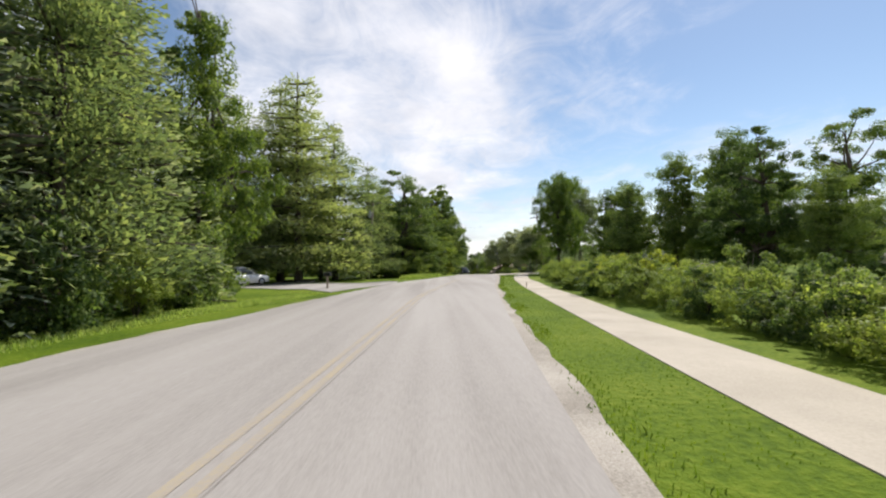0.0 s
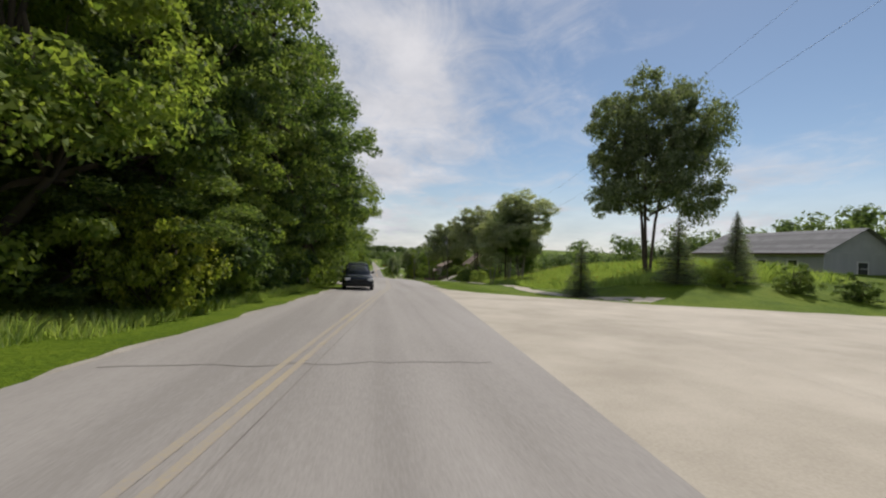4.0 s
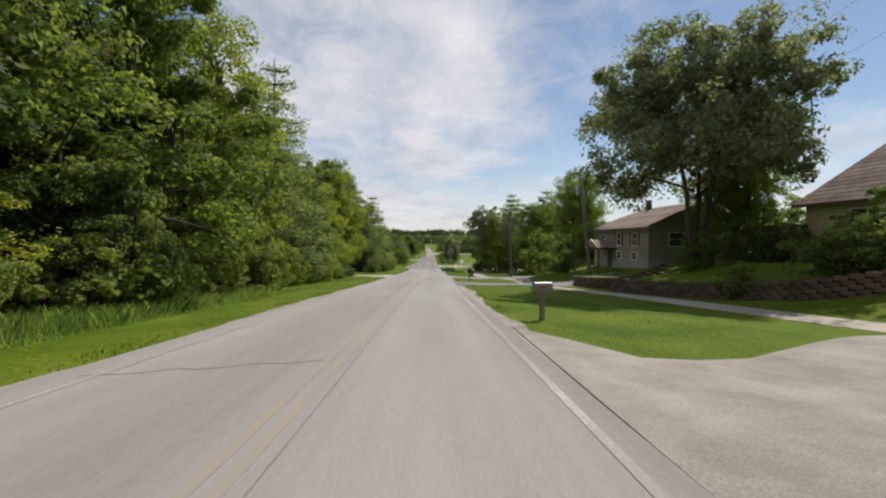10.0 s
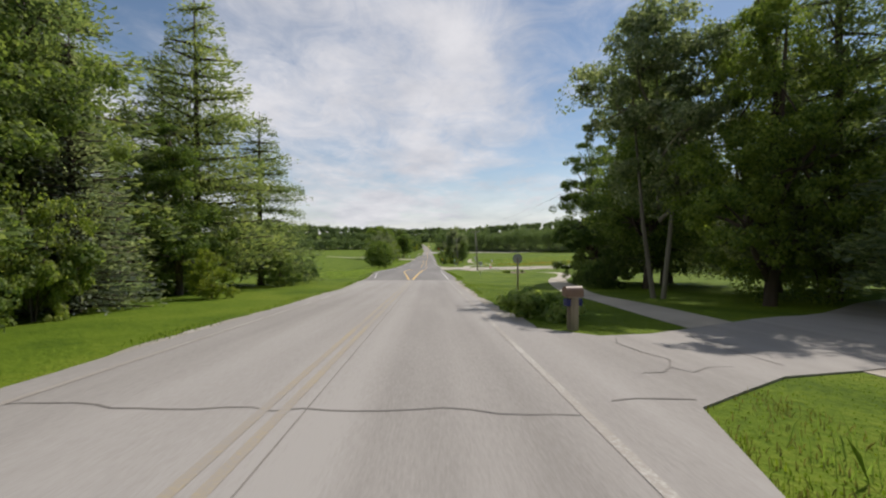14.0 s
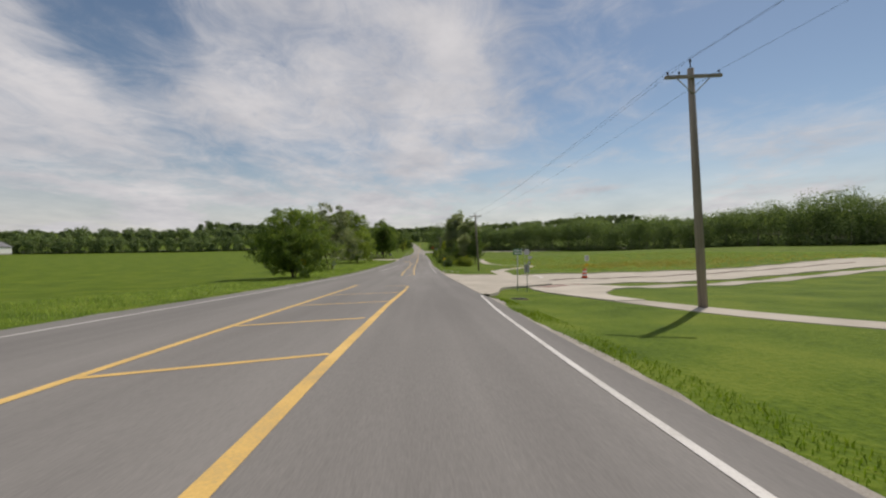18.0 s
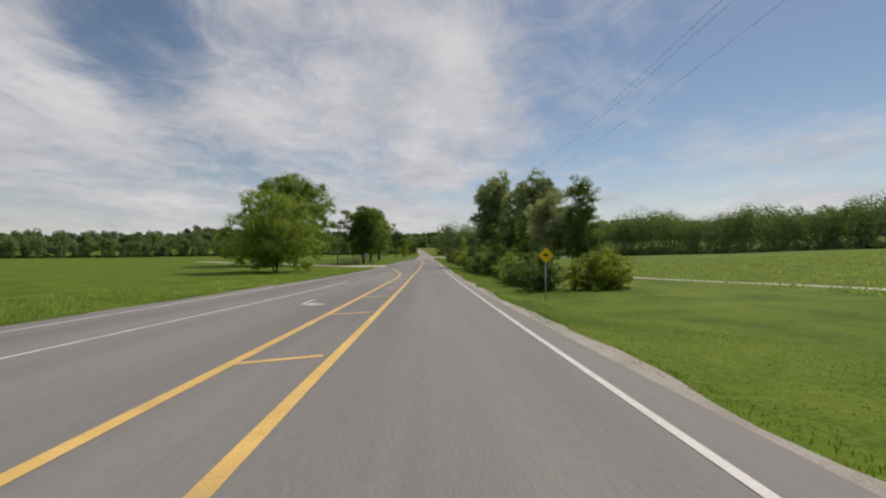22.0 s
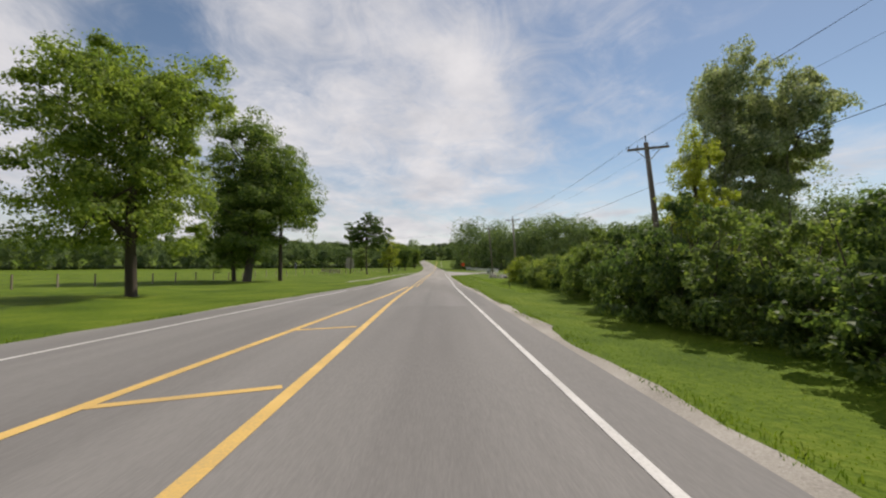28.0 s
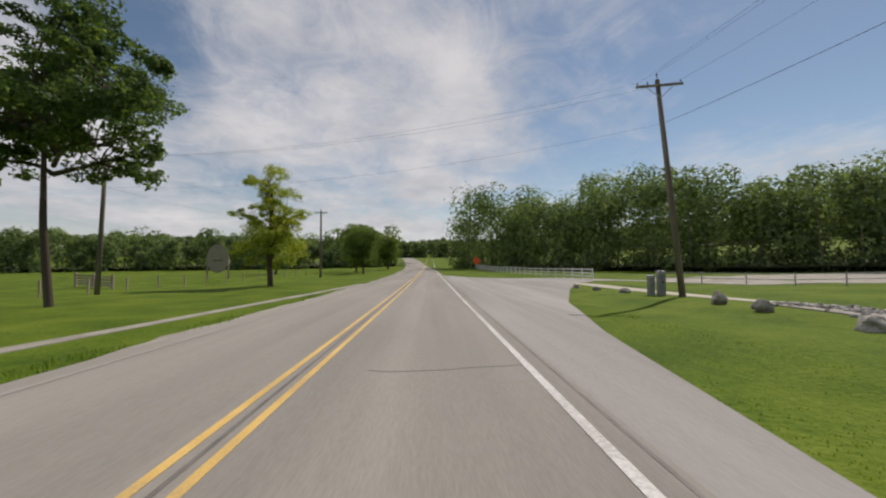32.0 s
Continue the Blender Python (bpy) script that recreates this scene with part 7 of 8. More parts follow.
def gable_house(name, x0, x1, y0, y1, zb, ze, zr, wall_mat, roof_mat, label, windows=(), over=0.45, hip=0.0, siding=0.16, boards_front=True, chimney=None, sub_z=None, doors=()):
    """A house with its ridge along y; its road side faces -x, its near gable faces -y."""
    h = new(name)
    tagged(h, label, "house")
    xm = (x0 + x1) / 2
    wl_ = []
    bm = box_bm(x0, x0 + 0.2, y0, y1, zb, ze); wall_w = part("wall", bm, wall_mat, h)
    part("wall", box_bm(x1 - 0.2, x1, y0, y1, zb, ze), wall_mat, h)
    for ya, yb, gab in ((y0, y0 + 0.2, True), (y1 - 0.2, y1, hip == 0)):
        bm = bmesh.new()
        prof = [(x0 + 0.2, zb), (x1 - 0.2, zb), (x1 - 0.2, ze)] + ([(xm, zr - 0.05)] if gab else []) + [(x0 + 0.2, ze)]
        a = [bm.verts.new((x, ya, z)) for x, z in prof]; b = [bm.verts.new((x, yb, z)) for x, z in prof]
        bm.faces.new(a); bm.faces.new(b[::-1])
        for j in range(len(prof)):
            k = (j + 1) % len(prof)
            bm.faces.new((a[j], b[j], b[k], a[k]))
        bmesh.ops.recalc_face_normals(bm, faces=bm.faces[:])
        w2 = part("wall", bm, wall_mat, h)
        if ya == y0:
            wall_s = w2
    part("foundation", box_bm(x0 - 0.03, x1 + 0.03, y0 - 0.03, y1 + 0.03, (sub_z or zb - 0.8), zb), M_FOUND, h)
    if siding:
        boards(wall_w, y0, y1, x0 - 0.002, zb + 0.02, ze - 0.02, siding, wall_mat, axis="y")
        boards(wall_s, x0, x1, y0 - 0.002, zb + 0.02, ze - 0.02, siding, wall_mat, axis="x")
    roof = new("roof"); roof.parent = h
    dz = (zr - ze) / (xm - x0) * over
    nc = 14
    roof_slope(roof, x0 - over, xm, y0 - over, y1 + over, ze - dz, zr, roof_mat, nc, cut1=hip)
    roof_slope(roof, x1 + over, xm, y0 - over, y1 + over, ze - dz, zr, roof_mat, nc, cut1=hip)
    if hip:
        bm = bmesh.new()
        v = [bm.verts.new(p) for p in ((x0 - over, y1 + over, ze - dz), (x1 + over, y1 + over, ze - dz), (xm, y1 + over - hip, zr))]
        bm.faces.new(v); part("hip", bm, roof_mat, roof)
    part("fascia", box_bm(x0 - over - 0.03, x0 - over, y0 - over, y1 + over, ze - dz - 0.16, ze - dz + 0.01), M_BROWNTRIM, roof)
    part("soffit", box_bm(x0 - over, x0 + 0.02, y0 - over, y1 + over, ze - dz - 0.05, ze - dz - 0.02), M_WHITEPAINT, roof)
    for c, w, hh, ax, sh in windows:
        window(wall_w if ax == "x" else wall_s, c, w, hh, ax, (M_WHITEPAINT, M_GLASS), sh)
    # panels laid on the wall; a black one paints the dark of an open doorway
    for (xa, xb, ya, yb, za, zc2), m in doors:
        part("door", box_bm(xa, xb, ya, yb, za, zc2, 0.01), m, h)
    if chimney:
        cx, cy, cw, ct = chimney
        part("chimney", box_bm(cx - cw, cx + cw, cy - cw, cy + cw, zr - 0.9, ct, 0.02), M_BROWNTRIM, roof)
    return h


gable_house("ranch_house", 18.6, 27.4, 213.8, 225.6, 13.7, 16.9, 18.9, M_TAUPE, M_SHINGLE, "taupe split-level house with a brown shingle roof", over=0.6, hip=3.0, sub_z=11.6,
            windows=[((18.6, 216.2, 15.6), 0.95, 1.15, "x", M_BROWNTRIM), ((18.6, 219.4, 15.6), 0.8, 1.15, "x", M_BROWNTRIM), ((18.6, 223.2, 15.6), 1.3, 0.9, "x", None), ((18.6, 216.2, 14.05), 0.9, 0.6, "x", None), ((18.6, 219.4, 14.05), 0.9, 0.6, "x", None), ((21.0, 213.8, 15.6), 1.2, 1.1, "y", None)],
            chimney=(22.6, 221.5, 0.22, 19.7))
rh = bpy.data.objects["ranch_house"]
porch = new("porch"); porch.parent = rh
part("canopy", box_bm(16.7, 18.62, 219.9, 223.1, 14.55, 14.75, 0.02), M_BROWNTRIM, porch)
bm = bmesh.new()
va = [bm.verts.new(p) for p in ((16.6, 219.8, 14.76), (16.6, 223.2, 14.76), (16.6, 221.5, 15.55))]
vb = [bm.verts.new((18.6, v.co.y, v.co.z)) for v in va]
for f_ in ((va[0], va[1], va[2]), (vb[2], vb[1], vb[0]), (va[0], va[2], vb[2], vb[0]), (va[2], va[1], vb[1], vb[2]), (va[1], va[0], vb[0], vb[1])):
    bm.faces.new(f_)
bmesh.ops.recalc_face_normals(bm, faces=bm.faces[:])
part("porch_roof", bm, M_SHINGLE, porch)
part("gable_trim", tubes_mesh("gable_trim", [([Vector((16.57, 219.75, 14.74)), Vector((16.57, 221.5, 15.58))], [0.05, 0.05]), ([Vector((16.57, 221.5, 15.58)), Vector((16.57, 223.25, 14.74))], [0.05, 0.05])], M_WHITEPAINT, 4), None, porch, "pale gable trim")
for y_ in (220.1, 222.9):
    part("porch_post", box_bm(16.75, 16.89, y_ - 0.07, y_ + 0.07, 11.9, 14.55, 0.01), M_BROWNTRIM, porch)
part("front_door", box_bm(18.54, 18.585, 221.0, 221.95, 12.4, 14.45, 0.01), M_BROWNTRIM, porch, "dark front door")
for i_ in range(3):
    part("step", box_bm(16.2 + 0.35 * i_, 18.5, 220.4, 222.6, 11.6 + 0.17 * i_, 11.77 + 0.17 * i_ - 0.005, 0.01), M_CONC, porch)
gable_house("cottage", 24.0, 31.0, 195.6, 204.6, 14.6, 18.3, 21.6, M_CREAM, M_SHINGLE, "cream cottage with a steep brown roof", over=0.5, hip=2.2, sub_z=13.0,
            windows=[((24.0, 198.2, 16.6), 0.9, 1.5, "x", None), ((24.0, 201.2, 16.6), 0.9, 1.5, "x", None), ((27.0, 195.6, 17.4), 0.9, 1.1, "y", None)], chimney=(27.4, 201.0, 0.2, 22.3))
part("porch_wing", box_bm(23.2, 27.0, 204.6, 208.0, 13.2, 16.6, 0.02), M_BROWNTRIM, bpy.data.objects["cottage"], "dark brown side wing")
gable_house("long_house", 37.5, 46.5, 103.0, 119.0, 19.2, 22.6, 25.0, M_GREYWALL, M_GREYROOF, "low grey house behind shrubs", over=0.5, siding=0.2, windows=[((37.5, 106, 21.0), 1.0, 1.2, "x", None), ((37.5, 109.5, 21.0), 1.0, 1.2, "x", None), ((37.5, 114, 21.0), 1.6, 1.2, "x", None), ((42.0, 103.0, 21.0), 1.2, 1.2, "y", None)])
# the garage wall has no opening: its dark inside is painted as a black panel
gable_house("garage", 31.2, 38.0, 271.0, 279.0, 8.0, 10.8, 12.6, M_GREYWALL, M_GREYROOF, "pale garage under trees, its dark open doorway a flat black panel", over=0.4, siding=0.2, windows=[], doors=[((31.16, 31.21, 272.4, 276.6, 8.05, 10.2), M_BLACK)])
gable_house("grey_house", -52.0, -44.0, 62.0, 74.0, 18.8, 21.9, 24.0, M_GREYWALL, M_GREYROOF, "pale grey house behind the pines", over=0.4, siding=0.2, windows=[((-48.0, 62.0, 20.4), 1.2, 1.2, "y", None)])
gable_house("white_shed", -43.0, -40.5, 64.5, 69.0, 18.7, 21.4, 22.6, M_WHITEPAINT, M_GREYROOF, "small white shed beside a grey house", over=0.3, siding=0.2, windows=[])
gable_house("far_farmhouse", -326.0, -317.0, 560.0, 569.0, 2.0, 5.4, 7.6, M_WHITEPAINT, M_GREYROOF, "white farmhouse far across the meadow", over=0.5, siding=0, windows=[])
gable_house("far_barn", -262.0, -250.0, 585.0, 600.0, 1.0, 5.0, 8.0, M_WHITEPAINT, M_GREYROOF, "long white shed far across the meadow", over=0.5, siding=0, windows=[])


# ---------------------------------------------------------------- retaining walls of brown blocks
M_BLOCK = material("brown_block", [(0.075, 0.05, 0.038), (0.12, 0.082, 0.062), (0.17, 0.12, 0.09)], 0.95, 2.5, 25.0, 0.5, 0.01, objvar=0.3)


def block_wall(pts, courses, label, h=0.2, L=0.46):
    top = new("retaining_wall")
    P = np.array(pts, dtype=float)
    d = np.concatenate([[0], np.cumsum(np.hypot(*np.diff(P, axis=0).T))])
    bm = box_bm(-L / 2 + 0.006, L / 2 - 0.006, -0.14, 0.14, 0.006, h - 0.004, 0.02)
    me = bpy.data.meshes.new("block"); bm.to_mesh(me); bm.free(); me.materials.append(M_BLOCK)
    zb = min(gz(x, y) for x, y in pts)
    for c in range(courses):
        s = L * 0.5 * (c % 2) + L * 0.5
        while s < d[-1]:
            x, y = np.interp(s, d, P[:, 0]), np.interp(s, d, P[:, 1])
            x2, y2 = np.interp(s + 0.2, d, P[:, 0]), np.interp(s + 0.2, d, P[:, 1])
            ob = new("block", me); ob.parent = top
            ob.matrix_basis = Matrix.LocRotScale((x + 0.012 * c, y, gz(float(x), float(y)) - 0.15 + c * h), Euler((0, 0, math.atan2(y2 - y, x2 - x))), None)
            s += L
    tagged(top, label, "retaining wall")


block_wall([(12.7, 207.6), (13.2, 204.0), (14.2, 199.0), (15.2, 195.0), (16.4, 192.6)], 5, "dark brown block retaining wall below a raised garden")
block_wall([(13.0, 216.0), (12.4, 213.9), (12.9, 211.5), (14.2, 209.6), (17.0, 208.6)], 5, "curved dark brown block retaining wall by a drive")

# raised garden beds behind the walls, with flowers
M_SOIL = material("garden_bed", [(0.05, 0.07, 0.015), (0.09, 0.12, 0.02), (0.12, 0.13, 0.04)], 0.95, 1.0, 10.0, 0.6, 0.03, coords="World")
flat_poly("garden_bed_1", [(12.85, 207.6), (13.4, 204.0), (14.4, 199.0), (15.4, 195.2), (16.6, 192.9), (20, 194.5), (21.5, 200), (20.5, 207.5)], M_LAWN, 0.0, "raised lawn behind a block wall", "lawn", zf=lambda x, y: np.maximum(ground_z(x, y), ground_z(np.minimum(x, 15.5), y) + 0.78), skirt=1.2)
flat_poly("garden_bed_2", [(13.15, 215.8), (12.6, 213.9), (13.1, 211.7), (14.3, 209.9), (17.0, 208.9), (18.4, 210), (18.4, 217), (15.5, 217.5)], M_SOIL, 0.0, "raised flower bed behind a block wall", "flower bed", zf=lambda x, y: np.maximum(ground_z(x, y), ground_z(np.minimum(x, 14.0), y) + 0.76), skirt=1.2)


# ---------------------------------------------------------------- big oval sign, far left
s_ = thing("oval_sign", -29.5, 667.0, 20, "large tan oval sign board on timber posts in a field", "sign")
post(s_, 3.0, 0.12, mat=M_WOOD, x=-1.3); post(s_, 3.0, 0.12, mat=M_WOOD, x=1.3)
bm = bmesh.new()
bmesh.ops.create_cone(bm, cap_ends=True, segments=36, radius1=1.0, radius2=1.0, depth=0.16)
bmesh.ops.transform(bm, matrix=Matrix.Translation((0, -0.1, 2.9)) @ Matrix.Diagonal((1.35, 1, 2.0, 1)) @ Matrix.Rotation(math.pi / 2, 4, "X"), verts=bm.verts)
part("board", bm, M_TAUPE, s_)
bars(s_, [(0, 2.6, 1.2, 0.14)], M_BROWNTRIM, -0.19)
s_ = thing("signal_board", -38.0, 640.0, 0, "small dark board with white patches in the field", "sign")
post(s_, 2.6, 0.04); p_ = plate(s_, "panel", 0.7, 1.7, 2.0, M_BLACK)
bars(p_, [(-0.15, 2.5, 0.2, 0.3), (0.15, 2.0, 0.2, 0.3), (-0.15, 1.6, 0.2, 0.3)], M_SIGNWHITE, -0.053)


# storm drain in the grass corner
s_ = thing("drain_grate", 4.74, 351.88, 8, "rusty brown storm drain grate set in the grass", "drain grate")
part("frame", box_bm(-0.42, 0.42, -0.3, 0.3, -0.05, 0.025, 0.008), M_TANBOX, s_)
for i_ in range(9):
    part("bar", box_bm(-0.36 + 0.085 * i_, -0.32 + 0.085 * i_, -0.26, 0.26, 0.02, 0.05, 0), M_DARKMETAL, s_)


# ---------------------------------------------------------------- vehicles
M_CARPAINT = material("dark_blue_paint", [(0.012, 0.016, 0.024), (0.02, 0.026, 0.036)], 0.18, 0.5, 200.0, 0.0, spec=0.6)
M_TRUCKPAINT = material("white_car_paint", [(0.62, 0.62, 0.62), (0.68, 0.68, 0.68)], 0.25, 0.5, 200.0, 0.0, spec=0.5)
M_TYRE = material("tyre_rubber", [(0.015, 0.015, 0.015), (0.03, 0.03, 0.03)], 0.85, 6.0, 60.0, 0.3)
M_TAIL = material("red_lens", [(0.40, 0.012, 0.01), (0.5, 0.02, 0.015)], 0.15, 6.0, 60.0, 0.0, spec=0.6)
M_AMBER = material("amber_lens", [(0.6, 0.22, 0.02), (0.7, 0.28, 0.03)], 0.15, 6.0, 60.0, 0.0, spec=0.6)


def loft(sections, mat, name, parent, bevel=0.03):
    """A closed body from side outlines at several widths: each section is (half_width, [(y, z), ...])."""
    bm = bmesh.new()
    rings = []
    for x, prof in sections:
        rings.append([bm.verts.new((x, y, z)) for y, z in prof])
    n = len(rings[0])
    for a, b in zip(rings[:-1], rings[1:]):
        for i in range(n):
            j = (i + 1) % n
            bm.faces.new((a[i], a[j], b[j], b[i]))
    bm.faces.new(rings[0][::-1]); bm.faces.new(rings[-1])
    bmesh.ops.recalc_face_normals(bm, faces=bm.faces[:])
    bmesh.ops.bevel(bm, geom=[e for e in bm.edges if e.calc_face_angle(0) > 0.5], offset=bevel, segments=2, affect="EDGES")
    return part(name, bm, mat, parent)


def wheel(parent, x, y, r, w):
    wv = new("wheel"); wv.parent = parent; wv.matrix_basis = Matrix.Translation((x, y, r))
    part("tyre", tubes_mesh("tyre", [([Vector((-w / 2, 0, 0)), Vector((-w / 2 + 0.02, 0, 0)), Vector((w / 2 - 0.02, 0, 0)), Vector((w / 2, 0, 0))], [r * 0.86, r, r, r * 0.86])], M_TYRE, 24), None, wv)
    part("rim", tubes_mesh("rim", [([Vector((-w / 2 - 0.006, 0, 0)), Vector((w / 2 + 0.006, 0, 0))], [r * 0.6, r * 0.6])], M_STEEL, 16), None, wv)


def body_ring(bm, y, half, z0, z1, bulge, n=10):
    """One cross ring of a car body: flat floor, bulging flanks, rounded shoulders."""
    pts = []
    for i in range(n + 1):
        t = math.pi * i / n
        c, s = math.cos(t), math.sin(t)
        x = half * math.copysign(abs(c) ** bulge, c)
        z = z0 + (z1 - z0) * abs(s) ** bulge
        pts.append(bm.verts.new((x, y, z)))
    return pts


def skin(rings, name, mat, parent, label=""):
    bm, rows = rings
    n = len(rows[0])
    for a, b in zip(rows[:-1], rows[1:]):
        for i in range(n - 1):
            bm.faces.new((a[i], a[i + 1], b[i + 1], b[i]))
        bm.faces.new((a[-1], a[0], b[0], b[-1]))
    bm.faces.new(rows[0]); bm.faces.new(rows[-1][::-1])
    bmesh.ops.recalc_face_normals(bm, faces=bm.faces[:])
    for f in bm.faces:
        f.smooth = True
    return part(name, bm, mat, parent, label)


def car(name, x, y, turn, paint, label, suv=True):
    """A car with its nose towards -y, its tail towards +y."""
    top = thing(name, x, y, turn, label, "car", lift=0.05, z=float(road_z(y)) - 0.03 if name == "suv" else None)
    bm = bmesh.new()
    prof = [(-2.36, 0.72, 0.42, 0.66), (-2.28, 0.84, 0.34, 0.84), (-2.0, 0.90, 0.28, 0.94), (-1.1, 0.92, 0.26, 1.03), (-0.4, 0.92, 0.26, 1.06), (1.2, 0.92, 0.26, 1.08), (2.0, 0.90, 0.30, 1.06), (2.25, 0.85, 0.36, 1.0), (2.34, 0.76, 0.42, 0.86)]
    skin((bm, [body_ring(bm, p[0], p[1], p[2], p[3], 0.32) for p in prof]), "body", paint, top)
    bm = bmesh.new()
    if suv:
        cab = [(-1.15, 0.70, 0.95, 1.06), (-0.75, 0.70, 0.95, 1.36), (-0.35, 0.68, 0.95, 1.58), (0.3, 0.68, 0.95, 1.66), (1.4, 0.67, 0.95, 1.64), (1.95, 0.65, 0.95, 1.5), (2.18, 0.64, 0.95, 1.08)]
    else:
        cab = [(-0.95, 0.70, 0.95, 1.06), (-0.55, 0.70, 0.95, 1.4), (-0.2, 0.68, 0.95, 1.66), (0.55, 0.68, 0.95, 1.7), (0.8, 0.67, 0.95, 1.6), (0.9, 0.66, 0.95, 1.06)]
    skin((bm, [body_ring(bm, p[0], p[1], p[2], p[3], 0.45) for p in cab]), "cabin", M_GLASS, top, "dark tinted glass cabin")
    ys_ = (-0.30, 1.75) if suv else (-0.18, 0.72)
    bm = bmesh.new()
    skin((bm, [body_ring(bm, y_, h_, 1.555 if suv else 1.62, z_, 0.5) for y_, h_, z_ in ((ys_[0], 0.60, 1.61 if suv else 1.68), (sum(ys_) / 2, 0.63, 1.69 if suv else 1.735), (ys_[1], 0.58, 1.61 if suv else 1.67))]), "roof", paint, top)
    for sx in (-1, 1):
        for y_, dy in ((-0.72, 0.42), (0.55, 0.02), (1.5 if suv else 0.72, 0.12)):
            part("pillar", tubes_mesh("pillar", [([Vector((sx * 0.735, y_ - 0.25 * (dy > 0.2), 1.03)), Vector((sx * 0.70, y_ + dy * 0.4, 1.33)), Vector((sx * 0.60, y_ + dy, 1.60))], [0.045, 0.04, 0.035])], paint, 6), None, top)
        m_ = part("mirror", box_bm(min(sx * 0.86, sx * 1.04), max(sx * 0.86, sx * 1.04), -0.62, -0.5, 1.04, 1.18, 0.03), paint, top)
        t = part("tail_light", box_bm(min(sx * 0.66, sx * 0.86), max(sx * 0.66, sx * 0.86), 2.17, 2.31, 0.80, 1.02, 0.03), M_TAIL, top, "red tail light")
        part("indicator", box_bm(min(sx * 0.68, sx * 0.84), max(sx * 0.68, sx * 0.84), 2.2, 2.33, 0.72, 0.795, 0.015), M_AMBER, t)
        part("headlight", box_bm(min(sx * 0.52, sx * 0.82), max(sx * 0.52, sx * 0.82), -2.34, -2.16, 0.66, 0.80, 0.04), M_SIGNWHITE, top, "clear headlight")
    part("grille", box_bm(-0.48, 0.48, -2.385, -2.28, 0.58, 0.74, 0.02), M_BLACK, top)
    part("bumper", box_bm(-0.84, 0.84, 2.2, 2.41, 0.38, 0.62, 0.06), M_BLACK if suv else M_STEEL, top)
    part("bumper", box_bm(-0.82, 0.82, -2.44, -2.22, 0.34, 0.54, 0.06), M_BLACK, top)
    for yy_ in (-1.45, 1.45):
        for sx in (-1, 1):
            wheel(top, sx * 0.84, yy_, 0.35, 0.22)
    part("number_plate", box_bm(-0.16, 0.16, 2.412, 2.424, 0.46, 0.56, 0.004), M_SIGNWHITE, top)
    return top


car("suv", -6.05, 97.55, 5, M_CARPAINT, "dark blue station car driving in the oncoming lane")
car("pickup_truck", -30.5, 37.2, 150, M_TRUCKPAINT, "white pickup truck parked on a drive under pines", suv=False)


# ---------------------------------------------------------------- tall grass, weeds and flowers
def clear_of_paving(x, y):
    """True where no drive, street or footpath lies."""
    ok = np.ones(len(x), dtype=bool)
    for P in PAVED:
        Q = np.roll(P, -1, 0)
        inside = np.zeros(len(x), dtype=bool)
        for (ax, ay), (bx, by) in zip(P, Q):
            if ay != by:
                inside ^= ((ay > y) != (by > y)) & (x < ax + (y - ay) * (bx - ax) / (by - ay))
        ok &= ~inside
    for P in WALKS:
        for (ax, ay), (bx, by) in zip(P[:-1], P[1:]):
            L2 = (bx - ax) ** 2 + (by - ay) ** 2
            t = np.clip(((x - ax) * (bx - ax) + (y - ay) * (by - ay)) / L2, 0, 1)
            ok &= np.hypot(x - ax - t * (bx - ax), y - ay - t * (by - ay)) > 0.85
    return ok


def blades(name, pts_fn, n, h, seed, mat, label, wide=0.02, lean=0.35, zf=None, category="grass"):
    """Standing blades as narrow bent triangles."""
    rng = np.random.default_rng(seed)
    x, y = pts_fn(rng, n)
    ok = clear_of_paving(x, y)
    x, y = x[ok], y[ok]
    z = (zf or ground_z)(x, y)
    n = len(x)
    hh = rng.uniform(h[0], h[1], n)
    a = rng.random(n) * 6.283
    side = np.stack([np.cos(a), np.sin(a), np.zeros(n)], 1) * (wide * (0.6 + 0.8 * rng.random(n)))[:, None]
    tip = rng.normal(size=(n, 2)) * (hh * lean)[:, None]
    p = np.stack([x, y, z - 0.02], 1)
    q = np.stack([x + tip[:, 0] * 0.35, y + tip[:, 1] * 0.35, z + hh * 0.6], 1)
    r = np.stack([x + tip[:, 0], y + tip[:, 1], z + hh], 1)
    V = np.stack([p - side, p + side, q + side * 0.8, r, q - side * 0.8], 1).reshape(-1, 3)
    Fc = np.arange(n * 5).reshape(-1, 5)
    ob = new(name, mesh_of(name, V, Fc, mat))
    return tagged(ob, label, category, kind="stuff")


def band(y0, y1, x0, x1, rel=True, clump=0.0):
    """Random places in a stretch beside the lane; x0 and x1 are offsets or functions of y."""
    def f(rng, n):
        y = rng.uniform(y0, y1, n)
        a = x0(y) if callable(x0) else x0 + (lane_x(y) if rel else 0)
        b = x1(y) if callable(x1) else x1 + (lane_x(y) if rel else 0)
        x = a + (b - a) * rng.random(n)
        if clump:
            keep = (np.sin(x * 1.7 + y * 0.9) + np.sin(x * 0.6 - y * 1.3 + 1.0) + rng.normal(size=n) * 0.7) > clump
            x, y = x[keep], y[keep]
        return x, y
    return f


WEED = M_LEAF["weed"]
M_GRASSB = material("grass_blade", [(0.075, 0.125, 0.012), (0.115, 0.175, 0.017), (0.17, 0.225, 0.028)], 0.8, 0.4, 5.0, 0.0, island=0.5, translucent=0.5, coords="World", fine_mix=0.2)
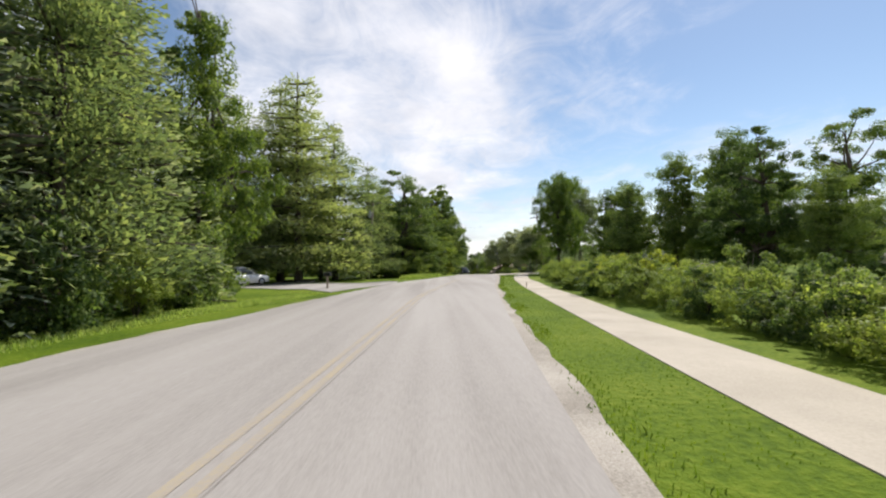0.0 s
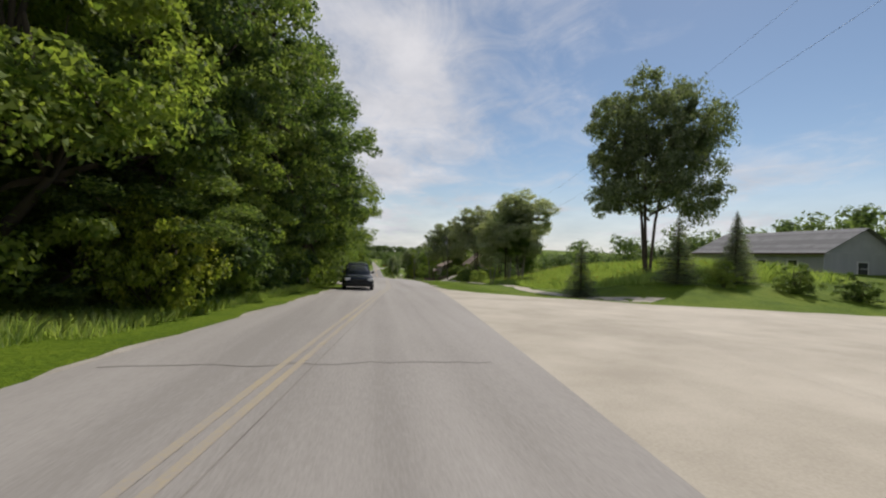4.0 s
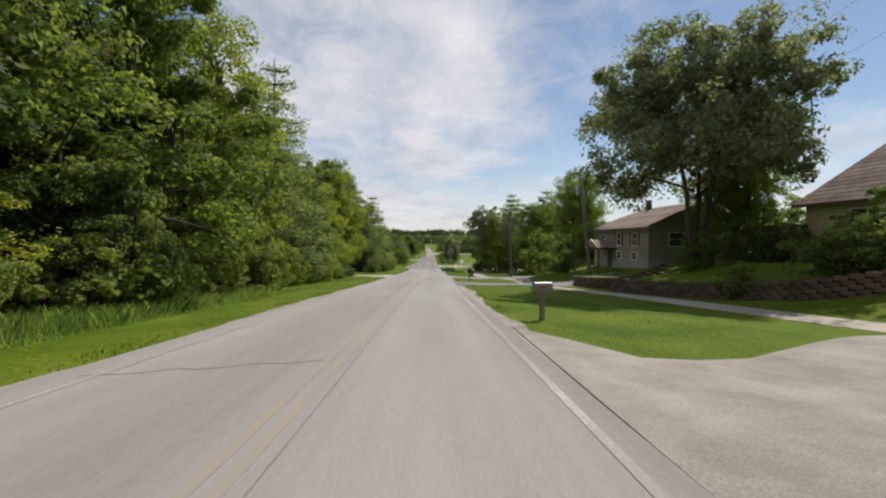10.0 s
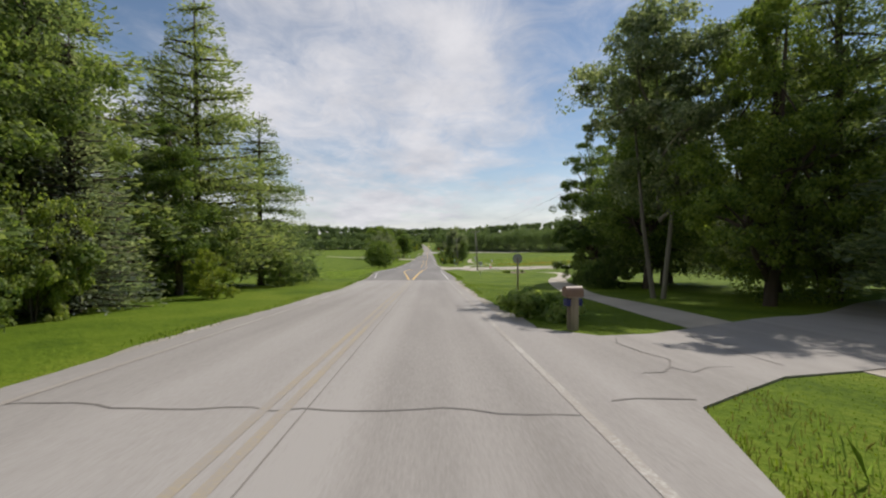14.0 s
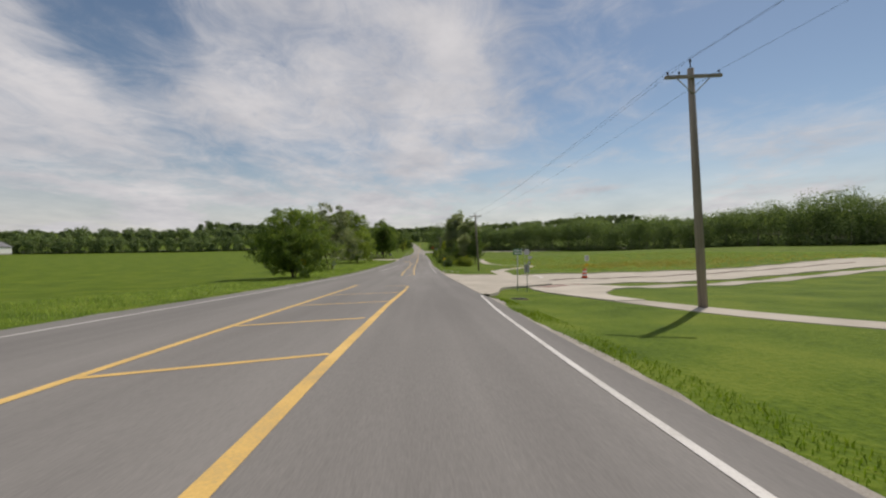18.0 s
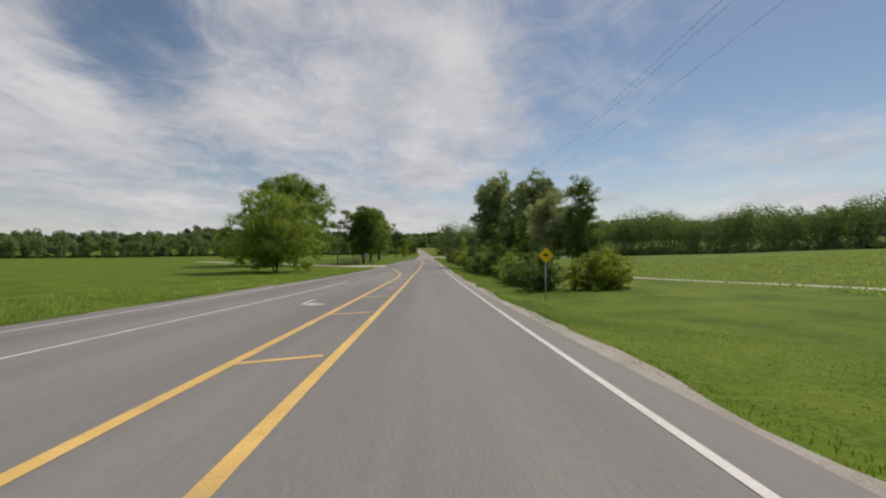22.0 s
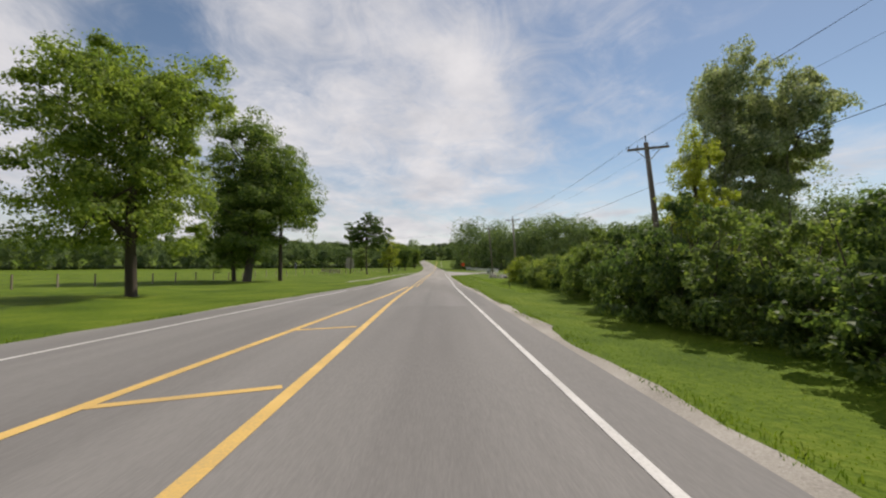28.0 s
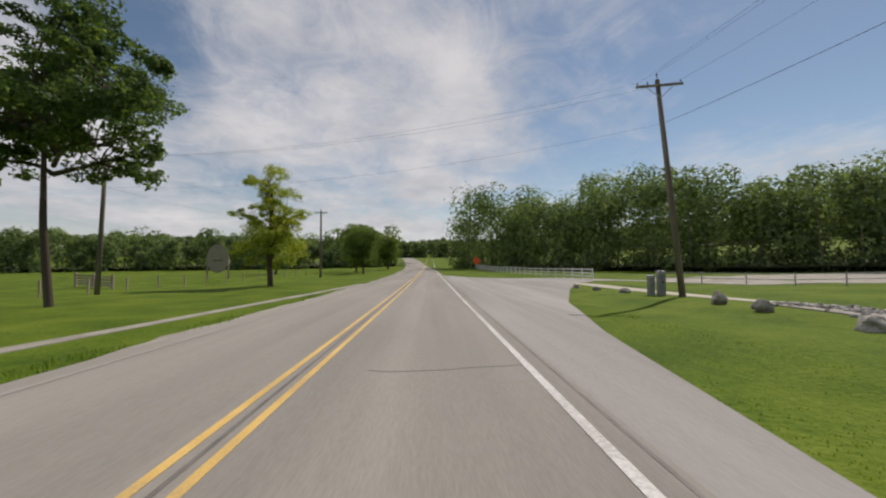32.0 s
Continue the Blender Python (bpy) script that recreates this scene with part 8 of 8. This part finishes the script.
M_STRAW = material("dry_grass", [(0.16, 0.17, 0.05), (0.24, 0.235, 0.08), (0.32, 0.29, 0.12)], 0.85, 0.4, 5.0, 0.0, island=0.5, translucent=0.2, coords="World", fine_mix=0.2)
blades("tall_grass", band(96, 176, 16.4, 34, clump=-0.6), 80000, (0.35, 1.1), 71, WEED, "tall yellow-green weeds on a grassy bank", 0.014)
blades("tall_grass", band(78, 108, lambda y: left_x(y) - 4.2, lambda y: left_x(y) - 1.3), 20000, (0.1, 0.4), 72, WEED, "tall roadside weeds below the woods", 0.007)
blades("tall_grass", band(115, 228, lambda y: left_x(y) - 3.6, lambda y: left_x(y) - 2.4), 22000, (0.04, 0.14), 73, WEED, "tall roadside weeds below the woods", 0.012)
blades("tall_grass", band(112, 200, lambda y: left_x(y) - 4.6, lambda y: left_x(y) - 2.6, clump=-0.6), 70000, (0.12, 0.6), 85, WEED, "pale tall weeds at the foot of the woods", 0.007)
blades("tall_grass", band(52, 78, lambda y: left_x(y) - 5.0, lambda y: left_x(y) - 2.0, clump=-0.6), 30000, (0.12, 0.6), 86, WEED, "tall lit weeds below the dark trees", 0.008)
blades("tall_grass", band(5, 24, lambda y: left_x(y) - 3.5, lambda y: left_x(y) - 1.5), 6000, (0.04, 0.18), 74, WEED, "roadside weeds below the pines", 0.008)
blades("meadow_grass", band(298, 480, lambda y: left_x(y) - 9, lambda y: left_x(y) - 1.4, clump=-1.0), 60000, (0.06, 0.22), 75, WEED, "uncut meadow grass along the verge", 0.009)
blades("meadow_grass", band(396, 500, 22, 110, clump=-0.8), 60000, (0.08, 0.26), 77, WEED, "yellow-green meadow with wild flowers", 0.03)
blades("verge_grass", band(0, 290, lambda y: right_x(y) + 0.25, lambda y: right_x(y) + 0.75, clump=0.2), 40000, (0.025, 0.08), 80, M_GRASSB, "short grass tufts along the gravel edge", 0.006)
blades("verge_grass", band(395, 650, lambda y: right_x(y) + 0.25, lambda y: right_x(y) + 0.75, clump=0.2), 40000, (0.025, 0.08), 81, M_GRASSB, "short grass tufts along the gravel edge", 0.006)
blades("verge_grass", band(294, 352, lambda y: right_x(y) + 0.15, lambda y: right_x(y) + 1.0, clump=-0.2), 16000, (0.025, 0.08), 82, M_GRASSB, "short grass tufts along the pavement edge", 0.006)
blades("verge_grass", band(100, 640, lambda y: left_x(y) - 0.8, lambda y: left_x(y) - 0.1, clump=0.2), 40000, (0.03, 0.10), 83, M_GRASSB, "short grass tufts along the far road edge", 0.008)
blades("lawn_grass", band(2, 66, lambda y: right_x(y) + 0.3, lambda y: right_x(y) + 2.3), 12000, (0.01, 0.03), 101, M_GRASSB, "mown grass strip between road and footpath", 0.008)
blades("lawn_grass", band(98, 288, lambda y: right_x(y) + 0.7, lambda y: right_x(y) + 5.5), 90000, (0.008, 0.024), 102, M_GRASSB, "mown grass verge with uneven blades", 0.009)
blades("lawn_grass", band(396, 640, lambda y: right_x(y) + 0.6, lambda y: right_x(y) + 5.0), 100000, (0.008, 0.024), 103, M_GRASSB, "mown grass verge with uneven blades", 0.009)
blades("bank_weeds", band(249, 257.3, 3.0, 6.5, clump=0.2), 5000, (0.05, 0.34), 91, WEED, "straggling weeds at the lawn corner by a drive", 0.006)
blades("dry_grass", band(253, 258.5, 2.3, 4.2, clump=0.3), 1800, (0.03, 0.09), 92, M_STRAW, "thin dry grass at the drive edge", 0.007)
blades("bank_weeds", band(556, 590, 5.4, 9.0, clump=0.0), 5000, (0.05, 0.2), 84, WEED, "tall pale grass before the hedge", 0.01)


def clump_bush(x, y, w, h, seed, n, label, mat, category="weeds", long=0.12):
    rng = np.random.default_rng(seed)
    k = 14
    c = np.stack([rng.normal(size=k) * w * 0.24, rng.normal(size=k) * w * 0.2, rng.uniform(0.15, 0.7, k) * h], 1)
    V = leaf_quads(rng, c, np.full(k, w * 0.18), n // k, long, squash=0.9, up=0.4)
    stems = [([Vector((0, 0, 0)), Vector(tuple(p * np.array([0.6, 0.6, 0.7]))), Vector(tuple(p))], [0.008, 0.006, 0.003]) for p in c]
    top = thing("weed_clump", x, y, 0, label, category)
    part("stems", tubes_mesh("stems", stems, M_LEAF["shrub"], 4), None, top)
    part("leaves", quads_mesh("leaves", V, mat), None, top)


clump_bush(4.9, 166.6, 1.5, 0.5, 1, 1200, "low leafy weed clump on the lawn", M_LEAF["shrub"])
clump_bush(6.2, 166.8, 1.1, 0.55, 2, 900, "low leafy weed clump on the lawn", M_LEAF["oak"])
clump_bush(3.4, 177.6, 1.4, 0.5, 3, 900, "low leafy weed clump by a gravel drive", M_LEAF["shrub"])
for i_, (x_, y_) in enumerate([(2.9, 267.2), (3.5, 266.6), (3.2, 268.0), (4.2, 266.2), (2.8, 265.4), (3.6, 264.8)]):
    clump_bush(x_, y_, 1.0, 0.9, 10 + i_, 900, "tall grassy garden plants at a drive corner", WEED, long=0.16)
for i_, (x_, y_) in enumerate([(14.2, 330.9), (13.3, 328.5), (13.9, 328.5), (13.6, 327.4), (15.9, 328.9), (13.6, 325.4), (16.5, 327.6), (12.9, 323.0)]):
    clump_bush(x_, y_, 0.7, 0.7, 30 + i_, 420, "young plant in a bare earth bed", M_LEAF["shrub"], long=0.1)
# yellow wild flowers in the meadow
rngf = np.random.default_rng(90)
fx = np.concatenate([rngf.uniform(28, 95, 2600), rngf.normal(48, 12, 2600)]); fy = np.concatenate([rngf.uniform(396, 480, 2600), rngf.normal(418, 8, 2600)])
fc = np.stack([fx, fy, ground_z(fx, fy) + rngf.uniform(0.1, 0.3, len(fx))], 1)
M_FLOWER = material("yellow_flower", [(0.45, 0.30, 0.02), (0.6, 0.42, 0.03)], 0.7, 1.0, 10.0, 0.0, island=0.4)
tagged(new("wild_flowers", quads_mesh("wild_flowers", leaf_quads(rngf, fc, np.full(len(fx), 0.14), 4, 0.13, up=0.8), M_FLOWER)), "drifts of yellow wild flowers in the meadow", "flowers", kind="stuff")
fx = rngf.uniform(16.5, 30, 900) ; fy = rngf.uniform(100, 150, 900)
fc = np.stack([fx + lane_x(fy), fy, ground_z(fx + lane_x(fy), fy) + rngf.uniform(0.7, 1.3, 900)], 1)
tagged(new("wild_flowers", quads_mesh("wild_flowers", leaf_quads(rngf, fc, np.full(900, 0.1), 3, 0.10, up=0.8), M_FLOWER)), "yellow weeds in flower on the bank", "flowers", kind="stuff")
# white flower heads and a dry tuft in the grass by the first footpath
fx = np.concatenate([rngf.normal(0.6, 0.7, 60), rngf.normal(-4.7, 0.4, 40)]); fy = np.concatenate([rngf.normal(58.2, 1.2, 60), rngf.normal(39.5, 1.5, 40)])
fc = np.stack([fx, fy, ground_z(fx, fy) + rngf.uniform(0.25, 0.5, 100)], 1)
M_WHITEFLOWER = material("white_flower", [(0.62, 0.62, 0.58), (0.74, 0.74, 0.70)], 0.7, 1.0, 10.0, 0.0, island=0.3)
tagged(new("wild_flowers", quads_mesh("wild_flowers", leaf_quads(rngf, fc, np.full(100, 0.05), 5, 0.06, up=1.2), M_WHITEFLOWER)), "white flower heads in the grass beside the footpath", "flowers", kind="stuff")
blades("dry_grass", lambda rng, n: (rng.normal(-4.75, 0.22, n), rng.normal(39.2, 0.3, n)), 500, (0.2, 0.45), 94, M_STRAW, "reddish dry grass tuft beside the footpath", 0.006)
blades("bank_weeds", lambda rng, n: (rng.normal(0.6, 0.9, n), rng.normal(58.2, 1.4, n)), 1500, (0.1, 0.45), 95, WEED, "weeds with white flowers beside the footpath", 0.007)
s_ = thing("delineator_stake", -6.75, 27.1, 0, "short brown stake at the footpath edge", "stake"); post(s_, 0.32, 0.035, mat=M_WOOD)
s_ = thing("delineator_stake", -17.3, 27.2, 0, "short brown stake by a drive mouth", "stake"); post(s_, 0.3, 0.03, mat=M_WOOD)
# gravel strewn over the lawn beside the gravel drive
n_ = 1100
gx_ = np.concatenate([rngf.normal(3.6, 0.8, n_ // 2), rngf.normal(6.2, 2.2, n_ // 2)]); gy_ = np.concatenate([rngf.normal(169.0, 2.2, n_ // 2), rngf.normal(172.8, 1.2, n_ // 2)])
gs_ = rngf.uniform(0.008, 0.026, n_)
gv_ = ICO[None] * rngf.uniform(0.6, 1.3, (n_, 12, 1)) * np.array([1.4, 1.2, 0.5]) * gs_[:, None, None] + np.stack([gx_, gy_, ground_z(gx_, gy_) + 0.012], 1)[:, None, :]
gf_ = ICO_F[None] + (np.arange(n_) * 12)[:, None, None]
tagged(new("loose_gravel", mesh_of("loose_gravel", gv_.reshape(-1, 3), gf_.reshape(-1, 3), M_GRAVEL)), "pale gravel strewn over the lawn beside a drive", "gravel", kind="stuff")
